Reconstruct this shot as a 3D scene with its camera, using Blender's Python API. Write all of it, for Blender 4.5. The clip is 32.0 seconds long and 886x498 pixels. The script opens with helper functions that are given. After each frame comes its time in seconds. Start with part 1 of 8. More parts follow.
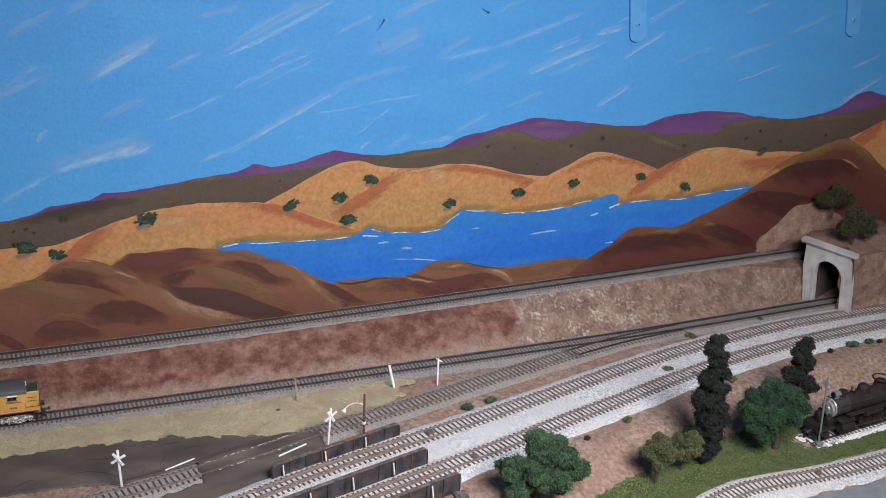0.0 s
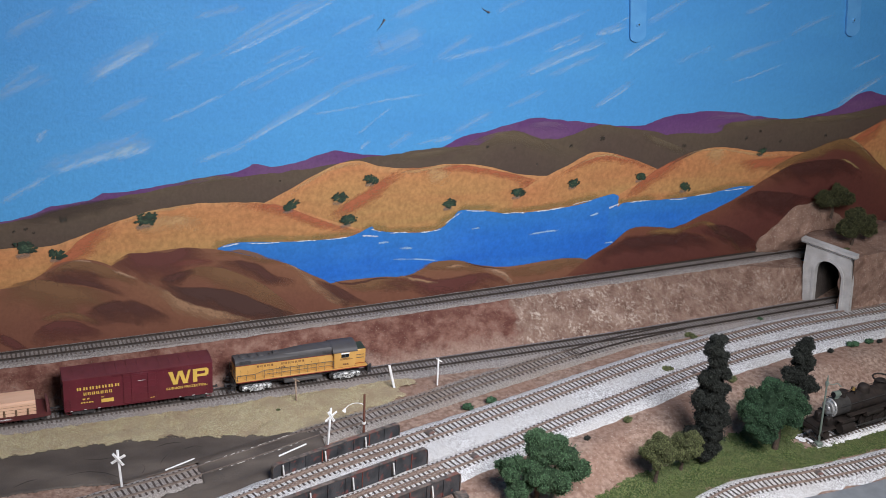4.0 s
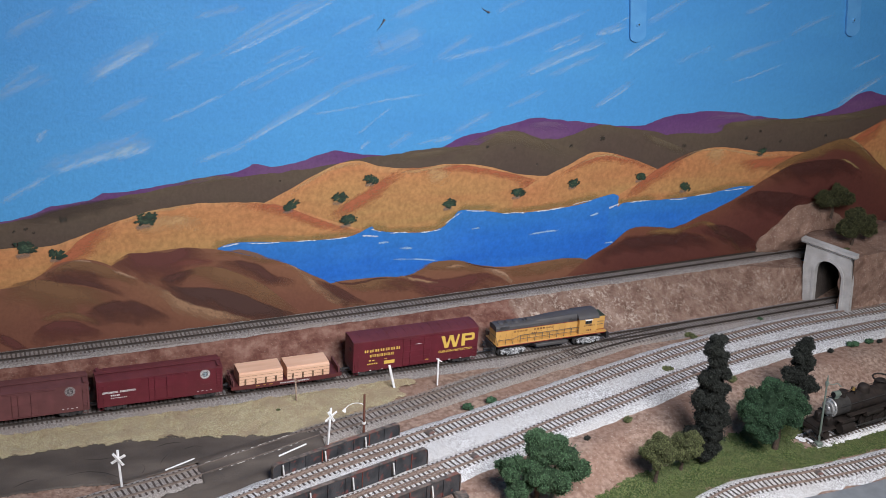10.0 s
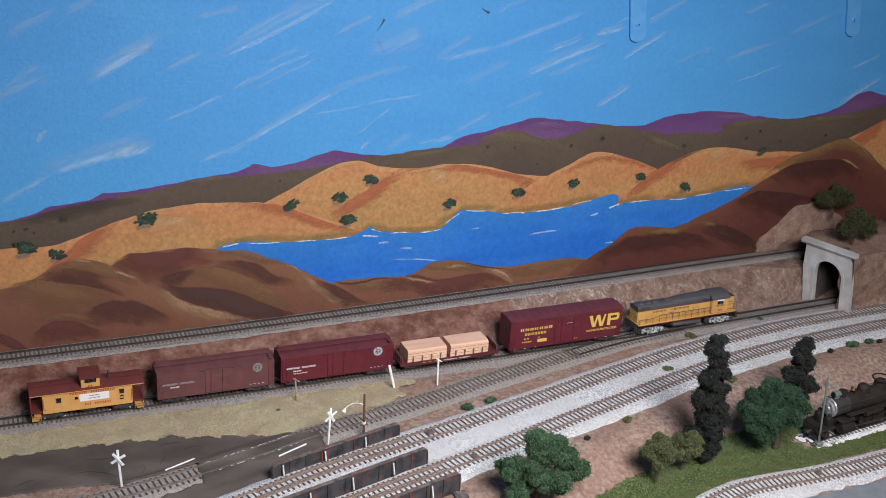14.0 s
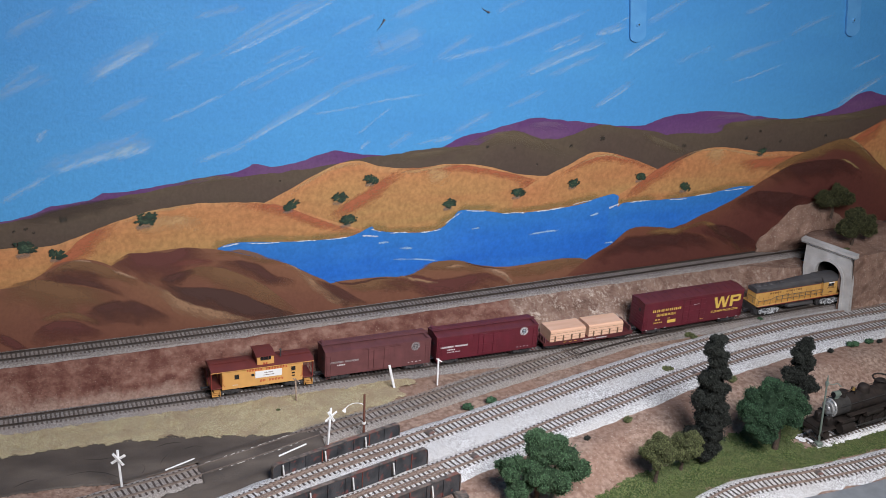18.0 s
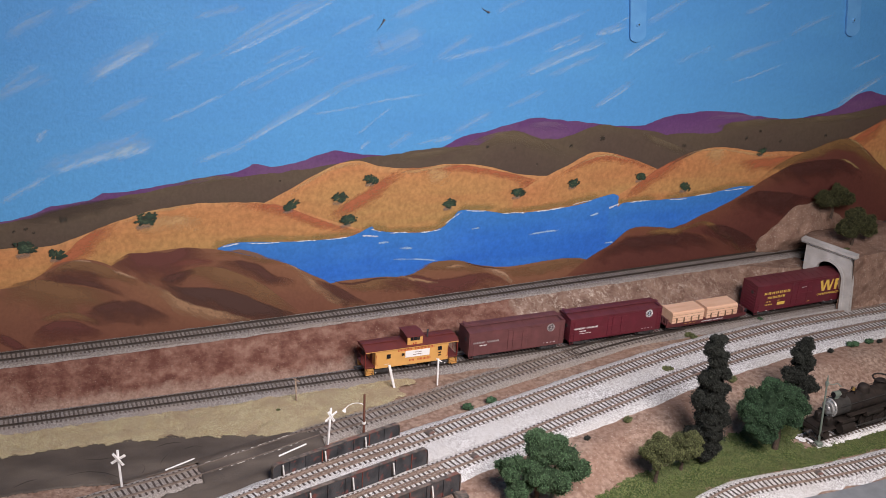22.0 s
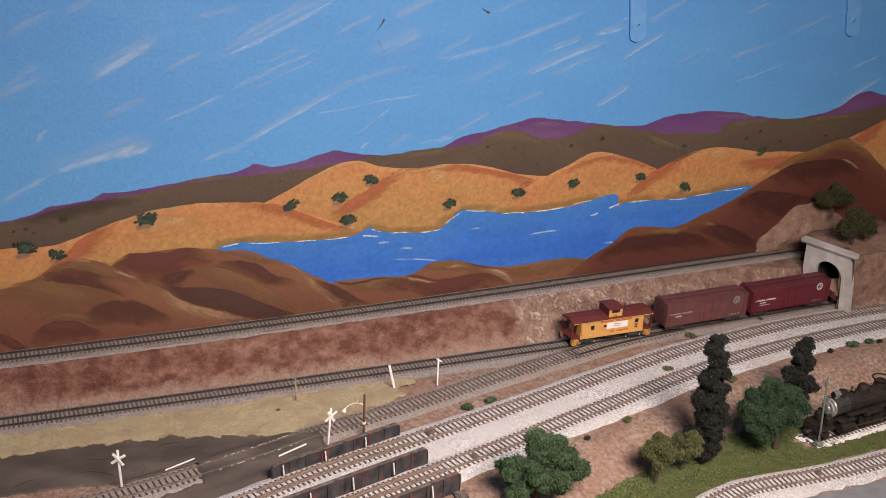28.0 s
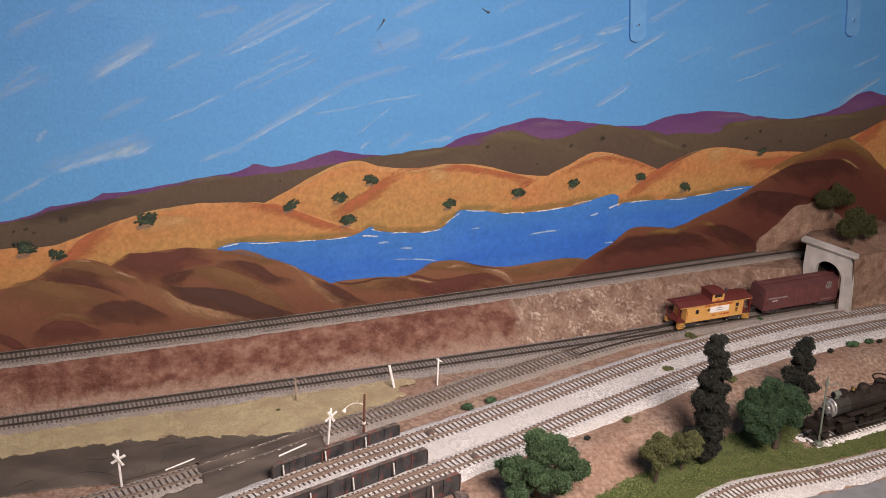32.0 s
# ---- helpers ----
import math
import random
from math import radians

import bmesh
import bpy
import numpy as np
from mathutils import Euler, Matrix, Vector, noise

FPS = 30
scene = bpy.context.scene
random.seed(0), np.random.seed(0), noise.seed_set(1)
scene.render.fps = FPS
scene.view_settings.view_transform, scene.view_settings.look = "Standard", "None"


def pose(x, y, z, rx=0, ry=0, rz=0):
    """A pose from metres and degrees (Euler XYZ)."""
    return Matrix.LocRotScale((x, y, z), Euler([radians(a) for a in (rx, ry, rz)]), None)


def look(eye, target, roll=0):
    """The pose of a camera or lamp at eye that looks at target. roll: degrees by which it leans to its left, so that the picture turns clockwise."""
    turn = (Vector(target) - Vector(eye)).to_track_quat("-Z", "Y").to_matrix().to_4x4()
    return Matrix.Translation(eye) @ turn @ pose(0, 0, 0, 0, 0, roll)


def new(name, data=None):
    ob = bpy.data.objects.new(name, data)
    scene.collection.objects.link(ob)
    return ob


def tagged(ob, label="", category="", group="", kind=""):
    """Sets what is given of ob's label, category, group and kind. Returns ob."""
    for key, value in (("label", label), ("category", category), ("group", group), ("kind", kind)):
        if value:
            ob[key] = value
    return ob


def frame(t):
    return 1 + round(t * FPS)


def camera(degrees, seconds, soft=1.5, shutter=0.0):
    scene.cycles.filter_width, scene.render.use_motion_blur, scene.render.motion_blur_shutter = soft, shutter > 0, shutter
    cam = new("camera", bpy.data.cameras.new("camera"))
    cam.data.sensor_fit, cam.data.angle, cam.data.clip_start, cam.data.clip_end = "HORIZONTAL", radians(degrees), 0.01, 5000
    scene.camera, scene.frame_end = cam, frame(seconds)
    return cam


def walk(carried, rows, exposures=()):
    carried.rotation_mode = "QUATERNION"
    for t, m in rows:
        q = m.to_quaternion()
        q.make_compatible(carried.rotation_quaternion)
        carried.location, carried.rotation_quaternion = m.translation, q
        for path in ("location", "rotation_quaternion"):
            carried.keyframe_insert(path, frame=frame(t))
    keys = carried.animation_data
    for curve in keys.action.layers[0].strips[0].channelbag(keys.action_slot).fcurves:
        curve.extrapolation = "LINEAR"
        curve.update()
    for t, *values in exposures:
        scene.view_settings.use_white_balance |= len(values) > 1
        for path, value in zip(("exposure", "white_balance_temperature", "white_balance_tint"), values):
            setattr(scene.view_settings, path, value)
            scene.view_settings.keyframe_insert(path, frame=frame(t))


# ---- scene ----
# A model railway (1:87) in front of a painted backdrop wall. Main line's rail tops are z = 0.
cam = camera(40.84, 32.0, soft=0.9, shutter=0.3)
EYE = (0.0, -1.364, 0.7845)
VIEW = look(EYE, (0.3566, -0.5122, 0.4008), 3.833)
walk(cam, [(0.0, VIEW), (32.0, VIEW)], [(0.0, 0.0, 6350, 9), (18.0, 0.0, 6350, 9), (20.0, 0.0, 6600, 11), (23.0, 0.0, 7200, 18), (25.0, 0.0, 7650, 21), (28.0, 0.0, 7900, 21), (32.0, 0.0, 8000, 20)])


# ---- light: an unseen main lamp, an added fill lamp and an ambient fill ----
def area_lamp(name, eye, target, sx, sy, power, color):
    data = bpy.data.lights.new(name, "AREA")
    data.shape, data.size, data.size_y, data.energy, data.color = "RECTANGLE", sx, sy, power, color
    ob = new(name, data)
    ob.matrix_world = look(eye, target)
    return ob


# Main lamp, out of view, set by the way the shadows fall.
lamp = area_lamp("ceiling_lamp", (0.60, -1.16, 0.98), (0.57, -0.30, 0.04), 0.66, 0.42, 13.4, (1.0, 0.975, 1.015))
lamp.data.spread = radians(120)
# Warm fill lamp added to lighten the shadows; no such source is known.
area_lamp("ceiling_lamp", (1.0, -2.0, 1.80), (0.8, -0.3, 0.0), 1.0, 0.6, 9.5, (1.0, 0.84, 0.70))
# Faint even ambient added to the closed room, without a source of its own.
world = bpy.data.worlds.new("room_ambient_fill")
scene.world = world
world.use_nodes = True
world.node_tree.nodes["Background"].inputs[0].default_value = (1.0, 0.93, 0.87, 1)
world.node_tree.nodes["Background"].inputs[1].default_value = 0.26


# ---- materials ----
def mat(name, c1, c2=None, scale=30.0, rough=0.75, bump=0.0, bump_scale=None, metal=0.0, detail=6.0, c3=None, scale3=6.0, amount3=0.5,
        stretch=(1, 1, 1), spec=0.5, vary=0.0, contrast=(0.35, 0.65), coord="Object", band=(0.42, 0.62)):
    m = bpy.data.materials.new(name)
    m.use_nodes = True
    nt = m.node_tree
    N, L = nt.nodes, nt.links
    b = N["Principled BSDF"]
    b.inputs["Roughness"].default_value, b.inputs["Metallic"].default_value = rough, metal
    b.inputs["Specular IOR Level"].default_value = spec
    tc, mp = N.new("ShaderNodeTexCoord"), N.new("ShaderNodeMapping")
    mp.inputs["Scale"].default_value = stretch
    L.new(tc.outputs[coord], mp.inputs[0])

    def noise_tex(sc, det):
        t = N.new("ShaderNodeTexNoise")
        t.inputs["Scale"].default_value, t.inputs["Detail"].default_value = sc, det
        L.new(mp.outputs[0], t.inputs["Vector"])
        return t

    def ramp(src, lo, hi, a, z):
        r = N.new("ShaderNodeValToRGB")
        r.color_ramp.elements[0].position, r.color_ramp.elements[1].position = lo, hi
        r.color_ramp.elements[0].color, r.color_ramp.elements[1].color = (*a, 1), (*z, 1)
        L.new(src, r.inputs[0])
        return r.outputs[0]

    out = ramp(noise_tex(scale, detail).outputs["Fac"], contrast[0], contrast[1], c1, c2 or c1)
    if c3:
        mx = N.new("ShaderNodeMix")
        mx.data_type = "RGBA"
        f = ramp(noise_tex(scale3, 4.0).outputs["Fac"], band[0], band[1], (0, 0, 0), (amount3,) * 3)
        L.new(f, mx.inputs[0])
        L.new(out, mx.inputs[6])
        mx.inputs[7].default_value = (*c3, 1)
        out = mx.outputs[2]
    if vary:
        oi, hs, mr = N.new("ShaderNodeObjectInfo"), N.new("ShaderNodeHueSaturation"), N.new("ShaderNodeMapRange")
        mr.inputs[3].default_value, mr.inputs[4].default_value = 1 - vary, 1 + vary
        L.new(oi.outputs["Random"], mr.inputs[0])
        L.new(mr.outputs[0], hs.inputs["Value"])
        L.new(out, hs.inputs["Color"])
        out = hs.outputs[0]
    L.new(out, b.inputs["Base Color"])
    if bump:
        bp = N.new("ShaderNodeBump")
        bp.inputs["Strength"].default_value, bp.inputs["Distance"].default_value = min(bump, 1.0), 0.002
        L.new(noise_tex(bump_scale or scale, 8.0).outputs["Fac"], bp.inputs["Height"])
        L.new(bp.outputs[0], b.inputs["Normal"])
    return m


def stone_mat(name, cols, scale, bump=0.8, tint=None, tint_scale=8.0):
    """Loose grains: one colour per cell."""
    m = bpy.data.materials.new(name)
    m.use_nodes = True
    nt = m.node_tree
    N, L = nt.nodes, nt.links
    b = N["Principled BSDF"]
    b.inputs["Roughness"].default_value = 0.9
    b.inputs["Specular IOR Level"].default_value = 0.25
    tc, v = N.new("ShaderNodeTexCoord"), N.new("ShaderNodeTexVoronoi")
    v.inputs["Scale"].default_value = scale
    L.new(tc.outputs["Object"], v.inputs["Vector"])
    r = N.new("ShaderNodeValToRGB")
    r.color_ramp.interpolation = "CONSTANT"
    while len(r.color_ramp.elements) < len(cols):
        r.color_ramp.elements.new(0.5)
    for i, c in enumerate(cols):
        r.color_ramp.elements[i].position, r.color_ramp.elements[i].color = i / len(cols), (*c, 1)
    sp = N.new("ShaderNodeSeparateColor")
    L.new(v.outputs["Color"], sp.inputs[0])
    L.new(sp.outputs[0], r.inputs[0])
    out = r.outputs[0]
    if tint:
        n2, r2, mx = N.new("ShaderNodeTexNoise"), N.new("ShaderNodeValToRGB"), N.new("ShaderNodeMix")
        n2.inputs["Scale"].default_value, n2.inputs["Detail"].default_value = tint_scale, 6
        L.new(tc.outputs["Object"], n2.inputs["Vector"])
        r2.color_ramp.elements[0].position, r2.color_ramp.elements[1].position = 0.45, 0.7
        r2.color_ramp.elements[1].color = (0.7, 0.7, 0.7, 1)
        L.new(n2.outputs["Fac"], r2.inputs[0])
        mx.data_type = "RGBA"
        L.new(r2.outputs[0], mx.inputs[0])
        L.new(out, mx.inputs[6])
        mx.inputs[7].default_value = (*tint, 1)
        out = mx.outputs[2]
    L.new(out, b.inputs["Base Color"])
    bp = N.new("ShaderNodeBump")
    bp.inputs["Strength"].default_value, bp.inputs["Distance"].default_value, bp.invert = bump, 0.0008, True
    L.new(v.outputs["Distance"], bp.inputs["Height"])
    L.new(bp.outputs[0], b.inputs["Normal"])
    return m


def paint_mat(name, stops, noise_scale=9.0, noise_amount=0.35, streak=None, second=None, second_scale=5.0, second_amount=0.6, slant=0.0, stipple=0.12, relief=0.0009):
    """Mural paint: colour runs from the ridge (0) downwards (1) by the UV map, broken by brush noise."""
    m = bpy.data.materials.new(name)
    m.use_nodes = True
    nt = m.node_tree
    N, L = nt.nodes, nt.links
    b = N["Principled BSDF"]
    b.inputs["Roughness"].default_value = 0.55
    b.inputs["Specular IOR Level"].default_value = 0.35
    uv, tc, sx = N.new("ShaderNodeUVMap"), N.new("ShaderNodeTexCoord"), N.new("ShaderNodeSeparateXYZ")
    uv.uv_map = "UVMap"
    L.new(uv.outputs[0], sx.inputs[0])
    mp = N.new("ShaderNodeMapping")
    mp.inputs["Rotation"].default_value = (0, slant, 0)
    mp.inputs["Scale"].default_value = streak or (1, 1, 2)
    L.new(tc.outputs["Object"], mp.inputs[0])
    n1 = N.new("ShaderNodeTexNoise")
    n1.inputs["Scale"].default_value, n1.inputs["Detail"].default_value = noise_scale, 5
    L.new(mp.outputs[0], n1.inputs["Vector"])
    ma, mb = N.new("ShaderNodeMath"), N.new("ShaderNodeMath")
    ma.operation = "MULTIPLY_ADD"
    ma.inputs[1].default_value, ma.inputs[2].default_value = noise_amount * 2, -noise_amount
    L.new(n1.outputs["Fac"], ma.inputs[0])
    mb.operation = "ADD"
    L.new(ma.outputs[0], mb.inputs[0])
    L.new(sx.outputs[1], mb.inputs[1])
    r = N.new("ShaderNodeValToRGB")
    while len(r.color_ramp.elements) < len(stops):
        r.color_ramp.elements.new(0.5)
    for i, (p, c) in enumerate(stops):
        r.color_ramp.elements[i].position, r.color_ramp.elements[i].color = p, (*c, 1)
    L.new(mb.outputs[0], r.inputs[0])
    out = r.outputs[0]
    if second:
        n2, r2, mx = N.new("ShaderNodeTexNoise"), N.new("ShaderNodeValToRGB"), N.new("ShaderNodeMix")
        n2.inputs["Scale"].default_value, n2.inputs["Detail"].default_value = second_scale, 3
        L.new(mp.outputs[0], n2.inputs["Vector"])
        r2.color_ramp.elements[0].position, r2.color_ramp.elements[1].position = 0.45, 0.62
        r2.color_ramp.elements[1].color = (second_amount,) * 3 + (1,)
        L.new(n2.outputs["Fac"], r2.inputs[0])
        mx.data_type = "RGBA"
        L.new(r2.outputs[0], mx.inputs[0])
        L.new(out, mx.inputs[6])
        mx.inputs[7].default_value = (*second, 1)
        out = mx.outputs[2]
    n3 = N.new("ShaderNodeTexNoise")
    n3.inputs["Scale"].default_value, n3.inputs["Detail"].default_value = 220, 4
    L.new(tc.outputs["Object"], n3.inputs["Vector"])
    hs, mr = N.new("ShaderNodeHueSaturation"), N.new("ShaderNodeMapRange")
    mr.inputs[1].default_value, mr.inputs[2].default_value = 0.32, 0.68
    mr.inputs[3].default_value, mr.inputs[4].default_value = 1 - stipple, 1 + stipple
    mx3, n4 = N.new("ShaderNodeMath"), N.new("ShaderNodeTexNoise")
    n4.inputs["Scale"].default_value, n4.inputs["Detail"].default_value = 110, 4
    L.new(tc.outputs["Object"], n4.inputs["Vector"])
    mx3.operation = "MULTIPLY_ADD"
    mx3.inputs[1].default_value = 0.5
    L.new(n4.outputs["Fac"], mx3.inputs[0])
    hf = N.new("ShaderNodeMath")
    hf.operation = "MULTIPLY"
    hf.inputs[1].default_value = 0.5
    L.new(n3.outputs["Fac"], hf.inputs[0])
    L.new(hf.outputs[0], mx3.inputs[2])
    L.new(mx3.outputs[0], mr.inputs[0])
    L.new(mr.outputs[0], hs.inputs["Value"])
    L.new(out, hs.inputs["Color"])
    L.new(hs.outputs[0], b.inputs["Base Color"])
    bp = N.new("ShaderNodeBump")
    bp.inputs["Strength"].default_value, bp.inputs["Distance"].default_value = 0.45, relief
    L.new(n3.outputs["Fac"], bp.inputs["Height"])
    L.new(bp.outputs[0], b.inputs["Normal"])
    return m


def stroke_mat(name, color, dens=0.5, scale=120.0, low=0.75, grain=(1, 1, 1), slant=0.0, span=0.7, streak=1.0, dry=0.0, dry_scale=420.0):
    """Dry-brushed paint: thin, broken towards the stroke's edges (UV)."""
    m = bpy.data.materials.new(name)
    m.use_nodes = True
    nt = m.node_tree
    N, L = nt.nodes, nt.links
    b = N["Principled BSDF"]
    b.inputs["Roughness"].default_value = 0.6
    b.inputs["Base Color"].default_value = (*color, 1)
    uv, sx, tc = N.new("ShaderNodeUVMap"), N.new("ShaderNodeSeparateXYZ"), N.new("ShaderNodeTexCoord")
    uv.uv_map = "UVMap"
    L.new(uv.outputs[0], sx.inputs[0])
    n1 = N.new("ShaderNodeTexNoise")
    n1.inputs["Scale"].default_value, n1.inputs["Detail"].default_value = scale, 6
    mp, mq = N.new("ShaderNodeMapping"), N.new("ShaderNodeMapping")
    mq.inputs["Rotation"].default_value = (0, slant, 0)
    mp.inputs["Scale"].default_value = grain
    L.new(tc.outputs["Object"], mq.inputs[0])
    L.new(mq.outputs[0], mp.inputs[0])
    L.new(mp.outputs[0], n1.inputs["Vector"])
    mul, sub, cl = N.new("ShaderNodeMath"), N.new("ShaderNodeMath"), N.new("ShaderNodeMapRange")
    mul.operation = "MULTIPLY"
    L.new(sx.outputs[0], mul.inputs[0])
    L.new(sx.outputs[1], mul.inputs[1])
    sub.operation = "ADD"
    k1, k2, n2, both = N.new("ShaderNodeMath"), N.new("ShaderNodeMath"), N.new("ShaderNodeTexNoise"), N.new("ShaderNodeMath")
    n2.inputs["Scale"].default_value, n2.inputs["Detail"].default_value = dry_scale, 3
    L.new(tc.outputs["Object"], n2.inputs["Vector"])
    for k, src, f in ((k1, n1, streak), (k2, n2, dry)):
        k.operation = "MULTIPLY_ADD"
        k.inputs[1].default_value, k.inputs[2].default_value = f, -0.5 * f
        L.new(src.outputs["Fac"], k.inputs[0])
    both.operation = "ADD"
    L.new(k1.outputs[0], both.inputs[0])
    L.new(k2.outputs[0], both.inputs[1])
    L.new(mul.outputs[0], sub.inputs[0])
    L.new(both.outputs[0], sub.inputs[1])
    cl.inputs[1].default_value, cl.inputs[2].default_value = low, low + span
    cl.inputs[3].default_value, cl.inputs[4].default_value = 0.0, dens
    L.new(sub.outputs[0], cl.inputs[0])
    L.new(cl.outputs[0], b.inputs["Alpha"])
    return m


def plain(name, c, rough=0.5, metal=0.0, vary=0.12, scale=60.0, bump=0.0, spec=0.5, wear=None, wear_amount=0.35):
    lo, hi = tuple(v * (1 - vary) for v in c), tuple(min(v * (1 + vary), 1) for v in c)
    return mat(name, lo, hi, scale, rough, bump, None, metal, 5.0, wear, scale * 0.6, wear_amount, spec=spec)


BALLAST_GREY = stone_mat("grey_ballast", [(0.16, 0.145, 0.138), (0.235, 0.215, 0.206), (0.30, 0.28, 0.27), (0.19, 0.172, 0.165), (0.36, 0.34, 0.33)], 1100, 0.6, tint=(0.28, 0.24, 0.215))
BALLAST_PALE = stone_mat("pale_ballast", [(0.25, 0.243, 0.24), (0.50, 0.495, 0.495), (0.66, 0.66, 0.665), (0.38, 0.37, 0.365), (0.74, 0.745, 0.755)], 950, 0.7, tint=(0.49, 0.475, 0.46))
BALLAST_DUSTY = stone_mat("dusty_ballast", [(0.20, 0.18, 0.165), (0.29, 0.265, 0.245), (0.37, 0.345, 0.325), (0.24, 0.21, 0.19), (0.33, 0.305, 0.285)], 1000, 0.6, tint=(0.29, 0.23, 0.19))
EARTH = mat("tan_earth", (0.20, 0.13, 0.10), (0.39, 0.285, 0.225), 170, 0.95, 1.0, 430, c3=(0.25, 0.138, 0.098), scale3=13, amount3=0.45, spec=0.15)
CLIFF = mat("pink_plaster_rock", (0.165, 0.098, 0.073), (0.275, 0.18, 0.138), 70, 0.9, 0.9, 260, c3=(0.54, 0.46, 0.39), scale3=430, amount3=0.45, spec=0.2, contrast=(0.3, 0.7), band=(0.60, 0.66))
STRAW = stone_mat("straw_grass", [(0.39, 0.335, 0.19), (0.50, 0.445, 0.27), (0.58, 0.525, 0.355), (0.29, 0.225, 0.145), (0.41, 0.315, 0.20)], 1100, tint=(0.33, 0.25, 0.17), tint_scale=26)
TURF = stone_mat("green_turf", [(0.048, 0.080, 0.022), (0.076, 0.112, 0.034), (0.120, 0.155, 0.052), (0.030, 0.048, 0.015), (0.18, 0.185, 0.085)], 900, tint=(0.095, 0.105, 0.045), tint_scale=30)
ASPHALT = mat("worn_asphalt", (0.078, 0.062, 0.050), (0.135, 0.110, 0.090), 16, 0.75, 0.4, 700, c3=(0.048, 0.038, 0.032), scale3=20, amount3=0.75, stretch=(0.55, 1, 1))
RAIL_DARK = mat("weathered_rail", (0.026, 0.02, 0.017), (0.062, 0.049, 0.042), 200, 0.5, 0, metal=0.2)
RAIL_RUST = mat("rusty_rail", (0.165, 0.118, 0.095), (0.285, 0.215, 0.178), 200, 0.55, 0, metal=0.2)
RAIL_DUSTY = mat("dusty_rail", (0.13, 0.10, 0.085), (0.21, 0.17, 0.145), 200, 0.6, 0, metal=0.2)
TIE = mat("weathered_wood_tie", (0.062, 0.050, 0.043), (0.135, 0.112, 0.098), 300, 0.85, 0.4, 600, vary=0.3)
TIE_GREY = mat("grey_brown_tie", (0.028, 0.020, 0.017), (0.082, 0.061, 0.052), 300, 0.85, 0.4, 600, vary=0.3)
CONCRETE = mat("painted_concrete", (0.43, 0.42, 0.41), (0.54, 0.53, 0.515), 60, 0.8, 0.5, 300, c3=(0.26, 0.24, 0.22), scale3=20, amount3=0.4, spec=0.25)
WHITE = plain("white_paint", (0.84, 0.84, 0.83), 0.6)
ROOM_WALL = mat("room_wall_paint", (0.6, 0.58, 0.55), (0.66, 0.64, 0.61), 5, 0.9)
CEILING = mat("ceiling_paint", (0.74, 0.73, 0.71), (0.8, 0.79, 0.77), 5, 0.9)
FLOOR = mat("room_floor", (0.18, 0.15, 0.13), (0.24, 0.2, 0.17), 5, 0.8)
WOOD = mat("bench_timber", (0.3, 0.2, 0.12), (0.42, 0.3, 0.19), 20, 0.7, 0.2, stretch=(0.2, 1, 1))


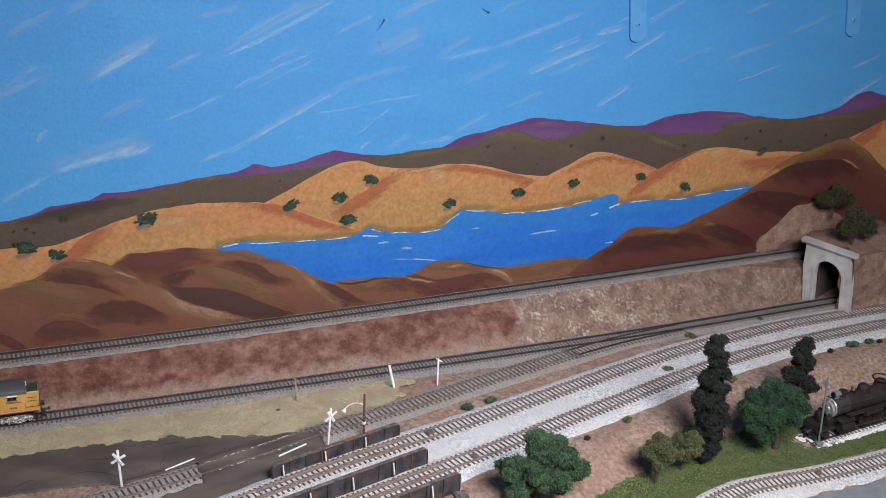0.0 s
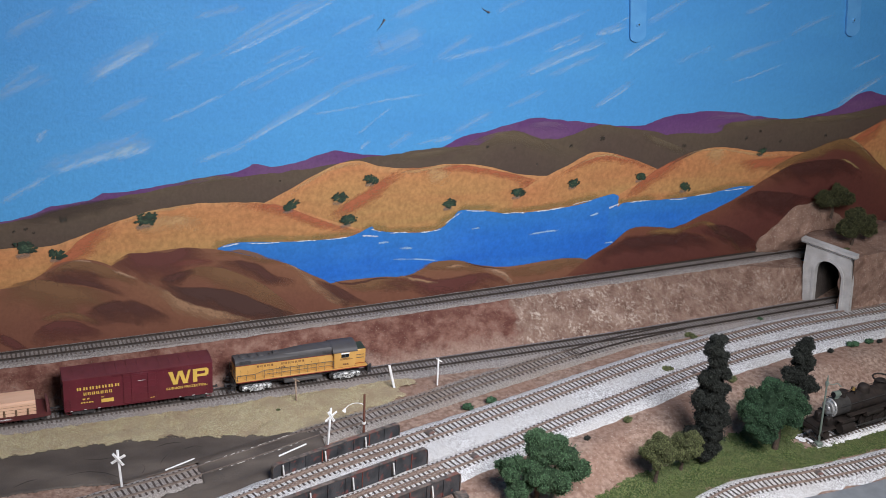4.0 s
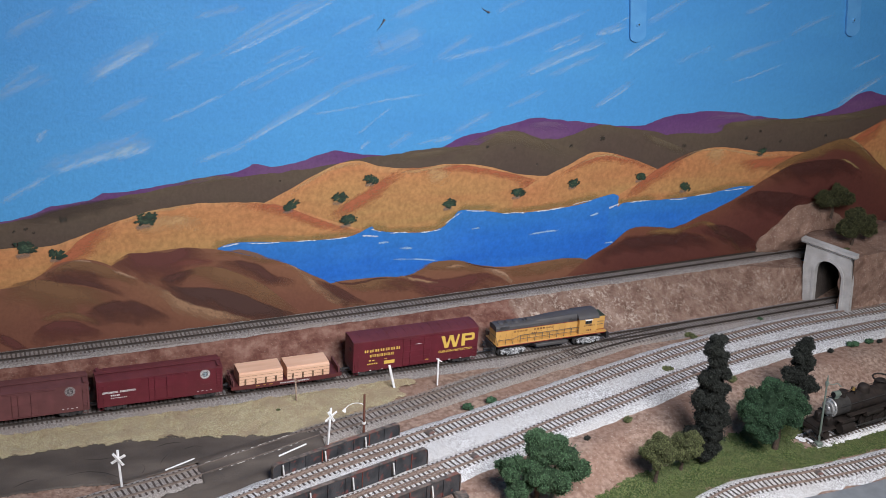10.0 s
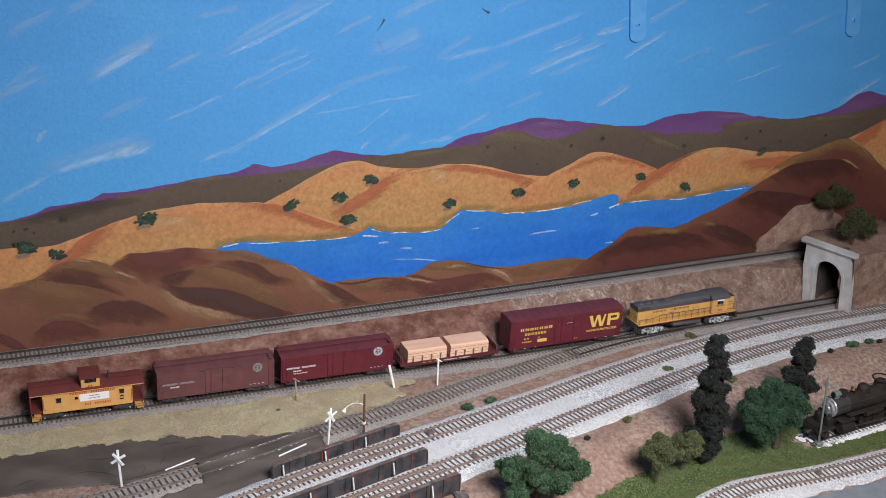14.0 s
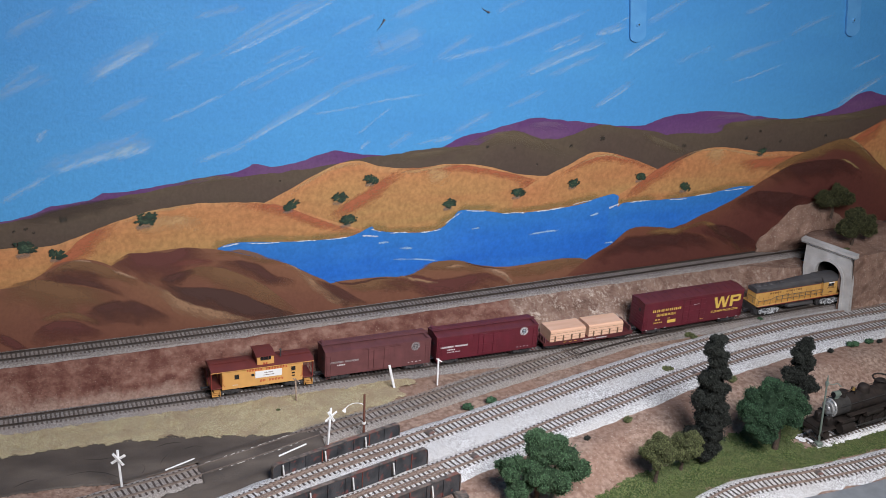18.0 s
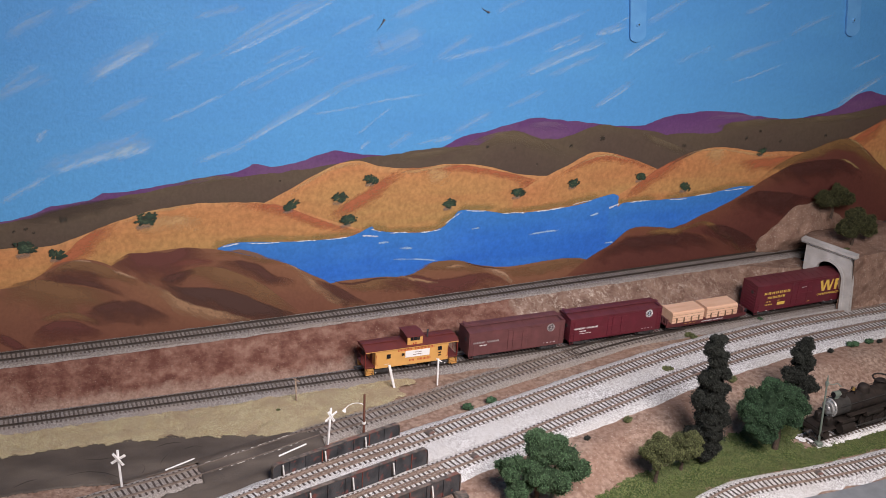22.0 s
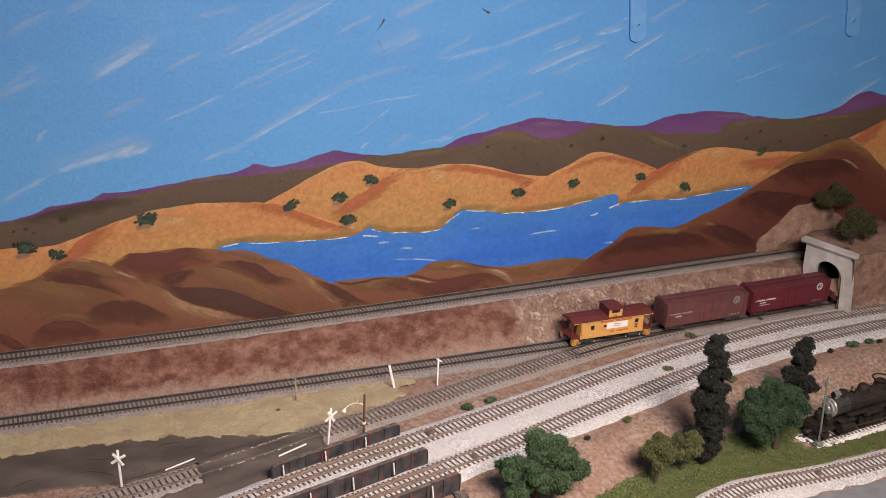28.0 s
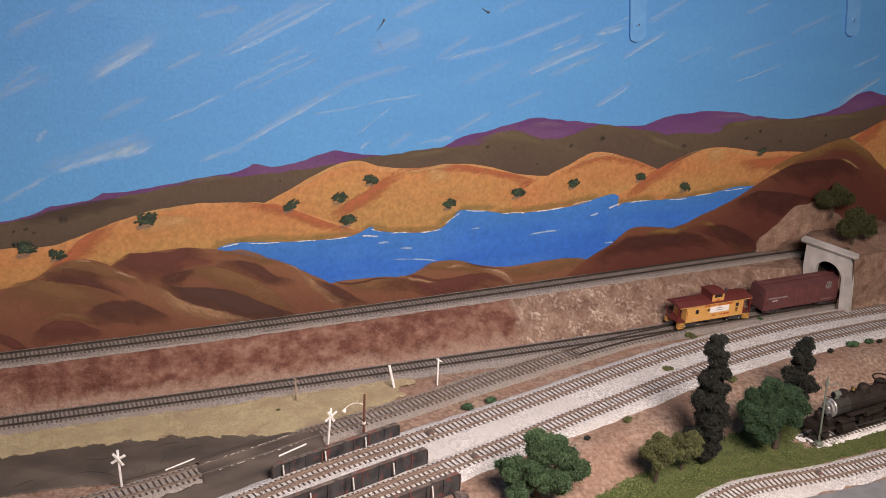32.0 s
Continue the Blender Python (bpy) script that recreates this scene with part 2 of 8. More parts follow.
# ---- mesh builder ----
class Build:
    def __init__(self):
        self.v, self.f, self.uv = [], [], []

    def add(self, verts, faces):
        o = len(self.v)
        self.v += [tuple(p) for p in verts]
        self.f += [tuple(i + o for i in q) for q in faces]
        return self

    def box(self, c, s, ch=0.0, m=None):
        """A box with its centre and size; ch: chamfer of its edges."""
        x, y, z = (k / 2 for k in s)
        ch = min(ch, x * 0.9, y * 0.9, z * 0.9)
        if ch <= 0:
            vs = [(sx * x, sy * y, sz * z) for sx in (-1, 1) for sy in (-1, 1) for sz in (-1, 1)]
            fs = [(0, 1, 3, 2), (4, 6, 7, 5), (0, 4, 5, 1), (2, 3, 7, 6), (0, 2, 6, 4), (1, 5, 7, 3)]
        else:
            bm = bmesh.new()
            bmesh.ops.create_cube(bm, size=1.0)
            for q in bm.verts:
                q.co = Vector((q.co.x * 2 * x, q.co.y * 2 * y, q.co.z * 2 * z))
            bmesh.ops.bevel(bm, geom=bm.edges[:], offset=ch, segments=1, affect="EDGES")
            bm.verts.index_update()
            vs, fs = [q.co[:] for q in bm.verts], [[q.index for q in f.verts] for f in bm.faces]
            bm.free()
        c = Vector(c)
        vs = [c + Vector(q) if m is None else m @ (c + Vector(q)) for q in vs]
        return self.add(vs, fs)

    def tube(self, a, b, r, r2=None, n=10, caps=True):
        a, b, r2 = Vector(a), Vector(b), r if r2 is None else r2
        q = (b - a).to_track_quat("Z", "Y")
        vs = []
        for p, k in ((a, r), (b, r2)):
            vs += [p + q @ Vector((k * math.cos(2 * math.pi * i / n), k * math.sin(2 * math.pi * i / n), 0)) for i in range(n)]
        fs = [(i, (i + 1) % n, n + (i + 1) % n, n + i) for i in range(n)]
        if caps:
            fs += [tuple(range(n - 1, -1, -1)), tuple(range(n, 2 * n))]
        return self.add(vs, fs)

    def loft(self, rings, closed=True, caps=True):
        """Skin between rings of equal length."""
        n = len(rings[0])
        vs = [p for r in rings for p in r]
        fs = []
        for k in range(len(rings) - 1):
            for i in range(n if closed else n - 1):
                j = (i + 1) % n
                fs.append((k * n + i, k * n + j, (k + 1) * n + j, (k + 1) * n + i))
        if caps and closed:
            fs += [tuple(range(n - 1, -1, -1)), tuple((len(rings) - 1) * n + i for i in range(n))]
        return self.add(vs, fs)

    def prism(self, outline, axis, a, b):
        """An outline in two axes pushed from a to b along the third."""
        def at(p, k):
            return {"x": (k, p[0], p[1]), "y": (p[0], k, p[1]), "z": (p[0], p[1], k)}[axis]
        return self.loft([[at(p, a) for p in outline], [at(p, b) for p in outline]])

    def ball(self, c, r, n=10, m=6, squash=(1, 1, 1)):
        rings = []
        for k in range(1, m):
            t = math.pi * k / m
            rings.append([(c[0] + r * squash[0] * math.sin(t) * math.cos(2 * math.pi * i / n), c[1] + r * squash[1] * math.sin(t) * math.sin(2 * math.pi * i / n),
                           c[2] - r * squash[2] * math.cos(t)) for i in range(n)])
        return self.loft(rings)

    def mesh(self, name, material, smooth=True):
        me = bpy.data.meshes.new(name)
        me.from_pydata([tuple(p) for p in self.v], [], self.f)
        if self.uv:
            layer = me.uv_layers.new(name="UVMap")
            for loop in me.loops:
                layer.data[loop.index].uv = self.uv[loop.vertex_index]
        bm = bmesh.new()
        bm.from_mesh(me)
        bmesh.ops.recalc_face_normals(bm, faces=bm.faces[:])
        bm.to_mesh(me)
        bm.free()
        if smooth:
            me.polygons.foreach_set("use_smooth", [True] * len(me.polygons))
            me.set_sharp_from_angle(angle=radians(38))
        me.materials.append(material)
        return me


def part(name, build, material, parent=None, label="", at=None, smooth=True):
    ob = new(name, build.mesh(name, material, smooth))
    if parent:
        ob.parent = parent
    if at is not None:
        ob.matrix_basis = at
    if label:
        tagged(ob, label)
    return ob


def thing(name, label, category, group="", at=None, kind=""):
    ob = new(name)
    ob.empty_display_size = 0.01
    tagged(ob, label, category, group, kind)
    if at is not None:
        ob.matrix_basis = at
    return ob


def spline(pts, step):
    """Catmull-Rom through the points, evenly stepped."""
    out = []
    for i in range(len(pts) - 1):
        p0, p1, p2, p3 = (Vector(pts[max(i - 1, 0)]), Vector(pts[i]), Vector(pts[i + 1]), Vector(pts[min(i + 2, len(pts) - 1)]))
        n = max(2, int((p2 - p1).length / step))
        for k in range(n):
            t = k / n
            out.append(0.5 * (2 * p1 + (p2 - p0) * t + (2 * p0 - 5 * p1 + 4 * p2 - p3) * t * t + (3 * p1 - p0 - 3 * p2 + p3) * t ** 3))
    return out + [Vector(pts[-1])]


def fbm(x, y, z=0.0, o=4):
    return noise.fractal((x, y, z), 1.0, 2.0, o)


def lerp_table(table, x):
    if x <= table[0][0]:
        return table[0][1]
    for (a, p), (b, q) in zip(table, table[1:]):
        if x <= b:
            return p + (q - p) * (x - a) / (b - a)
    return table[-1][1]


def step01(a, b, v):
    t = min(max((v - a) / (b - a), 0.0), 1.0)
    return t * t * (3 - 2 * t)


# ---- plan: the lines of the tracks ----
UP = 0.050                                    # rail tops of the upper line


def main_y(x):
    return -0.0035 + 0.0065 * x + 0.0174 * x * x - 0.0083 * (1 - step01(0.82, 1.36, x))


def upper_y(x):
    return 0.0643 + 0.0212 * x + 0.055 * x * x - 0.0206 * x ** 3


def wall_y(x):
    return 0.088 + 0.050 * x


YARD_A = [(-0.05, -0.345), (0.11, -0.295), (0.250, -0.250), (0.338, -0.219), (0.446, -0.189), (0.619, -0.143), (0.820, -0.086), (0.932, -0.058), (1.043, -0.037), (1.160, -0.021), (1.273, -0.014), (1.40, -0.010), (1.75, -0.004)]
YARD_B = [(0.10, -0.365), (0.25, -0.320), (0.373, -0.284), (0.466, -0.256), (0.583, -0.222), (0.678, -0.191), (0.777, -0.162), (0.887, -0.128), (1.005, -0.097), (1.117, -0.078), (1.233, -0.065), (1.36, -0.057), (1.75, -0.045)]
SPUR = [(-0.05, -0.235), (0.139, -0.196), (0.192, -0.184), (0.277, -0.160), (0.346, -0.138), (0.433, -0.116), (0.516, -0.095), (0.605, -0.0685), (0.699, -0.0435), (0.790, -0.0195), (0.880, -0.0010), (0.98, 0.0113)]
LOW = -0.030                                  # the field in front lies lower
FRONT = [(0.74, -0.400), (0.790, -0.372), (0.845, -0.356), (0.895, -0.354), (0.963, -0.355), (1.055, -0.351), (1.20, -0.335), (1.45, -0.29)]
STEAM = [(1.000, -0.281), (1.06, -0.271), (1.15, -0.258), (1.30, -0.238), (1.50, -0.21)]


def offset_line(line, d):
    out = []
    for i, p in enumerate(line):
        t = (line[min(i + 1, len(line) - 1)] - line[max(i - 1, 0)]).normalized()
        out.append(Vector((p.x - t.y * d, p.y + t.x * d)))
    return out


def near_line(line, x, y):
    return min((p.x - x) ** 2 + (p.y - y) ** 2 for p in line) ** 0.5


L_MAIN = [Vector((x / 100, main_y(x / 100))) for x in range(-35, 205, 1)]
L_UPPER = [Vector((x / 100, upper_y(x / 100))) for x in range(-35, 131, 1)]
L_YA, L_YB, L_SPUR, L_FRONT, L_STEAM = (spline(q, 0.01) for q in (YARD_A, YARD_B, SPUR, FRONT, STEAM))
EDGE = [(-0.40, -0.46), (0.10, -0.42), (0.35, -0.36), (0.531, -0.306), (0.642, -0.262), (0.849, -0.190), (1.064, -0.142), (1.263, -0.115), (1.7, -0.095)]   # foot of the yard's ballast


def ground_z(x, y):
    e = lerp_table(EDGE, x)

    fall = step01(0.0, 0.075, e - y)
    z = -0.0085 + (LOW - 0.006 + 0.0085) * fall
    z += 0.0016 * fbm(x * 14, y * 14, 3.1) * (1 - 0.75 * step01(0.45, 0.38, x)) + (0.0016 * fbm(x * 45, y * 45, 9.0) * step01(0.0, 0.02, e - y) * (1 - step01(0.07, 0.1, e - y)))
    return z


# ---- room ----
def slab(name, c, s, material, label, kind="structure", category="wall"):
    return tagged(part(name, Build().box(c, s), material), label, category, kind=kind)


slab("floor", (0.6, -1.2, -1.13), (5.2, 5.2, 0.06), FLOOR, "plain dark floor of the club room", category="floor")
slab("ceiling", (0.6, -1.2, 1.93), (5.2, 5.2, 0.06), CEILING, "plain off-white ceiling of the room", category="ceiling")
slab("wall_west", (-1.97, -1.2, 0.40), (0.06, 5.2, 3.0), ROOM_WALL, "plain light painted side wall of the room")
slab("wall_east", (3.17, -1.2, 0.40), (0.06, 5.2, 3.0), ROOM_WALL, "plain light painted side wall of the room")
slab("wall_south", (0.6, -3.77, 0.40), (5.08, 0.06, 3.0), ROOM_WALL, "plain light painted wall behind the camera")

# the painted wall: slightly turned, so built in its own space (x along it, z up, front face at y = 0)
WALL = Matrix.Translation((0, wall_y(0), 0)) @ Matrix.Rotation(math.atan(0.05), 4, "Z")
SKY = paint_mat("sky_blue_wall_paint", [(0.0, (0.064, 0.268, 0.59)), (0.5, (0.070, 0.285, 0.60)), (1.0, (0.082, 0.325, 0.61))], 5, 0.4, (0.45, 1, 1.7), (0.080, 0.315, 0.62), 9, 0.4, slant=0.5, stipple=0.06, relief=0.0014)


def wall_sheet(z_lo, z_hi, x_lo, x_hi):
    b = Build()
    b.box(((x_lo + x_hi) / 2, 0.04, (z_lo + z_hi) / 2), (x_hi - x_lo, 0.08, z_hi - z_lo))
    b.uv = [(p[0], (0.5 - p[2]) / 0.35) for p in b.v]
    return b


backdrop = part("wall_north", wall_sheet(-1.1, 1.9, -2.0, 3.3), SKY, at=WALL, smooth=False)
tagged(backdrop, "sky-blue painted backdrop wall with a mural of hills", "backdrop wall", kind="structure")


def hill(name, ridge, low, layer, material, rough=0.002, seed=0.0, step=0.006):
    """One painted form of the mural: from its ridge down to a level, a coat of paint thick."""
    line = spline(ridge, step)
    b = Build()
    y = -0.0003 * layer
    rows = 7
    for i, p in enumerate(line):
        top = p.y + rough * fbm(p.x * 45, seed, 0.3)
        for k in range(rows):
            t = k / (rows - 1)
            z = top + (low - top) * t
            b.v.append((p.x, y, z))
            b.uv.append((p.x, (top - z) / 0.12))
    for i in range(len(line) - 1):
        for k in range(rows - 1):
            a = i * rows + k
            b.f.append((a, a + 1, a + rows + 1, a + rows))
    ob = part(name, b, material, backdrop, smooth=False)
    return ob


PURPLE = paint_mat("purple_paint", [(0.0, (0.105, 0.042, 0.14)), (0.15, (0.118, 0.05, 0.15)), (1.0, (0.15, 0.075, 0.175))], 14, 0.3, (0.5, 1, 1.6), (0.15, 0.08, 0.16), 16, 0.5, slant=0.4)
UMBER = paint_mat("umber_paint", [(0.0, (0.098, 0.074, 0.050)), (0.12, (0.092, 0.069, 0.049)), (0.4, (0.078, 0.057, 0.044)), (0.8, (0.074, 0.050, 0.042))], 14, 0.16, (0.6, 1, 1.8), (0.082, 0.056, 0.045), 12, 0.5, slant=0.5, stipple=0.10)
OCHRE = paint_mat("ochre_paint", [(0.0, (0.47, 0.245, 0.105)), (0.06, (0.445, 0.205, 0.086)), (0.16, (0.425, 0.212, 0.084)), (0.4, (0.40, 0.222, 0.086)), (1.0, (0.34, 0.210, 0.078))], 9, 0.10, (0.3, 1, 2.4), (0.415, 0.168, 0.072), 10, 0.6, slant=0.35, stipple=0.19)
LAKE = paint_mat("lake_blue_paint", [(0.0, (0.03, 0.17, 0.48)), (0.4, (0.02, 0.14, 0.52)), (1.0, (0.018, 0.12, 0.50))], 14, 0.3, (0.4, 1, 2), (0.035, 0.18, 0.55), 22, 0.5, stipple=0.12)
SIENNA = paint_mat("sienna_paint", [(0.0, (0.195, 0.093, 0.052)), (0.18, (0.182, 0.081, 0.047)), (0.45, (0.165, 0.070, 0.043)), (0.75, (0.16, 0.066, 0.042)), (1.0, (0.155, 0.062, 0.041))], 8, 0.16, (0.35, 1, 1.8), (0.14, 0.054, 0.038), 7, 0.4, slant=-0.5, stipple=0.10)
RUSSET = paint_mat("russet_paint", [(0.0, (0.150, 0.058, 0.034)), (0.25, (0.118, 0.040, 0.029)), (0.7, (0.098, 0.031, 0.025)), (1.0, (0.11, 0.038, 0.027))], 9, 0.2, (0.4, 1, 1.8), (0.085, 0.027, 0.022), 8, 0.5, slant=-0.55, stipple=0.10)

hill("purple_mountains", [(-0.45, 0.19), (-0.25, 0.215), (0.018, 0.222), (0.079, 0.236), (0.126, 0.239), (0.141, 0.248), (0.183, 0.248), (0.315, 0.262), (0.338, 0.271), (0.369, 0.264), (0.439, 0.279), (0.455, 0.280), (0.497, 0.271), (0.556, 0.267), (0.607, 0.273), (0.641, 0.286), (0.703, 0.297), (0.747, 0.308)], 0.16, 1, PURPLE)
hill("purple_mountains", [(0.747, 0.308), (0.804, 0.301), (0.854, 0.293), (0.934, 0.284), (0.994, 0.295), (1.056, 0.299), (1.111, 0.294), (1.180, 0.281), (1.250, 0.276), (1.317, 0.288), (1.371, 0.313), (1.419, 0.305), (1.55, 0.275), (1.8, 0.29), (2.1, 0.28)], 0.16, 1, PURPLE)
hill("umber_mountains", [(-0.45, 0.18), (-0.2, 0.205), (0.018, 0.219), (0.119, 0.235), (0.175, 0.241), (0.226, 0.248), (0.300, 0.254), (0.376, 0.256), (0.424, 0.259), (0.472, 0.265), (0.530, 0.268), (0.590, 0.273), (0.651, 0.273), (0.70, 0.268)], 0.15, 2, UMBER, seed=2)
hill("umber_mountains", [(0.56, 0.235), (0.64, 0.262), (0.713, 0.289), (0.770, 0.275), (0.84, 0.25), (0.9, 0.22)], 0.15, 4, UMBER, seed=4)
hill("umber_mountains", [(0.72, 0.255), (0.77, 0.272), (0.808, 0.274), (0.864, 0.289), (0.925, 0.279), (0.977, 0.269), (1.03, 0.25), (1.1, 0.22)], 0.15, 3, UMBER, seed=5)
hill("umber_mountains", [(0.95, 0.255), (1.00, 0.266), (1.084, 0.262), (1.103, 0.277), (1.181, 0.276), (1.249, 0.276), (1.343, 0.278), (1.424, 0.288), (1.55, 0.30), (2.1, 0.29)], 0.15, 4, UMBER, seed=6)
hill("ochre_hill", [(0.29, 0.17), (0.330, 0.204), (0.353, 0.215), (0.392, 0.234), (0.440, 0.256), (0.480, 0.264), (0.522, 0.252), (0.574, 0.246), (0.626, 0.248), (0.681, 0.240), (0.737, 0.223), (0.795, 0.214), (0.867, 0.192), (0.941, 0.167)], 0.12, 5, OCHRE, 0.001, 1)
hill("ochre_hill", [(0.73, 0.185), (0.758, 0.206), (0.813, 0.228), (0.860, 0.247), (0.910, 0.238), (0.976, 0.212), (1.058, 0.165)], 0.12, 6, OCHRE, 0.001, 2)
hill("ochre_hill", [(0.88, 0.155), (0.905, 0.170), (0.967, 0.202), (1.017, 0.221), (1.067, 0.238), (1.122, 0.234), (1.180, 0.224), (1.251, 0.219), (1.362, 0.203)], 0.12, 7, OCHRE, 0.001, 3)
hill("ochre_hill", [(1.246, 0.188), (1.343, 0.229), (1.388, 0.246), (1.431, 0.261), (1.55, 0.285), (1.8, 0.27), (2.1, 0.25)], 0.10, 7, OCHRE, 0.001, 4)
hill("ochre_hill", [(-0.45, 0.17), (-0.2, 0.18), (0.015, 0.186), (0.055, 0.184), (0.089, 0.186), (0.139, 0.203), (0.196, 0.217), (0.255, 0.223), (0.299, 0.221), (0.353, 0.215), (0.393, 0.203), (0.442, 0.182), (0.506, 0.155)], 0.12, 8, OCHRE, 0.001, 5)
hill("lake", [(0.287, 0.157), (0.314, 0.162), (0.377, 0.156), (0.426, 0.153), (0.476, 0.154), (0.501, 0.163), (0.508, 0.165), (0.518, 0.157), (0.580, 0.148), (0.615, 0.152), (0.632, 0.165), (0.645, 0.176), (0.686, 0.171), (0.724, 0.163), (0.782, 0.162), (0.840, 0.165), (0.879, 0.174), (0.904, 0.177), (0.914, 0.172)], 0.05, 10, LAKE, 0.0006, 6, 0.004)
hill("lake", [(0.899, 0.152), (0.915, 0.156), (0.932, 0.161), (1.027, 0.159), (1.092, 0.162), (1.135, 0.168), (1.185, 0.166)], 0.05, 10.3, LAKE, 0.0006, 7, 0.004)
hill("russet_mountain", [(0.882, 0.073), (0.951, 0.099), (1.035, 0.111), (1.076, 0.125), (1.139, 0.148), (1.190, 0.175), (1.244, 0.198), (1.296, 0.225), (1.354, 0.234), (1.396, 0.214), (1.455, 0.170), (1.567, 0.108), (1.8, 0.09), (2.1, 0.1)], 0.02, 11, RUSSET, 0.001, 8)
hill("russet_mountain", [(0.83, 0.045), (0.871, 0.074), (0.910, 0.094), (0.948, 0.117), (1.013, 0.110), (1.070, 0.096), (1.154, 0.067), (1.281, 0.026)], 0.02, 14, RUSSET, 0.001, 10)
hill("sienna_hill", [(0.40, 0.06), (0.428, 0.079), (0.461, 0.086), (0.504, 0.087), (0.565, 0.083), (0.601, 0.095), (0.637, 0.098), (0.684, 0.084), (0.732, 0.077), (0.781, 0.078), (0.830, 0.079), (0.871, 0.072), (0.937, 0.052), (1.050, 0.018)], 0.01, 13, SIENNA, 0.001, 11)
hill("sienna_hill", [(0.10, 0.115), (0.136, 0.141), (0.172, 0.159), (0.224, 0.163), (0.253, 0.162), (0.299, 0.152), (0.346, 0.136), (0.378, 0.126), (0.411, 0.107), (0.436, 0.093), (0.479, 0.063), (0.533, 0.019)], 0.01, 15, SIENNA, 0.001, 12)
hill("sienna_hill", [(-0.5, 0.11), (-0.2, 0.125), (0.011, 0.133), (0.052, 0.143), (0.088, 0.161), (0.122, 0.160), (0.150, 0.147), (0.178, 0.127), (0.222, 0.097), (0.267, 0.066), (0.33, 0.03)], 0.01, 16, SIENNA, 0.001, 13)


# ---- bench, ground ----
def terrain():
    xs = [(-0.45 + i * 0.006) for i in range(int(2.56 / 0.006))]
    ys = [(-0.62 + j * 0.006) for j in range(int(0.80 / 0.006))]
    b = Build()
    for x in xs:
        for y in ys:
            b.v.append((x, y, ground_z(x, y)))
    n = len(ys)
    for i in range(len(xs) - 1):
        for j in range(n - 1):
            b.f.append((i * n + j, (i + 1) * n + j, (i + 1) * n + j + 1, i * n + j + 1))
    return b


tagged(part("ground", terrain(), EARTH), "reddish tan earth of the model landscape", "ground", kind="structure")
slab("bench", (0.83, -0.28, -0.10), (2.56, 0.68, 0.10), WOOD, "timber bench board that carries the model landscape", category="bench")


def strip(line, prof, jitter=0.0, z0=0.0, seed=0.0):
    """A cross-section (offset, height) carried along a line."""
    b = Build()
    rows = []
    for i, p in enumerate(line):
        t = (line[min(i + 1, len(line) - 1)] - line[max(i - 1, 0)]).normalized()
        r = []
        for k, (d, z) in enumerate(prof):
            dd = d + jitter * fbm(p.x * 60 + k * 3.1, p.y * 60, seed)
            r.append((p.x - t.y * dd, p.y + t.x * dd, z0 + z + jitter * 0.35 * fbm(p.x * 90, k * 7.7, seed + 4)))
        rows.append(r)
    return b.loft(rows, closed=False)


def keep_bed(p, right):
    return p.x > 0.332 if right else p.x < 0.212


def track(name, line, z0, ballast, rail_mat, tie_mat, label, half=0.026, pitch=0.0072, gauge=0.0165, drop=0.0, tie_len=0.029, skip=None, wide=None, flat=False):
    root = thing(name, label, "railway track")
    w1, w2 = wide or (half, half)
    if ballast:
        for run_ in ([p for p in line if keep_bed(p, False)], [p for p in line if keep_bed(p, True)]) if skip else (line,):
            if flat:
                prof = [(-w1, -0.0098), (-w1 * 0.82, -0.0052), (-0.0175, -0.0034), (-0.0085, -0.0027), (0.0085, -0.0027), (0.0175, -0.0034), (w2 * 0.8, -0.0041), (w2, -0.0066)]
            else:
                prof = [(-w1, -0.0105), (-w1 * 0.86, -0.0062), (-0.0175, -0.0034), (-0.0085, -0.0027), (0.0085, -0.0027), (0.0175, -0.0034), (w2 * 0.76, -0.0048), (w2, -0.0088 if z0 == 0 else -0.0105)]
            part("ballast", strip(run_, prof, 0.0016, z0, len(name)), ballast, root, "loose stone ballast")
    for s in (-1, 1):
        pl = offset_line(line, s * (gauge / 2 + 0.0004))
        part("rail", strip(pl, [(-0.0012, -0.0024), (-0.0004, -0.0017), (-0.0006, -0.0005), (-0.0005, 0.0), (0.0005, 0.0), (0.0006, -0.0005), (0.0004, -0.0017), (0.0012, -0.0024)], 0, z0), rail_mat, root)
    tie = Build().box((0, 0, 0), (0.0026 if pitch > 0.006 else 0.0023, tie_len, 0.0022), 0.0003).mesh("tie", tie_mat, False)
    rnd = random.Random(len(name) + len(line))
    run, count = 0.0, 0
    for a, c in zip(line, line[1:]):
        d = c - a
        while run < d.length:
            p = a + d * (run / d.length)
            run += pitch
            if skip and skip(p):
                continue
            ob = new("tie", tie)
            ob.parent = root
            ob.matrix_basis = Matrix.Translation((p.x, p.y, z0 - 0.0033)) @ Matrix.Rotation(math.atan2(d.y, d.x) + rnd.uniform(-0.03, 0.03), 4, "Z")
            count += 1
        run -= d.length
    return root


def crossing(p):
    return 0.208 < p.x < 0.335


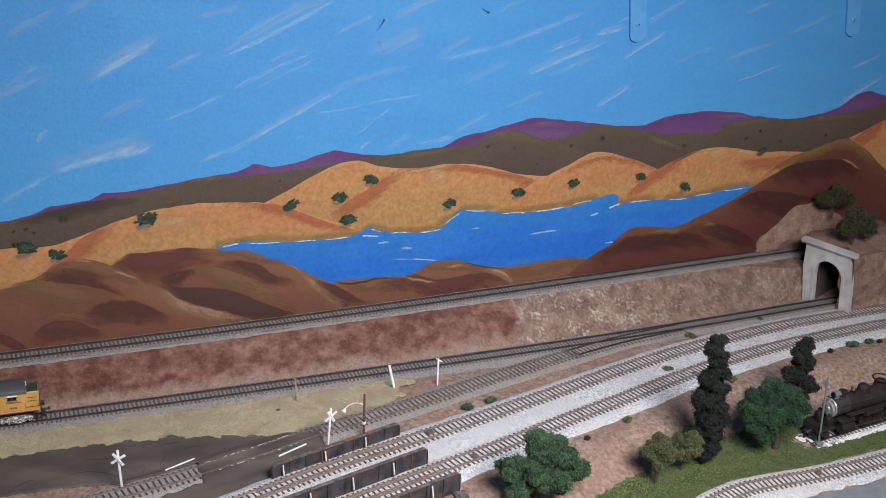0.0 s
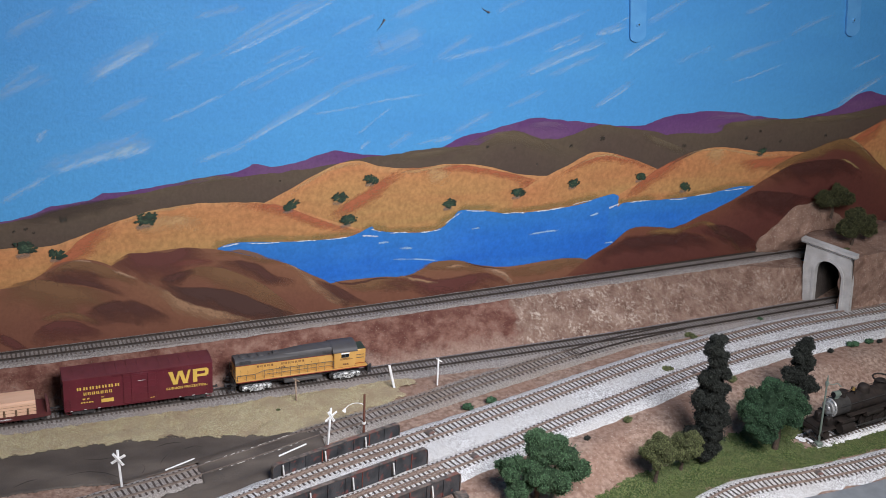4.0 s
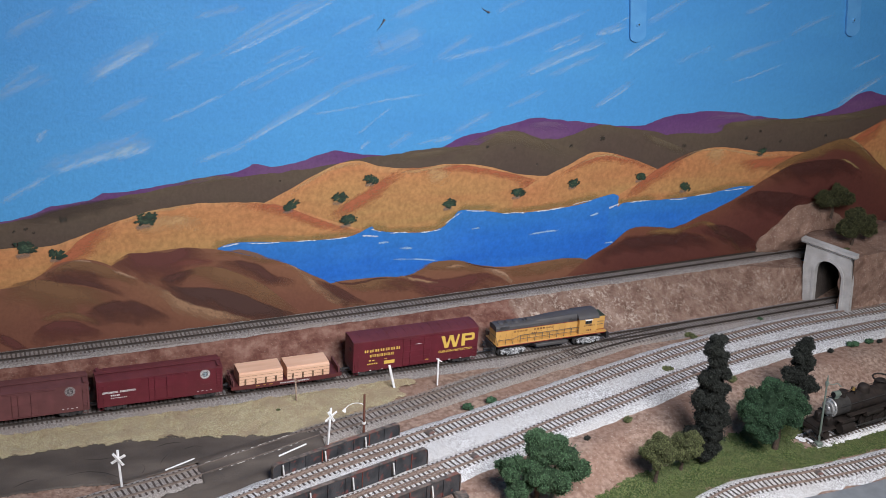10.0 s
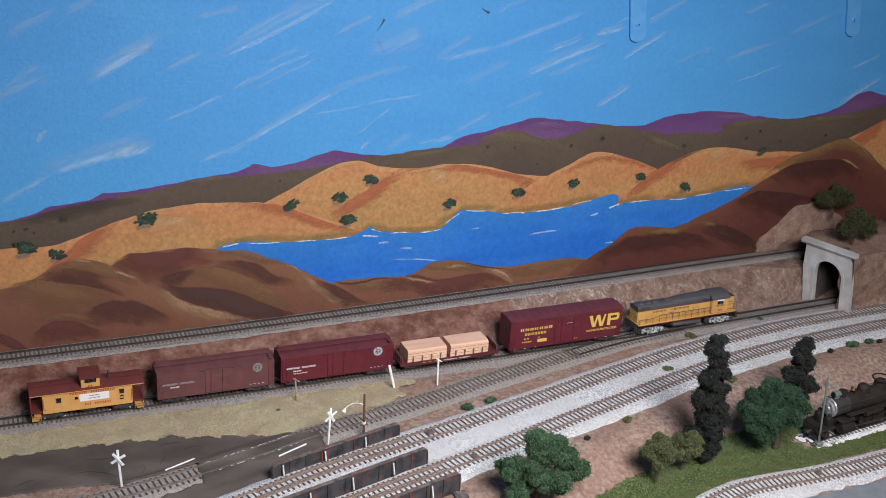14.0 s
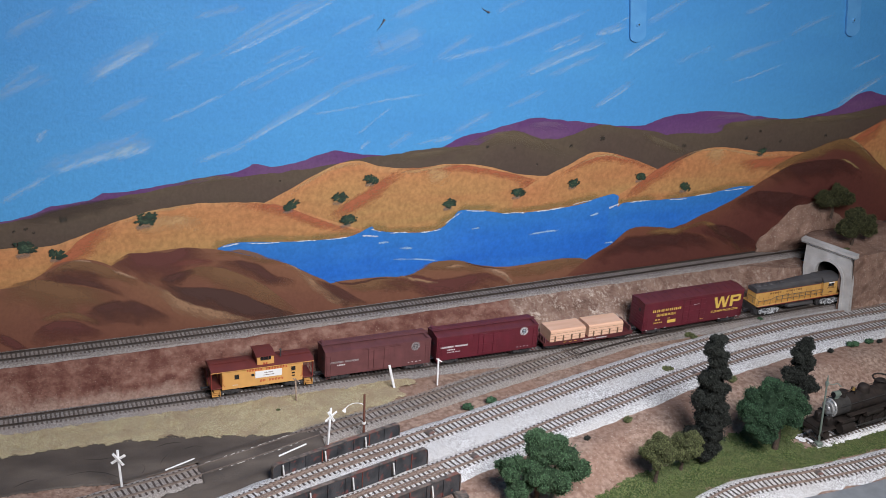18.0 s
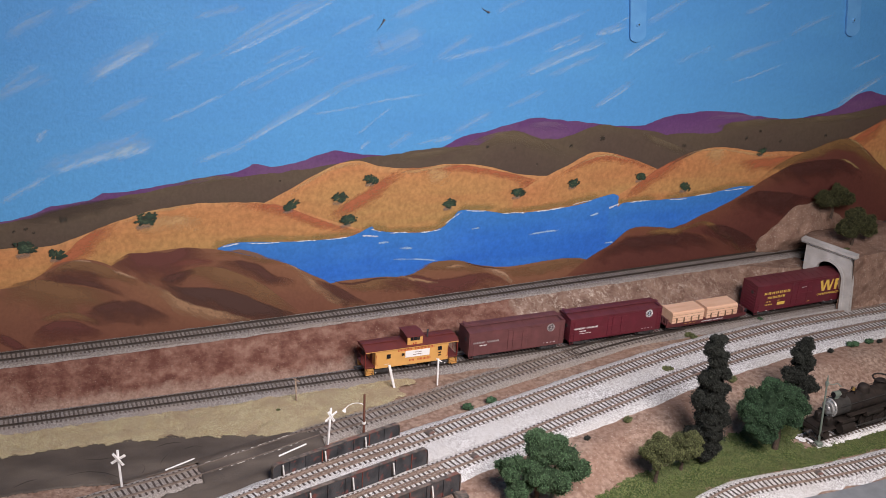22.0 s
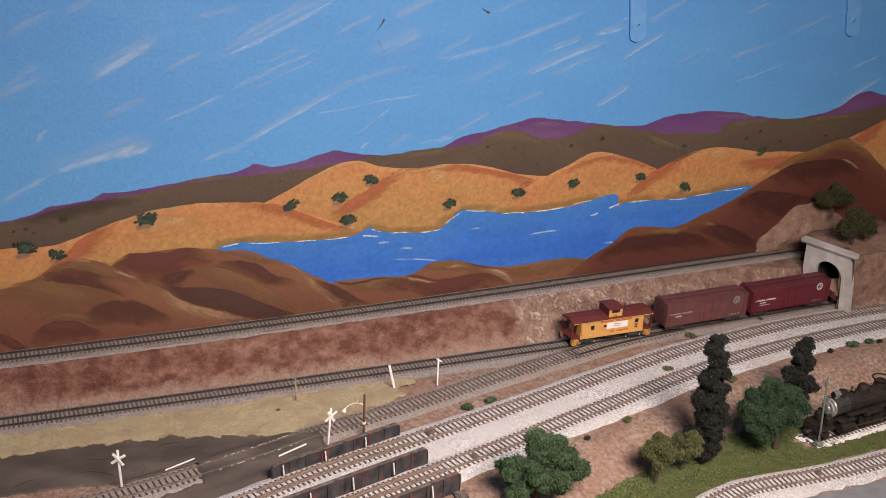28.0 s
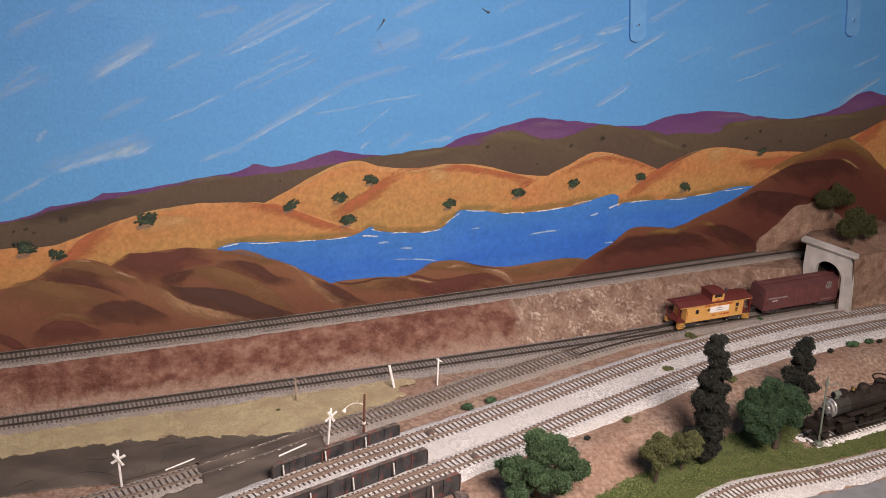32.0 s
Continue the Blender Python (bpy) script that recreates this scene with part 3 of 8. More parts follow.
track("main_track", [p for p in L_MAIN if p.x > -0.12], 0, BALLAST_GREY, RAIL_DARK, TIE, "dark-railed main line on grey stone ballast", pitch=0.0055)
track("upper_track", [p for p in L_UPPER if p.x > -0.12], UP, BALLAST_GREY, RAIL_DARK, TIE, "upper line on grey ballast along the painted wall", wide=(0.0200, 0.016), pitch=0.0055)
track("yard_track", [p for p in L_YA if p.x < 1.52], 0, BALLAST_PALE, RAIL_RUST, TIE_GREY, "rusty-railed yard track on pale ballast", wide=(0.050, 0.027), flat=True)
track("yard_track", [p for p in L_YB if p.x < 1.52], 0, BALLAST_PALE, RAIL_RUST, TIE_GREY, "rusty-railed yard track on pale ballast beside the bank", wide=(0.032, 0.022), flat=True)
track("turnout", [p for p in L_SPUR if p.x > 0.76], -0.0008, BALLAST_DUSTY, RAIL_DARK, TIE, "dark-railed turnout where the spur leaves the main line", tie_len=0.033, half=0.022)
track("spur_track", [p for p in L_SPUR if -0.1 < p.x < 0.79], -0.0006, BALLAST_DUSTY, RAIL_DUSTY, TIE_GREY, "dusty spur track that leaves the main line and crosses the road", half=0.024, skip=crossing)
track("front_track", L_FRONT, LOW, BALLAST_PALE, RAIL_RUST, TIE_GREY, "curved track on pale ballast by the turf", wide=(0.040, 0.030))
track("display_track", L_STEAM, LOW, BALLAST_PALE, RAIL_DARK, TIE, "short display track with white stones under the steam engine", half=0.022)


# ---- banks between the two lines ----
def bank(x0, x1, rough, seed, bulge):
    rows = []
    n = int((x1 - x0) / 0.004)
    for i in range(n + 1):
        x = x0 + (x1 - x0) * i / n
        y0, y1 = main_y(x) + 0.020, upper_y(x) - 0.0205
        k_ = step01(1.13, 1.238, x)
        y0, y1 = y0 + (0.066 - y0) * k_, y1 + (0.0795 - y1) * k_
        r = []
        for k in range(15):
            t = k / 14
            z = -0.0095 + (UP - 0.0085 + 0.0095) * t
            y = y0 + (y1 - y0) * (t ** bulge)
            y -= 0.0022 * step01(0.735, 0.75, x) * abs(fbm(x * 95, t * 5.0, seed + 3))
            y -= rough * (fbm(x * 22, t * 1.6, seed) + 0.5 * fbm(x * 70, t * 5, seed + 2)) * math.sin(math.pi * min(t + 0.12, 1.0)) ** 0.5
            r.append((x, y, z + rough * 0.25 * fbm(x * 40, t * 4, seed + 7)))
        r.append((x, max(y1 + 0.012, upper_y(x) - 0.008), UP - 0.0085))
        rows.append(r)
    return Build().loft(rows, closed=False)


BANK = bpy.data.materials.new("bank_dirt_and_rock")
BANK.use_nodes = True
_n, _l = BANK.node_tree.nodes, BANK.node_tree.links
_tc, _noise, _sep, _add, _mr, _mix = (_n.new(k) for k in ("ShaderNodeTexCoord", "ShaderNodeTexNoise", "ShaderNodeSeparateXYZ", "ShaderNodeMath", "ShaderNodeMapRange", "ShaderNodeMix"))
_noise.inputs["Scale"].default_value, _noise.inputs["Detail"].default_value = 60, 8
_l.new(_tc.outputs["Object"], _noise.inputs["Vector"])
_l.new(_tc.outputs["Object"], _sep.inputs[0])
_add.operation = "MULTIPLY_ADD"
_add.inputs[1].default_value = 0.07
_l.new(_noise.outputs["Fac"], _add.inputs[0])
_l.new(_sep.outputs[0], _add.inputs[2])
_mr.inputs[1].default_value, _mr.inputs[2].default_value = 0.742, 0.760
_l.new(_add.outputs[0], _mr.inputs[0])


def layered(scale, stops, stretch=(1, 1, 1)):
    mp, t, r = _n.new("ShaderNodeMapping"), _n.new("ShaderNodeTexNoise"), _n.new("ShaderNodeValToRGB")
    mp.inputs["Scale"].default_value = stretch
    t.inputs["Scale"].default_value, t.inputs["Detail"].default_value, t.inputs["Roughness"].default_value = scale, 10, 0.70
    _l.new(_tc.outputs["Object"], mp.inputs[0])
    _l.new(mp.outputs[0], t.inputs["Vector"])
    while len(r.color_ramp.elements) < len(stops):
        r.color_ramp.elements.new(0.5)
    for i, (p, c) in enumerate(stops):
        r.color_ramp.elements[i].position, r.color_ramp.elements[i].color = p, (*c, 1)
    _l.new(t.outputs["Fac"], r.inputs[0])
    return r.outputs[0]


_mix.data_type = "RGBA"
_l.new(_mr.outputs[0], _mix.inputs[0])
_dust = _n.new("ShaderNodeMix")
_dust.data_type = "RGBA"
_low, _lown, _lowm = _n.new("ShaderNodeMapRange"), _n.new("ShaderNodeTexNoise"), _n.new("ShaderNodeMath")
_lown.inputs["Scale"].default_value, _lown.inputs["Detail"].default_value, _lown.inputs["Roughness"].default_value = 26, 12, 0.72
_l.new(_tc.outputs["Object"], _lown.inputs["Vector"])
_lowm.operation = "MULTIPLY_ADD"
_lowm.inputs[1].default_value = -0.05
_l.new(_lown.outputs["Fac"], _lowm.inputs[0])
_l.new(_sep.outputs[2], _lowm.inputs[2])
_low.inputs[1].default_value, _low.inputs[2].default_value = -0.0165, -0.0265
_l.new(_lowm.outputs[0], _low.inputs[0])
_low.inputs[4].default_value = 0.85
_l.new(_low.outputs[0], _dust.inputs[0])
_l.new(layered(320, [(0.35, (0.20, 0.125, 0.096)), (0.65, (0.37, 0.265, 0.215))]), _dust.inputs[7])
_l.new(_dust.outputs[2], _mix.inputs[6])
_l.new(layered(48, [(0.30, (0.080, 0.030, 0.024)), (0.44, (0.128, 0.056, 0.043)), (0.54, (0.19, 0.098, 0.075)), (0.66, (0.265, 0.16, 0.124)), (0.78, (0.36, 0.25, 0.20))], (0.8, 1, 1.0)), _dust.inputs[6])
_flk = _n.new("ShaderNodeMix")
_flk.data_type = "RGBA"
_mul = _n.new("ShaderNodeMath")
_mul.operation = "MULTIPLY"
_l.new(layered(210, [(0.47, (0, 0, 0)), (0.58, (1, 1, 1))], (1, 1, 0.7)), _mul.inputs[0])
_l.new(layered(55, [(0.46, (0.10, 0.10, 0.10)), (0.60, (1, 1, 1))], (1, 1, 0.6)), _mul.inputs[1])
_far, _mulx = _n.new("ShaderNodeMapRange"), _n.new("ShaderNodeMath")
_far.inputs[1].default_value, _far.inputs[2].default_value, _far.inputs[3].default_value, _far.inputs[4].default_value = 0.86, 1.02, 1.0, 0.45
_l.new(_sep.outputs[0], _far.inputs[0])
_mulx.operation = "MULTIPLY"
_l.new(_mul.outputs[0], _mulx.inputs[0])
_l.new(_far.outputs[0], _mulx.inputs[1])
_l.new(_mulx.outputs[0], _flk.inputs[0])
_l.new(layered(40, [(0.28, (0.10, 0.055, 0.04)), (0.45, (0.175, 0.108, 0.082)), (0.57, (0.24, 0.16, 0.124)), (0.70, (0.34, 0.25, 0.2))], (1, 1, 0.7)), _flk.inputs[6])
_flk.inputs[7].default_value = (0.50, 0.42, 0.35, 1)
_l.new(_flk.outputs[2], _mix.inputs[7])
_b = _n["Principled BSDF"]
_b.inputs["Roughness"].default_value, _b.inputs["Specular IOR Level"].default_value = 0.95, 0.15
_l.new(_mix.outputs[2], _b.inputs["Base Color"])
_bn, _bp = _n.new("ShaderNodeTexNoise"), _n.new("ShaderNodeBump")
_bn.inputs["Scale"].default_value, _bn.inputs["Detail"].default_value = 170, 10
_l.new(_tc.outputs["Object"], _bn.inputs["Vector"])
_bp.inputs["Strength"].default_value, _bp.inputs["Distance"].default_value = 1.0, 0.003
_l.new(_bn.outputs["Fac"], _bp.inputs["Height"])
_l.new(_bp.outputs[0], _b.inputs["Normal"])
tagged(part("embankment", bank(-0.4, 1.264, 0.0042, 1.0, 1.1), BANK), "red-brown dirt slope turning into pale plaster rock below the upper line", "bank", kind="structure")


# ---- brushwork of the mural (x along the wall, z, and width of each stroke) ----
# The entry 0.0124 wide is no cloud: it paints in the wall's bright glow.
CLOUD_GLOW_THIN_A = [(0.319, 0.435, 0.406, 0.485, 0.0037), (0.334, 0.369, 0.429, 0.409, 0.0025), (0.389, 0.328, 0.466, 0.372, 0.0025), (0.445, 0.368, 0.556, 0.391, 0.0037), (0.023, 0.375, 0.086, 0.401, 0.0050), (0.039, 0.389, 0.070, 0.413, 0.0043), (0.267, 0.470, 0.319, 0.473, 0.0037), (0.534, 0.281, 0.556, 0.296, 0.0043), (0.499, 0.414, 0.568, 0.435, 0.0124), (0.769, 0.367, 0.846, 0.392, 0.0031), (0.932, 0.439, 0.994, 0.474, 0.0043), (1.080, 0.380, 1.179, 0.402, 0.0031), (0.628, 0.294, 0.679, 0.317, 0.0050), (1.109, 0.450, 1.143, 0.462, 0.0031), (0.596, 0.403, 0.638, 0.428, 0.0037), (0.688, 0.466, 0.717, 0.478, 0.0037), (0.529, 0.460, 0.602, 0.487, 0.0050), (0.230, 0.405, 0.266, 0.419, 0.0037)]
CLOUD_THIN_B = [(0.048, 0.453, 0.094, 0.479, 0.0050), (0.113, 0.478, 0.159, 0.497, 0.0043), (0.451, 0.440, 0.494, 0.461, 0.0037), (0.636, 0.363, 0.704, 0.392, 0.0037), (0.710, 0.326, 0.763, 0.344, 0.0031), (0.991, 0.379, 1.050, 0.399, 0.0031), (1.197, 0.415, 1.270, 0.440, 0.0031), (0.145, 0.345, 0.201, 0.367, 0.0037), (0.360, 0.406, 0.398, 0.423, 0.0031)]
CLOUD_THIN = CLOUD_GLOW_THIN_A + CLOUD_THIN_B
CLOUD_MID = [(0.304, 0.371, 0.418, 0.417, 0.0031), (0.218, 0.335, 0.299, 0.369, 0.0025), (0.259, 0.279, 0.328, 0.296, 0.0037), (0.415, 0.334, 0.486, 0.342, 0.0019), (0.486, 0.342, 0.581, 0.351, 0.0019), (0.479, 0.301, 0.529, 0.337, 0.0019), (0.020, 0.245, 0.079, 0.276, 0.0037), (0.066, 0.320, 0.080, 0.336, 0.0037), (0.485, 0.279, 0.501, 0.292, 0.0025), (0.568, 0.281, 0.622, 0.291, 0.0019), (0.602, 0.398, 0.678, 0.413, 0.0043), (0.678, 0.413, 0.816, 0.460, 0.0043), (0.882, 0.445, 0.916, 0.455, 0.0019), (1.093, 0.341, 1.199, 0.370, 0.0019), (1.334, 0.351, 1.395, 0.375, 0.0025), (0.590, 0.283, 0.628, 0.287, 0.0025)]
CLOUD_FULL = [(0.138, 0.394, 0.212, 0.437, 0.0056), (0.299, 0.417, 0.442, 0.484, 0.0031), (0.323, 0.297, 0.450, 0.361, 0.0025), (0.079, 0.281, 0.184, 0.307, 0.0056), (0.157, 0.294, 0.203, 0.302, 0.0062), (0.770, 0.405, 0.818, 0.421, 0.0019), (0.737, 0.371, 0.854, 0.411, 0.0031), (0.842, 0.425, 0.889, 0.435, 0.0025), (0.895, 0.388, 0.959, 0.421, 0.0019), (0.860, 0.318, 0.912, 0.348, 0.0025), (1.321, 0.290, 1.400, 0.332, 0.0025)]
FOAM = [(0.292, 0.157, 0.319, 0.161, 0.0037), (0.323, 0.161, 0.378, 0.156, 0.0030), (0.394, 0.154, 0.427, 0.153, 0.0030), (0.435, 0.153, 0.477, 0.154, 0.0030), (0.493, 0.153, 0.518, 0.148, 0.0052), (0.506, 0.163, 0.521, 0.155, 0.0037), (0.536, 0.152, 0.563, 0.150, 0.0030), (0.580, 0.148, 0.616, 0.150, 0.0030), (0.620, 0.155, 0.646, 0.175, 0.0030), (0.650, 0.176, 0.687, 0.171, 0.0030), (0.711, 0.164, 0.754, 0.161, 0.0037), (0.763, 0.162, 0.821, 0.165, 0.0037), (0.831, 0.166, 0.870, 0.171, 0.0030), (0.898, 0.154, 0.917, 0.162, 0.0059), (0.933, 0.160, 0.975, 0.160, 0.0037), (1.007, 0.159, 1.045, 0.157, 0.0030), (1.055, 0.159, 1.093, 0.161, 0.0030), (1.104, 0.164, 1.165, 0.166, 0.0030)]
RIPPLES = [(0.515, 0.138, 0.537, 0.138, 0.0037), (0.546, 0.126, 0.573, 0.125, 0.0037), (0.538, 0.111, 0.619, 0.099, 0.0030), (0.758, 0.125, 0.816, 0.127, 0.0037), (0.864, 0.144, 0.883, 0.149, 0.0044), (0.895, 0.096, 0.916, 0.096, 0.0030), (0.662, 0.144, 0.680, 0.145, 0.0022)]
BUSHES = [(0.045, 0.185, 0.0281), (0.082, 0.172, 0.0222), (0.195, 0.209, 0.0311), (0.388, 0.209, 0.0237), (0.458, 0.214, 0.0252), (0.504, 0.236, 0.0222), (0.471, 0.180, 0.0252), (0.626, 0.189, 0.0222), (0.736, 0.196, 0.0237), (0.830, 0.202, 0.0207), (0.949, 0.202, 0.0207), (1.036, 0.178, 0.0222), (1.177, 0.225, 0.0178)]
SPECKS = [(0.681, 0.269, 0.0059), (0.725, 0.264, 0.0052), (0.873, 0.268, 0.0104), (0.820, 0.260, 0.0074), (1.024, 0.245, 0.0089), (1.143, 0.249, 0.0074), (1.213, 0.239, 0.0059), (1.306, 0.242, 0.0067), (1.169, 0.259, 0.0067), (0.092, 0.216, 0.0104), (0.047, 0.209, 0.0059), (0.033, 0.207, 0.0052), (0.056, 0.203, 0.0044), (0.373, 0.244, 0.0044), (0.765, 0.236, 0.0044)]


def stroke(name, a, layer, material, bend=0.0, seed=0.0):
    """A dry brush stroke: full in its middle, thinning out to its edges."""
    x0, z0, x1, z1, w = a
    b = Build()
    d = Vector((x1 - x0, z1 - z0))
    n = Vector((-d.y, d.x)).normalized()
    m = 10
    cols = ((-1, 0.0), (-0.55, 0.55), (0, 1.0), (0.45, 0.6), (1, 0.0))
    for i in range(m + 1):
        t = i / m
        p = Vector((x0, z0)) + d * t + n * (bend * math.sin(math.pi * t) * d.length + 0.12 * w * fbm(t * 3, seed, 1.0))
        full = min(1.0, 1.6 * math.sin(math.pi * t))
        for k, f in cols:
            q = p + n * k * w * (0.55 + 0.45 * full) * (1 + 0.3 * fbm(t * 5, k + seed, 2.0))
            b.v.append((q.x, -0.0003 * layer - 0.000002 * (seed % 25), q.y))
            b.uv.append((f, full))
    c = len(cols)
    for i in range(m):
        for k in range(c - 1):
            b.f.append((i * c + k, i * c + k + 1, (i + 1) * c + k + 1, (i + 1) * c + k))
    return part(name, b, material, backdrop, smooth=False)


def folds(name, material, rows):
    """Shaded or lit folds of the painted hills: full along a line, thinning out below it (above it, for a negative depth)."""
    for layer, depth, soft, pts in rows:
        line = spline(pts, 0.004)
        sgn = 1 if depth > 0 else -1
        b, n = Build(), len(line) - 1
        rows_ = ((-soft, 0.0), (0.0, 0.95), (0.15 * abs(depth), 1.0), (0.4 * abs(depth), 0.8), (0.7 * abs(depth), 0.42), (abs(depth), 0.0))
        for i, p in enumerate(line):
            d = (line[min(i + 1, n)] - line[max(i - 1, 0)]).normalized()
            down = (Vector((d.y, -d.x)) * 0.6 + Vector((0, -0.4))).normalized() * sgn
            t = i / n
            full = min(1.0, 3.2 * t + 0.05, 2.6 * (1 - t) + 0.02)
            wave = 0.0011 * fbm(p.x * 90, layer * 7, 2.0)
            for k, (off, f) in enumerate(rows_):
                q = p + down * (off * (0.55 + 0.45 * full) * (1 + 0.25 * fbm(t * 6, layer + k, 5.0)) + wave)
                b.v.append((q.x, -0.0003 * layer, q.y))
                b.uv.append((f, full))
        c = len(rows_)
        for i in range(n):
            for k in range(c - 1):
                b.f.append((i * c + k, i * c + k + 1, (i + 1) * c + k + 1, (i + 1) * c + k))
        part(name, b, material, backdrop, smooth=False)


CLOUD_PAINT = stroke_mat("cloud_white_paint", (0.56, 0.75, 0.86), 0.52, 260, 0.42, (0.10, 1, 1.6), 0.47, 0.95, streak=2.0, dry=3.2, dry_scale=620)
WISP_PAINT = stroke_mat("thin_cloud_paint", (0.44, 0.66, 0.83), 0.48, 260, 0.42, (0.10, 1, 1.6), 0.47, 1.0, streak=2.2, dry=3.2, dry_scale=620)
HAZE_PAINT = stroke_mat("cloud_haze_paint", (0.30, 0.54, 0.78), 0.5, 150, 0.32, (0.10, 1, 1.6), 0.47, 1.1, streak=2.2, dry=3.0, dry_scale=620)
FOAM_PAINT = stroke_mat("foam_white_paint", (0.75, 0.82, 0.86), 0.95, 200, 0.42, streak=1.4, dry=0.8, dry_scale=500)
RIPPLE_PAINT = stroke_mat("ripple_paint", (0.40, 0.62, 0.82), 0.7, 260, 0.4, (0.2, 1, 1.6), 0.0, 0.7, streak=1.4, dry=1.0)
PALE_PAINT = stroke_mat("highlight_tan_paint", (0.40, 0.25, 0.16), 0.8, 240, 0.28, (0.35, 1, 1), -0.6, 0.8, streak=1.4, dry=1.1)
PALE_SOFT = stroke_mat("thin_tan_paint", (0.35, 0.205, 0.118), 0.8, 200, 0.16, (0.35, 1, 1), -0.6, 0.85, streak=1.3, dry=0.9)
OLIVE_PAINT = stroke_mat("olive_brown_paint", (0.198, 0.103, 0.050), 0.8, 60, 0.14, (0.35, 1, 1.4), -0.5, 0.8, streak=1.15, dry=0.75)
DEEP_PAINT = stroke_mat("deep_brown_paint", (0.088, 0.034, 0.026), 0.85, 60, 0.14, (0.35, 1, 1.4), -0.5, 0.8, streak=1.15, dry=0.75)
UMBER_PAINT = stroke_mat("dark_umber_paint", (0.072, 0.034, 0.027), 0.92, 60, 0.12, (0.35, 1, 1.4), -0.5, 0.7, streak=1.15, dry=0.75)
MADDER_PAINT = stroke_mat("madder_brown_paint", (0.118, 0.038, 0.031), 0.88, 60, 0.12, (0.35, 1, 1.4), -0.4, 0.75, streak=1.15, dry=0.75)
RED_PAINT = stroke_mat("light_madder_paint", (0.21, 0.066, 0.052), 0.6, 80, 0.2, (0.35, 1, 1.4), 0.2, 0.9, streak=1.0, dry=0.4)
GOLD_PAINT = stroke_mat("gold_brown_paint", (0.215, 0.118, 0.046), 0.8, 70, 0.16, (0.35, 1, 1.4), -0.4, 0.8, streak=1.15, dry=0.75)
YELLOW_PAINT = stroke_mat("yellow_ridge_paint", (0.36, 0.25, 0.11), 0.75, 220, 0.28, (0.5, 1, 1), -0.6, 0.8, streak=1.3, dry=0.9)
RUSSET_DEEP = stroke_mat("deep_russet_paint", (0.064, 0.021, 0.017), 0.85, 60, 0.14, (0.35, 1, 1.4), -0.5, 0.85, streak=1.15, dry=0.75)
RED_OCHRE_PAINT = stroke_mat("red_ochre_paint", (0.40, 0.125, 0.058), 0.9, 150, 0.16, (0.3, 1, 1.6), 0.35, 0.95, streak=1.0, dry=0.9)
PALE_OCHRE_PAINT = stroke_mat("pale_ochre_paint", (0.56, 0.35, 0.16), 0.75, 150, 0.2, (0.3, 1, 1.6), 0.35, 0.95, streak=1.1, dry=0.9)
SHORE_PAINT = stroke_mat("shore_green_paint", (0.27, 0.20, 0.075), 0.55, 130, 0.14, (0.3, 1, 1), 0.0, 0.9, streak=1.0, dry=0.6)
UMBER_LIGHT_PAINT = stroke_mat("pale_umber_paint", (0.155, 0.118, 0.075), 0.7, 80, 0.16, (0.4, 1, 1.4), -0.3, 0.9, streak=0.8, dry=0.4)
UMBER_DEEP_PAINT = stroke_mat("shaded_umber_paint", (0.060, 0.042, 0.034), 0.7, 80, 0.16, (0.4, 1, 1.4), -0.3, 0.9, streak=0.8, dry=0.4)
LILAC_PAINT = stroke_mat("lilac_paint", (0.22, 0.13, 0.25), 0.6, 120, 0.2, (0.3, 1, 1.5), 0.3, 1.0, streak=1.0, dry=0.6)
BUSH_PAINT = plain("bush_green_paint", (0.017, 0.036, 0.022), 0.6, vary=0.4, scale=160)
BUSH_LIGHT = plain("bush_light_green_paint", (0.045, 0.075, 0.042), 0.6, vary=0.4, scale=160)
BUSH_GREY = stroke_mat("grey_underpaint", (0.22, 0.17, 0.14), 0.6, 60, 0.25)
SPECK_PAINT = stroke_mat("dark_speck_paint", (0.040, 0.036, 0.028), 0.75, 200, 0.25, streak=1.2, dry=0.8)

for i, (x0, z0, x1, z1, w) in enumerate(CLOUD_FULL):
    ex, ez = 0.10 * (x1 - x0), 0.10 * (z1 - z0)
    stroke("cloud_stroke", (x0 - ex, z0 - ez, x1 + ex, z1 + ez, w * 1.5), 1, CLOUD_PAINT, 0.015 * (-1) ** i, i)
    stroke("cloud_wisp", (x0 - 2 * ex, z0 - 2 * ez + 1.2 * w, x1 + 2 * ex, z1 + 2 * ez + 1.2 * w, w * 2.6), 0.8, HAZE_PAINT, 0.02, i + 20)
for i, (x0, z0, x1, z1, w) in enumerate(CLOUD_MID):
    ex, ez = 0.08 * (x1 - x0), 0.08 * (z1 - z0)
    stroke("cloud_stroke", (x0 - ex, z0 - ez, x1 + ex, z1 + ez, w * 1.6), 0.9, WISP_PAINT, 0.015 * (-1) ** i, i + 60)
# Thin clouds, and the one broad stroke that paints in the glow.
for i, (x0, z0, x1, z1, w) in enumerate(CLOUD_THIN):
    stroke("cloud_wisp", (x0 - 0.01, z0 - 0.004, x1 + 0.01, z1 + 0.004, w * 2.0), 0.7, HAZE_PAINT, 0.02, i + 300)
for i, (x0, z0, x1, z1, w) in enumerate(FOAM):
    stroke("shore_stroke", (x0 - 0.016, z0 + 0.003, x1 + 0.016, z1 + 0.003, 0.0085), 9.5, SHORE_PAINT, 0.02, i + 800)
    stroke("foam_stroke", (x0 - 0.003, z0, x1 + 0.003, z1, w * 0.5), 11.5 if x0 < 0.9 else 10.8, FOAM_PAINT, 0.02 * (-1) ** i, i + 50)
for i, a in enumerate(RIPPLES):
    stroke("ripple_stroke", (*a[:4], a[4] * 0.8), 10.5, RIPPLE_PAINT, 0.02, i + 70)
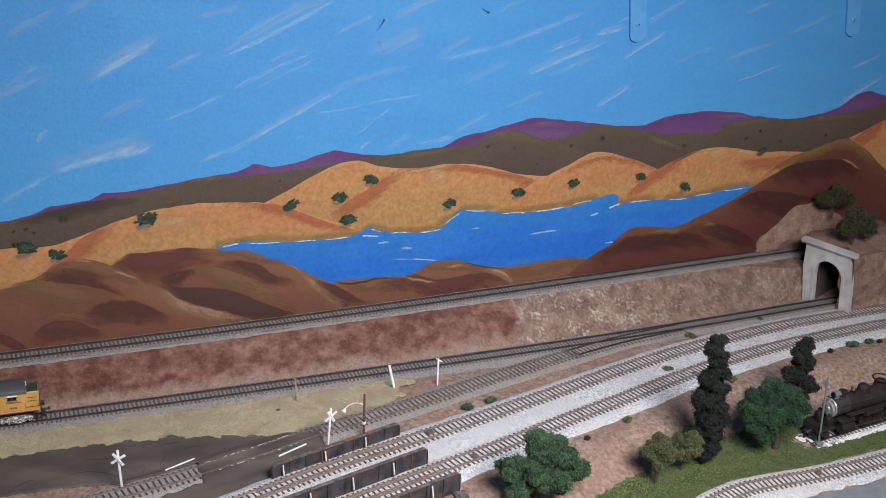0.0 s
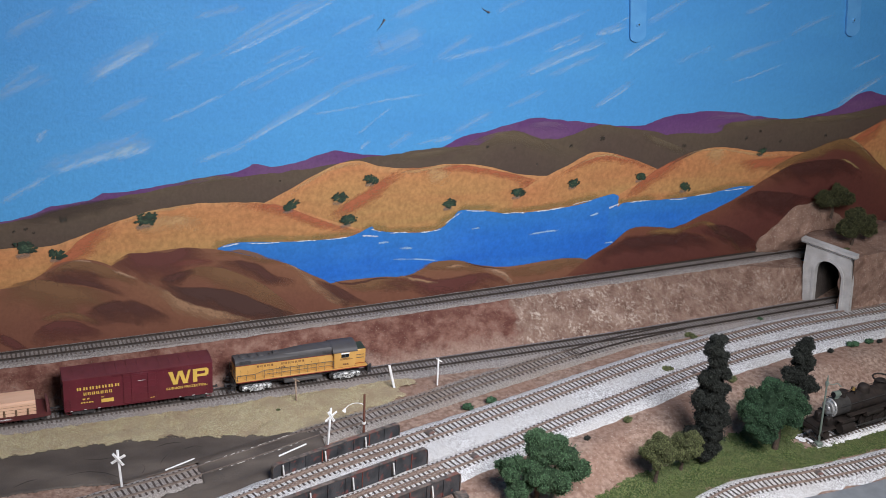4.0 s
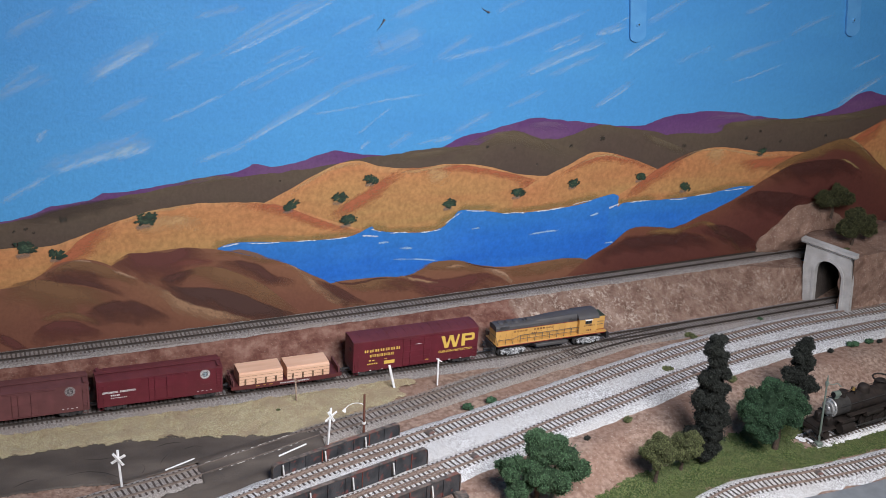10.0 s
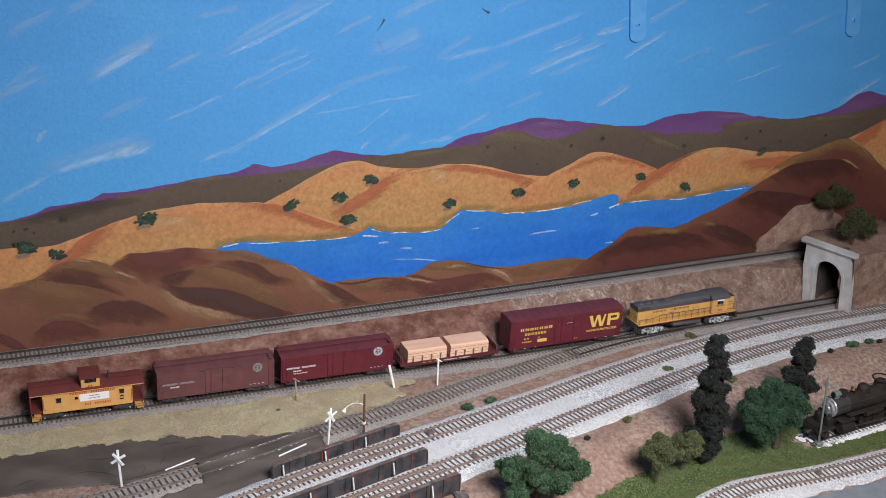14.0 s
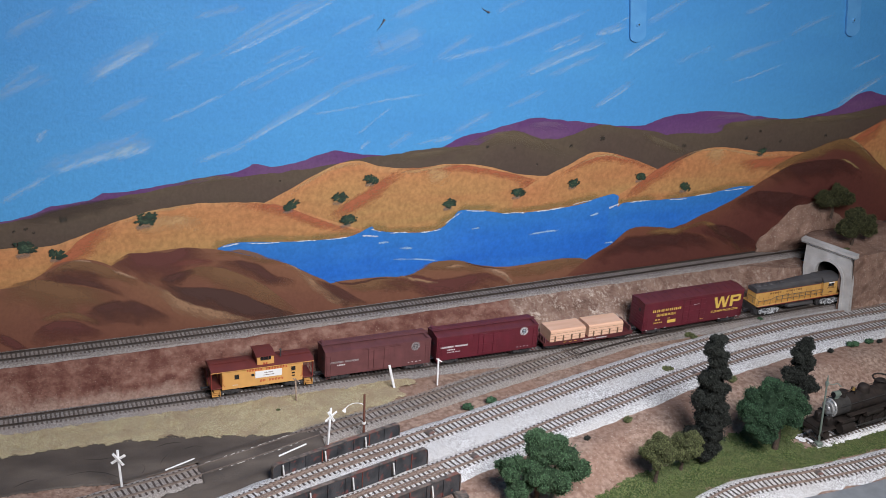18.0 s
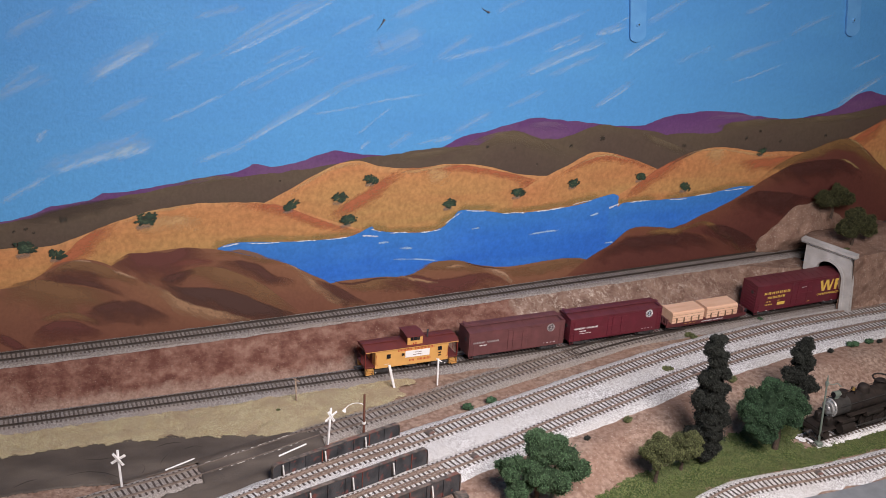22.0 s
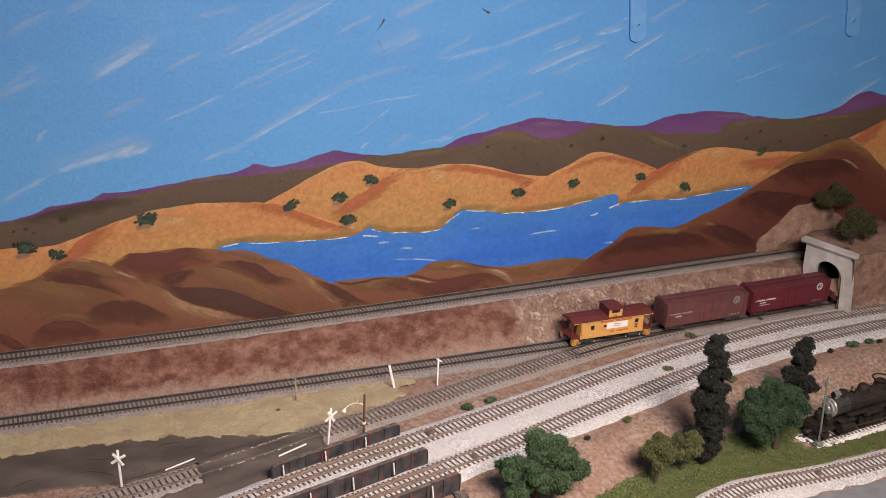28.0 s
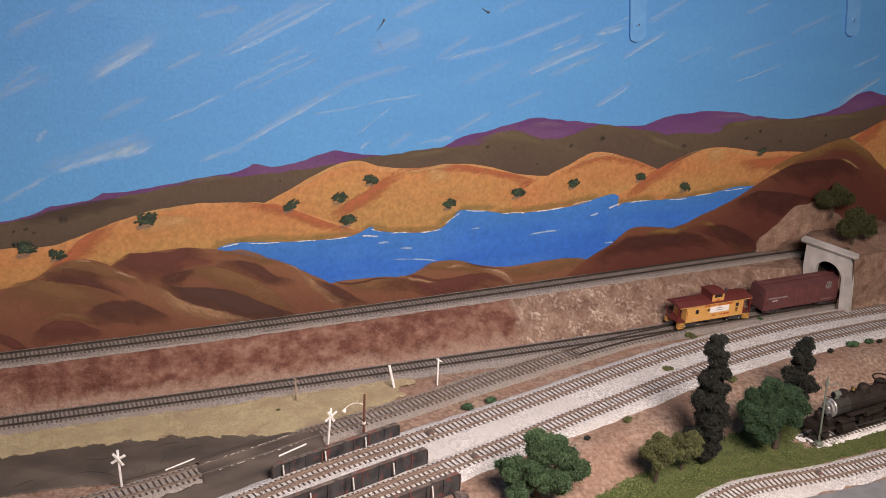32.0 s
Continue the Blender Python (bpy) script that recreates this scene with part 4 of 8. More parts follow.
folds("olive_fold", OLIVE_PAINT, [
    (16.1, 0.05, 0.0012, [(0.0042, 0.1300), (0.0317, 0.1389), (0.0563, 0.1405), (0.0861, 0.1320), (0.1206, 0.1204), (0.1593, 0.1023)]),
    (16.15, 0.02, 0.0006, [(0.0578, 0.1427), (0.0804, 0.1540), (0.0988, 0.1604), (0.1183, 0.1581), (0.1411, 0.1482), (0.1607, 0.1354), (0.1856, 0.1201)]),
    (15.22, 0.013, 0.0006, [(0.2808, 0.1496), (0.2992, 0.1524), (0.3256, 0.1502), (0.3517, 0.1380), (0.3822, 0.1260)]),
    (15.4, 0.034, 0.001, [(0.2228, 0.1245), (0.2432, 0.1302), (0.2713, 0.1325), (0.3005, 0.1240), (0.3255, 0.1108), (0.3518, 0.0939), (0.3747, 0.0728), (0.3979, 0.0530), (0.4165, 0.0380)]),
    (13.1, 0.022, 0.002, [(0.4584, 0.0837), (0.4961, 0.0816), (0.5308, 0.0825), (0.5942, 0.0636)]),
    (13.15, 0.018, 0.0008, [(0.5695, 0.0867), (0.5923, 0.0956), (0.6146, 0.0993), (0.6468, 0.0964), (0.6707, 0.0880), (0.7047, 0.0747)]),
])
folds("olive_fold", OLIVE_PAINT, [
    (13.2, 0.022, 0.001, [(0.7239, 0.0733), (0.7725, 0.0721), (0.8066, 0.0756), (0.8416, 0.0762), (0.8836, 0.0664)]),
])
folds("shade_fold", DEEP_PAINT, [
    (16.3, -0.024, 0.001, [(0.0550, 0.1415), (0.0861, 0.1328), (0.1137, 0.1253), (0.1417, 0.1136), (0.1615, 0.1020)]),
    (16.4, 0.036, 0.006, [(0.0987, 0.0829), (0.1190, 0.0898), (0.1372, 0.0938), (0.1554, 0.0955), (0.1808, 0.0887), (0.2286, 0.0577)]),
    (15.2, 0.022, 0.004, [(0.2806, 0.1372), (0.3146, 0.1348), (0.3422, 0.1240), (0.3663, 0.1066), (0.3989, 0.0948)]),
    (15.5, 0.02, 0.003, [(0.2048, 0.1210), (0.2258, 0.1257), (0.2568, 0.1310)]),
    (15.8, 0.022, 0.003, [(0.4212, 0.0954), (0.4534, 0.0808), (0.4751, 0.0656), (0.5106, 0.0447)]),
    (13.6, 0.003, 0.001, [(0.4405, 0.0912), (0.4532, 0.0888), (0.4703, 0.0822), (0.4961, 0.0816), (0.5176, 0.0842), (0.5618, 0.0804)]),
    (13.62, 0.0025, 0.001, [(0.6516, 0.0940), (0.6754, 0.0865), (0.7044, 0.0784), (0.7286, 0.0746)]),
])
folds("shade_fold", MADDER_PAINT, [
    (16.45, 0.032, 0.003, [(0.0392, 0.0508), (0.0487, 0.0681), (0.0617, 0.0751), (0.0794, 0.0783), (0.1038, 0.0723), (0.1388, 0.0506)]),
    (16.5, 0.014, 0.003, [(0.0024, 0.0725), (0.0193, 0.0612), (0.0401, 0.0441)]),
    (13.3, 0.034, 0.005, [(0.5223, 0.0782), (0.5753, 0.0788), (0.6121, 0.0678), (0.6489, 0.0677), (0.6861, 0.0714), (0.7154, 0.0612), (0.7481, 0.0420)]),
])
folds("pale_fold", OLIVE_PAINT, [
    (16.55, 0.01, 0.004, [(0.0554, 0.0857), (0.0906, 0.0889), (0.1289, 0.0720)]),
])
folds("ridge_light", PALE_PAINT, [
    (16.7, 0.003, 0.0012, [(0.0961, 0.1615), (0.1121, 0.1612), (0.1280, 0.1562)]),
    (16.72, 0.0045, 0.0014, [(0.1474, 0.1435), (0.1657, 0.1348), (0.1843, 0.1252)]),
    (15.7, 0.0035, 0.0014, [(0.3806, 0.1236), (0.3945, 0.1168), (0.4095, 0.1047)]),
    (13.54, 0.011, 0.002, [(0.6849, 0.0854), (0.7044, 0.0784), (0.7224, 0.0688), (0.7350, 0.0579), (0.7499, 0.0437)]),
])
folds("ridge_light", PALE_SOFT, [
    (16.74, 0.02, 0.003, [(0.1894, 0.1237), (0.2148, 0.1057), (0.2332, 0.0891), (0.2596, 0.0746), (0.2985, 0.0598), (0.3504, 0.0376)]),
    (15.72, 0.013, 0.003, [(0.3945, 0.1168), (0.4154, 0.0979), (0.4280, 0.0876), (0.4452, 0.0722), (0.4651, 0.0580), (0.4976, 0.0419)]),
    (13.5, 0.005, 0.002, [(0.5528, 0.0843), (0.5800, 0.0755), (0.6216, 0.0629)]),
    (13.52, 0.005, 0.002, [(0.6244, 0.0890), (0.6427, 0.0896), (0.6662, 0.0858)]),
])
folds("madder_fold", MADDER_PAINT, [
    (15.1, 0.046, 0.0012, [(0.1433, 0.1480), (0.1668, 0.1619), (0.1958, 0.1610), (0.2237, 0.1578), (0.2372, 0.1627), (0.2581, 0.1611), (0.2823, 0.1477)]),
])
folds("madder_fold", RED_PAINT, [
    (15.15, 0.01, 0.004, [(0.2232, 0.1416), (0.2571, 0.1433), (0.2837, 0.1393)]),
])
folds("shade_fold", UMBER_PAINT, [
    (15.6, 0.04, 0.003, [(0.2017, 0.1181), (0.2359, 0.1063), (0.2786, 0.0983), (0.3144, 0.0859), (0.3520, 0.0654), (0.4123, 0.0368)]),
])
folds("gold_fold", GOLD_PAINT, [
    (11.2, 0.022, 0.0006, [(1.1657, 0.1625), (1.2000, 0.1907), (1.2421, 0.2108), (1.2866, 0.2220), (1.3283, 0.2327), (1.3500, 0.2331), (1.3711, 0.2266), (1.3918, 0.2132), (1.4223, 0.1917), (1.4780, 0.1501)]),
    (14.2, 0.013, 0.003, [(0.9666, 0.1072), (1.0091, 0.1085), (1.0365, 0.1066), (1.0707, 0.1118)]),
    (14.25, 0.012, 0.002, [(1.0592, 0.1150), (1.0849, 0.1133), (1.1127, 0.1015), (1.1416, 0.0805), (1.1731, 0.0485)]),
])
folds("shade_fold", RUSSET_DEEP, [
    (12.1, 0.04, 0.003, [(1.1970, 0.1773), (1.2233, 0.1898), (1.2556, 0.1970), (1.3122, 0.1994), (1.3492, 0.1964), (1.3748, 0.1874), (1.4106, 0.1641)]),
    (12.7, 0.045, 0.0025, [(1.1301, 0.1412), (1.1742, 0.1538), (1.2018, 0.1543), (1.2491, 0.1460), (1.3201, 0.1293)]),
    (14.1, 0.032, 0.008, [(0.8781, 0.0690), (0.9318, 0.0937), (0.9840, 0.0976), (1.0607, 0.0932), (1.1268, 0.0680)]),
    (14.3, 0.034, 0.003, [(1.0750, 0.1065), (1.1055, 0.1043), (1.1385, 0.0968), (1.1832, 0.0739), (1.2185, 0.0443)]),
])
folds("ridge_light", YELLOW_PAINT, [
    (12.5, 0.004, 0.0014, [(1.3266, 0.2348), (1.3520, 0.2349), (1.3761, 0.2263), (1.3992, 0.2086), (1.4351, 0.1815)]),
    (12.52, 0.0045, 0.0016, [(1.3400, 0.1992), (1.3657, 0.1941), (1.4010, 0.1720)]),
])
folds("ochre_fold", RED_OCHRE_PAINT, [
    (8.2, 0.016, 0.0008, [(0.2998, 0.2212), (0.3381, 0.2159), (0.3694, 0.2105), (0.3933, 0.2008), (0.4259, 0.1851), (0.4592, 0.1708), (0.5061, 0.1539)]),
    (8.25, 0.034, 0.0015, [(0.0564, 0.1421), (0.0774, 0.1598), (0.0954, 0.1733), (0.1114, 0.1878), (0.1351, 0.2008), (0.1637, 0.2087)]),
    (5.3, 0.026, 0.006, [(0.4382, 0.1847), (0.4666, 0.2012), (0.4911, 0.2131), (0.5322, 0.2370), (0.5616, 0.2462)]),
    (5.4, 0.013, 0.0006, [(0.5233, 0.2452), (0.5572, 0.2474), (0.6007, 0.2446), (0.6359, 0.2460), (0.6724, 0.2379), (0.7193, 0.2262), (0.7678, 0.2107), (0.8281, 0.1901)]),
    (5.45, 0.02, 0.003, [(0.7250, 0.2153), (0.7684, 0.2053), (0.8182, 0.1910), (0.8535, 0.1841)]),
    (6.2, 0.014, 0.0006, [(0.7964, 0.2117), (0.8238, 0.2264), (0.8518, 0.2375), (0.8768, 0.2427), (0.9064, 0.2387), (0.9438, 0.2257), (0.9906, 0.2053)]),
])
folds("ochre_fold", RED_OCHRE_PAINT, [
    (7.2, 0.024, 0.0008, [(0.9194, 0.1669), (0.9489, 0.1912), (0.9774, 0.2092), (1.0068, 0.2226), (1.0448, 0.2363)]),
    (7.25, 0.024, 0.004, [(1.1278, 0.2120), (1.1731, 0.2103), (1.2304, 0.2107), (1.2768, 0.2130)]),
    (7.28, 0.03, 0.002, [(1.3477, 0.2175), (1.3738, 0.2354), (1.4063, 0.2529), (1.4448, 0.2722)]),
])
folds("ochre_light", PALE_OCHRE_PAINT, [
    (5.6, 0.006, 0.0012, [(0.5404, 0.2429), (0.5790, 0.2439), (0.6181, 0.2466), (0.6466, 0.2452)]),
    (5.62, 0.026, 0.006, [(0.5854, 0.2375), (0.6054, 0.2392), (0.6278, 0.2339)]),
    (5.64, 0.007, 0.0008, [(0.3812, 0.2192), (0.4087, 0.2402), (0.4404, 0.2561), (0.4728, 0.2616), (0.5061, 0.2548)]),
    (7.4, 0.005, 0.0008, [(1.0170, 0.2245), (1.0472, 0.2352), (1.0848, 0.2361), (1.1358, 0.2285), (1.1827, 0.2192), (1.2467, 0.2162)]),
    (7.42, 0.03, 0.006, [(1.0644, 0.2292), (1.0853, 0.2333), (1.1142, 0.2254)]),
    (8.4, 0.006, 0.0008, [(0.1636, 0.2071), (0.1962, 0.2179), (0.2327, 0.2213), (0.2659, 0.2213)]),
    (8.42, 0.022, 0.008, [(0.1740, 0.1998), (0.2249, 0.2063), (0.2768, 0.1987)]),
    (6.4, 0.005, 0.0008, [(0.8192, 0.2241), (0.8518, 0.2375), (0.8768, 0.2427), (0.9033, 0.2389), (0.9418, 0.2259)]),
])
folds("umber_fold", UMBER_LIGHT_PAINT, [
    (4.3, 0.022, 0.0012, [(0.6341, 0.2707), (0.6686, 0.2841), (0.7042, 0.2901), (0.7273, 0.2876), (0.7709, 0.2708), (0.8217, 0.2443)]),
    (4.32, 0.014, 0.001, [(0.9365, 0.2751), (0.9910, 0.2550), (1.0426, 0.2309)]),
    (4.34, 0.016, 0.0012, [(1.0778, 0.2747), (1.1262, 0.2780), (1.1816, 0.2791), (1.2284, 0.2732)]),
    (4.36, 0.014, 0.0012, [(1.2284, 0.2732), (1.2741, 0.2760), (1.3456, 0.2754), (1.4255, 0.2744)]),
    (2.3, 0.01, 0.001, [(0.2261, 0.2523), (0.2628, 0.2560), (0.3001, 0.2575), (0.3381, 0.2472)]),
    (2.32, 0.012, 0.001, [(0.5310, 0.2611), (0.5647, 0.2676), (0.6077, 0.2701), (0.6516, 0.2727)]),
])
folds("umber_fold", UMBER_DEEP_PAINT, [
    (2.36, 0.02, 0.004, [(0.0308, 0.2185), (0.0851, 0.2303), (0.1403, 0.2371), (0.1968, 0.2364)]),
])
folds("purple_fold", LILAC_PAINT, [
    (1.2, 0.012, 0.002, [(1.0541, 0.2872), (1.1019, 0.2906), (1.1467, 0.2859), (1.1877, 0.2768)]),
    (1.22, 0.014, 0.003, [(0.7402, 0.2970), (0.7772, 0.2997), (0.8162, 0.2902)]),
])


def painted_bush(x, z, w, seed):
    """Dabs of a stiff brush round a loose middle, on a grey smudge."""
    stroke("bush_underpaint", (x - w * 0.5, z - w * 0.36, x + w * 0.25, z - w * 0.30, w * 0.20), 12, BUSH_GREY, 0, seed)
    rnd = random.Random(seed)
    tilt = rnd.uniform(-0.35, 0.35)
    for nm, m, n, lay, reach in (("painted_bush", BUSH_PAINT, 85, 12.5, 1.0), ("bush_dabs", BUSH_LIGHT, 16, 14.0, 0.75)):
        b = Build()
        for k in range(n):
            a, rr = rnd.uniform(0, 2 * math.pi), math.sqrt(rnd.random()) * reach * (1 + 0.25 * math.sin(3 * k + seed))
            dx, dz = 0.40 * w * rr * math.cos(a), 0.25 * w * rr * math.sin(a)
            cx, cz, r = x + dx, z + dz + tilt * dx, w * rnd.uniform(0.045, 0.105) * (1 if lay < 13 else 0.6)
            m_ = 6
            b.add([(cx + r * (0.5 + 0.9 * rnd.random()) * math.cos(2 * math.pi * i / m_), -0.0003 * (lay + k * 0.012), cz + 0.8 * r * (0.5 + 0.9 * rnd.random()) * math.sin(2 * math.pi * i / m_)) for i in range(m_)], [tuple(range(m_))])
        part(nm, b, m, backdrop, "dark green dabbed bush" if lay < 13 else "", smooth=False)


for i, (x, z, w) in enumerate(BUSHES):
    painted_bush(x, z, w * 1.05, i + 3)
for i, (x, z, w) in enumerate(SPECKS):
    stroke("speck_stroke", (x - w * 0.55, z, x + w * 0.55, z + w * 0.1, w * 0.55), 4.6, SPECK_PAINT, 0, i + 200)

# nails and a crack in the sky
RUST_MARK = plain("rust_mark", (0.10, 0.07, 0.05), 0.7)
for (x, z), (x1, z1) in (((0.5129, 0.456), (0.5046, 0.4435)), ((0.666, 0.4625), (0.6561, 0.4682))):
    nail = part("nail", Build().tube((x, -0.0002, z), (x, -0.0035, z + 0.0006), 0.0013, n=8).tube((x, -0.0018, z), ((x + x1) / 2, -0.0022, (z + z1) / 2), 0.0009, 0.0004, n=6).tube(((x + x1) / 2, -0.0022, (z + z1) / 2), (x1, -0.001, z1), 0.0004, 0.0002, n=6), RUST_MARK, at=WALL)
    tagged(nail, "small bent rusty nail in the painted sky", "nail", "nails in the wall")
part("crack", Build().prism([(0.5064, 0.4291), (0.5074, 0.4291), (0.5120, 0.4195), (0.5168, 0.4128), (0.5158, 0.4128), (0.5110, 0.4195)], "y", -0.0002, 0.0), plain("crack_line", (0.03, 0.09, 0.2), 0.8), backdrop, "thin dark crack in the paint", smooth=False)

# shelf brackets, painted over in the blue of the wall
BRACKET_BLUE = mat("bracket_blue_paint", (0.09, 0.30, 0.62), (0.11, 0.34, 0.66), 60, 0.4, 0.2, 300)


def bracket(x, zb, turn):
    o = thing("shelf_bracket", "flat steel shelf bracket painted sky blue, screwed to the wall", "bracket", "brackets on the wall", at=WALL @ Matrix.Translation((x, 0, zb)) @ Matrix.Rotation(-turn, 4, "Y") @ Matrix.Translation((0, 0, -zb)))
    w = 0.0135
    out = [(-w, 0.545), (w, 0.545)] + [(w * math.cos(-a), zb + 0.010 + 0.010 * math.sin(-a)) for a in [math.pi * k / 12 for k in range(13)]]
    part("plate", Build().prism(out, "y", -0.0042, 0.0), BRACKET_BLUE, o)
    for z in (zb + 0.026, 0.52):
        s = part("screw", Build().tube((0, -0.0042, z), (0, -0.0060, z), 0.0042, 0.0030, 14), BRACKET_BLUE, o)
        part("screw_slot", Build().tube((0, -0.0060, z), (0, -0.0062, z), 0.0014, n=8), DARK_SLOT, s)
    return o


DARK_SLOT = plain("dark_slot", (0.03, 0.03, 0.035), 0.6)
bracket(0.913, 0.4135, 0.135)
bracket(1.3195, 0.4085, 0.17)


# ---- the train ----
YELLOW = plain("armour_yellow", (0.58, 0.335, 0.10), 0.45, vary=0.08, wear=(0.46, 0.22, 0.04), wear_amount=0.3)
ROOF_GREY = plain("roof_grey", (0.066, 0.064, 0.067), 0.6, wear=(0.08, 0.075, 0.07))
RED_TRIM = plain("red_trim", (0.20, 0.026, 0.022), 0.5)
SILVER = mat("silver_truck", (0.10, 0.105, 0.11), (0.80, 0.82, 0.84), 420, 0.32, 0.3, 500, metal=0.45, contrast=(0.42, 0.56))
DARK_FRAME = plain("dark_underframe", (0.035, 0.033, 0.034), 0.65, vary=0.3)
RAIL_GREY = plain("handrail_grey", (0.10, 0.095, 0.08), 0.5)
GLASS_DARK = plain("dark_window_glass", (0.012, 0.013, 0.016), 0.12, vary=0.0, spec=0.7)
MAROON = plain("maroon_car_paint", (0.115, 0.016, 0.026), 0.42, vary=0.1, wear=(0.08, 0.014, 0.018))
MAROON_ROOF = plain("maroon_roof_paint", (0.115, 0.024, 0.030), 0.6, vary=0.12)
OXIDE = plain("oxide_car_paint", (0.095, 0.022, 0.024), 0.48, vary=0.1, wear=(0.07, 0.018, 0.02))
DUSTY_OXIDE = plain("dusty_oxide_paint", (0.125, 0.043, 0.044), 0.7, vary=0.14, wear=(0.095, 0.034, 0.034))
LETTER_YELLOW = plain("yellow_lettering", (0.66, 0.45, 0.09), 0.5, vary=0.04)
LETTER_WHITE = plain("white_lettering", (0.62, 0.62, 0.62), 0.5, vary=0.05)
LETTER_BROWN = plain("brown_lettering", (0.10, 0.035, 0.02), 0.5)
LETTER_RED = plain("red_lettering", (0.42, 0.06, 0.025), 0.5)
CABOOSE_YELLOW = plain("caboose_yellow", (0.62, 0.335, 0.105), 0.45, vary=0.06)
CABOOSE_ROOF = plain("caboose_brown_red_roof", (0.125, 0.026, 0.022), 0.55, vary=0.12)
LUMBER = mat("sawn_lumber", (0.66, 0.40, 0.27), (0.76, 0.50, 0.35), 90, 0.7, 0.15, stretch=(0.15, 1, 1))
STAKE = plain("dark_wood_stake", (0.16, 0.10, 0.06), 0.8)
PAPER = plain("white_placard", (0.78, 0.78, 0.77), 0.7, vary=0.02)
GREEN_NOSE = plain("dark_green_hood_top", (0.03, 0.045, 0.03), 0.7)


def bars(parent, material, x0, x1, z, h, n, y, name="lettering", gaps=(), fill=0.72, lift=0.0001, label="", split=False):
    """A line of plain lettering blocks on a side that faces -y."""
    b = Build()
    w = (x1 - x0) / n
    for i in range(n):
        if i in gaps:
            continue
        if split:
            for k in (-1, 1):
                b.box((x0 + (i + 0.5) * w + k * w * fill * 0.32, y - lift / 2, z), (w * fill * 0.36, lift + 0.0001, h))
        else:
            b.box((x0 + (i + 0.5) * w, y - lift / 2, z), (w * fill, lift + 0.0001, h))
    return part(name, b, material, parent, label, smooth=False)


def words(parent, material, text, x, z, size, y, name="lettering", stretch=1.0):
    cu = bpy.data.curves.new(name, "FONT")
    cu.body, cu.size, cu.align_x, cu.extrude, cu.resolution_u, cu.offset = text, size, "CENTER", 0.00006, 2, size * 0.02
    tmp = bpy.data.objects.new(name, cu)
    me = bpy.data.meshes.new_from_object(tmp)
    bpy.data.objects.remove(tmp)
    me.materials.clear()
    me.materials.append(material)
    ob = new(name, me)
    ob.parent = parent
    ob.matrix_basis = Matrix.Translation((x, y - 0.0001, z)) @ Matrix.Rotation(math.pi / 2, 4, "X") @ Matrix.Diagonal((stretch, 1, 1, 1))
    return ob


def truck(parent, x, frame_mat, wb=0.021, r=0.0052, deep=False):
    """Two wheelsets and two sideframes round a bolster."""
    t = part("truck", Build().box((x, 0, 0.0062), (0.007, 0.02, 0.003), 0.0006), frame_mat, parent)
    for s in (-1, 1):
        b = Build()
        y = s * 0.0128
        zc = 0.0062
        out = [(x - wb / 2 - 0.0036, zc - 0.0016), (x - wb / 2 - 0.0036, zc + 0.0016), (x - wb / 2 + 0.003, zc + 0.0028), (x + wb / 2 - 0.003, zc + 0.0028), (x + wb / 2 + 0.0036, zc + 0.0016), (x + wb / 2 + 0.0036, zc - 0.0016),
               (x + wb / 2 - 0.002, zc - 0.001), (x + 0.004, zc - 0.0033), (x - 0.004, zc - 0.0033), (x - wb / 2 + 0.002, zc - 0.001)]
        b.prism(out, "y", y - 0.0011, y + 0.0011)
        for k in (-1, 1):
            b.box((x + k * wb / 2, y + s * 0.0013, zc - 0.0002), (0.0042, 0.0014, 0.0036), 0.0005)
        for k in (-0.0016, 0.0016):
            b.tube((x + k, y + s * 0.0012, zc - 0.0022), (x + k, y + s * 0.0012, zc + 0.0016), 0.0010, n=7)
        if deep:
            b.box((x, y + s * 0.0016, zc + 0.0012), (wb * 0.75, 0.0009, 0.0012), 0.0002)
            b.tube((x - wb * 0.28, y + s * 0.0018, zc + 0.001), (x - wb * 0.28, y + s * 0.0018, zc - 0.003), 0.0008, n=6)
            b.tube((x + wb * 0.28, y + s * 0.0018, zc + 0.001), (x + wb * 0.28, y + s * 0.0018, zc - 0.003), 0.0008, n=6)
        if deep:
            b.v = [(q[0], q[1] * 1.12, 0.0080 + (q[2] - 0.0062) * 1.55) for q in b.v]
        part("sideframe", b, frame_mat, t)
    for k in (-1, 1):
        b = Build()
        xx = x + k * wb / 2
        for s in (-1, 1):
            b.tube((xx, s * 0.0068, r), (xx, s * 0.0094, r), r, n=16)
            b.tube((xx, s * 0.0066, r), (xx, s * 0.0072, r), r * 1.12, n=16)
        b.tube((xx, -0.012, r), (xx, 0.012, r), 0.0009, n=8)
        part("wheelset", b, DARK_FRAME, t)
    return t


def coupler(parent, x, sign):
    b = Build().box((x + sign * 0.004, 0, 0.0095), (0.009, 0.0022, 0.002), 0.0003)
    b.box((x + sign * 0.0085, 0.0006 * sign, 0.0095), (0.003, 0.0042, 0.003), 0.0006)
    part("coupler", b, DARK_FRAME, parent)


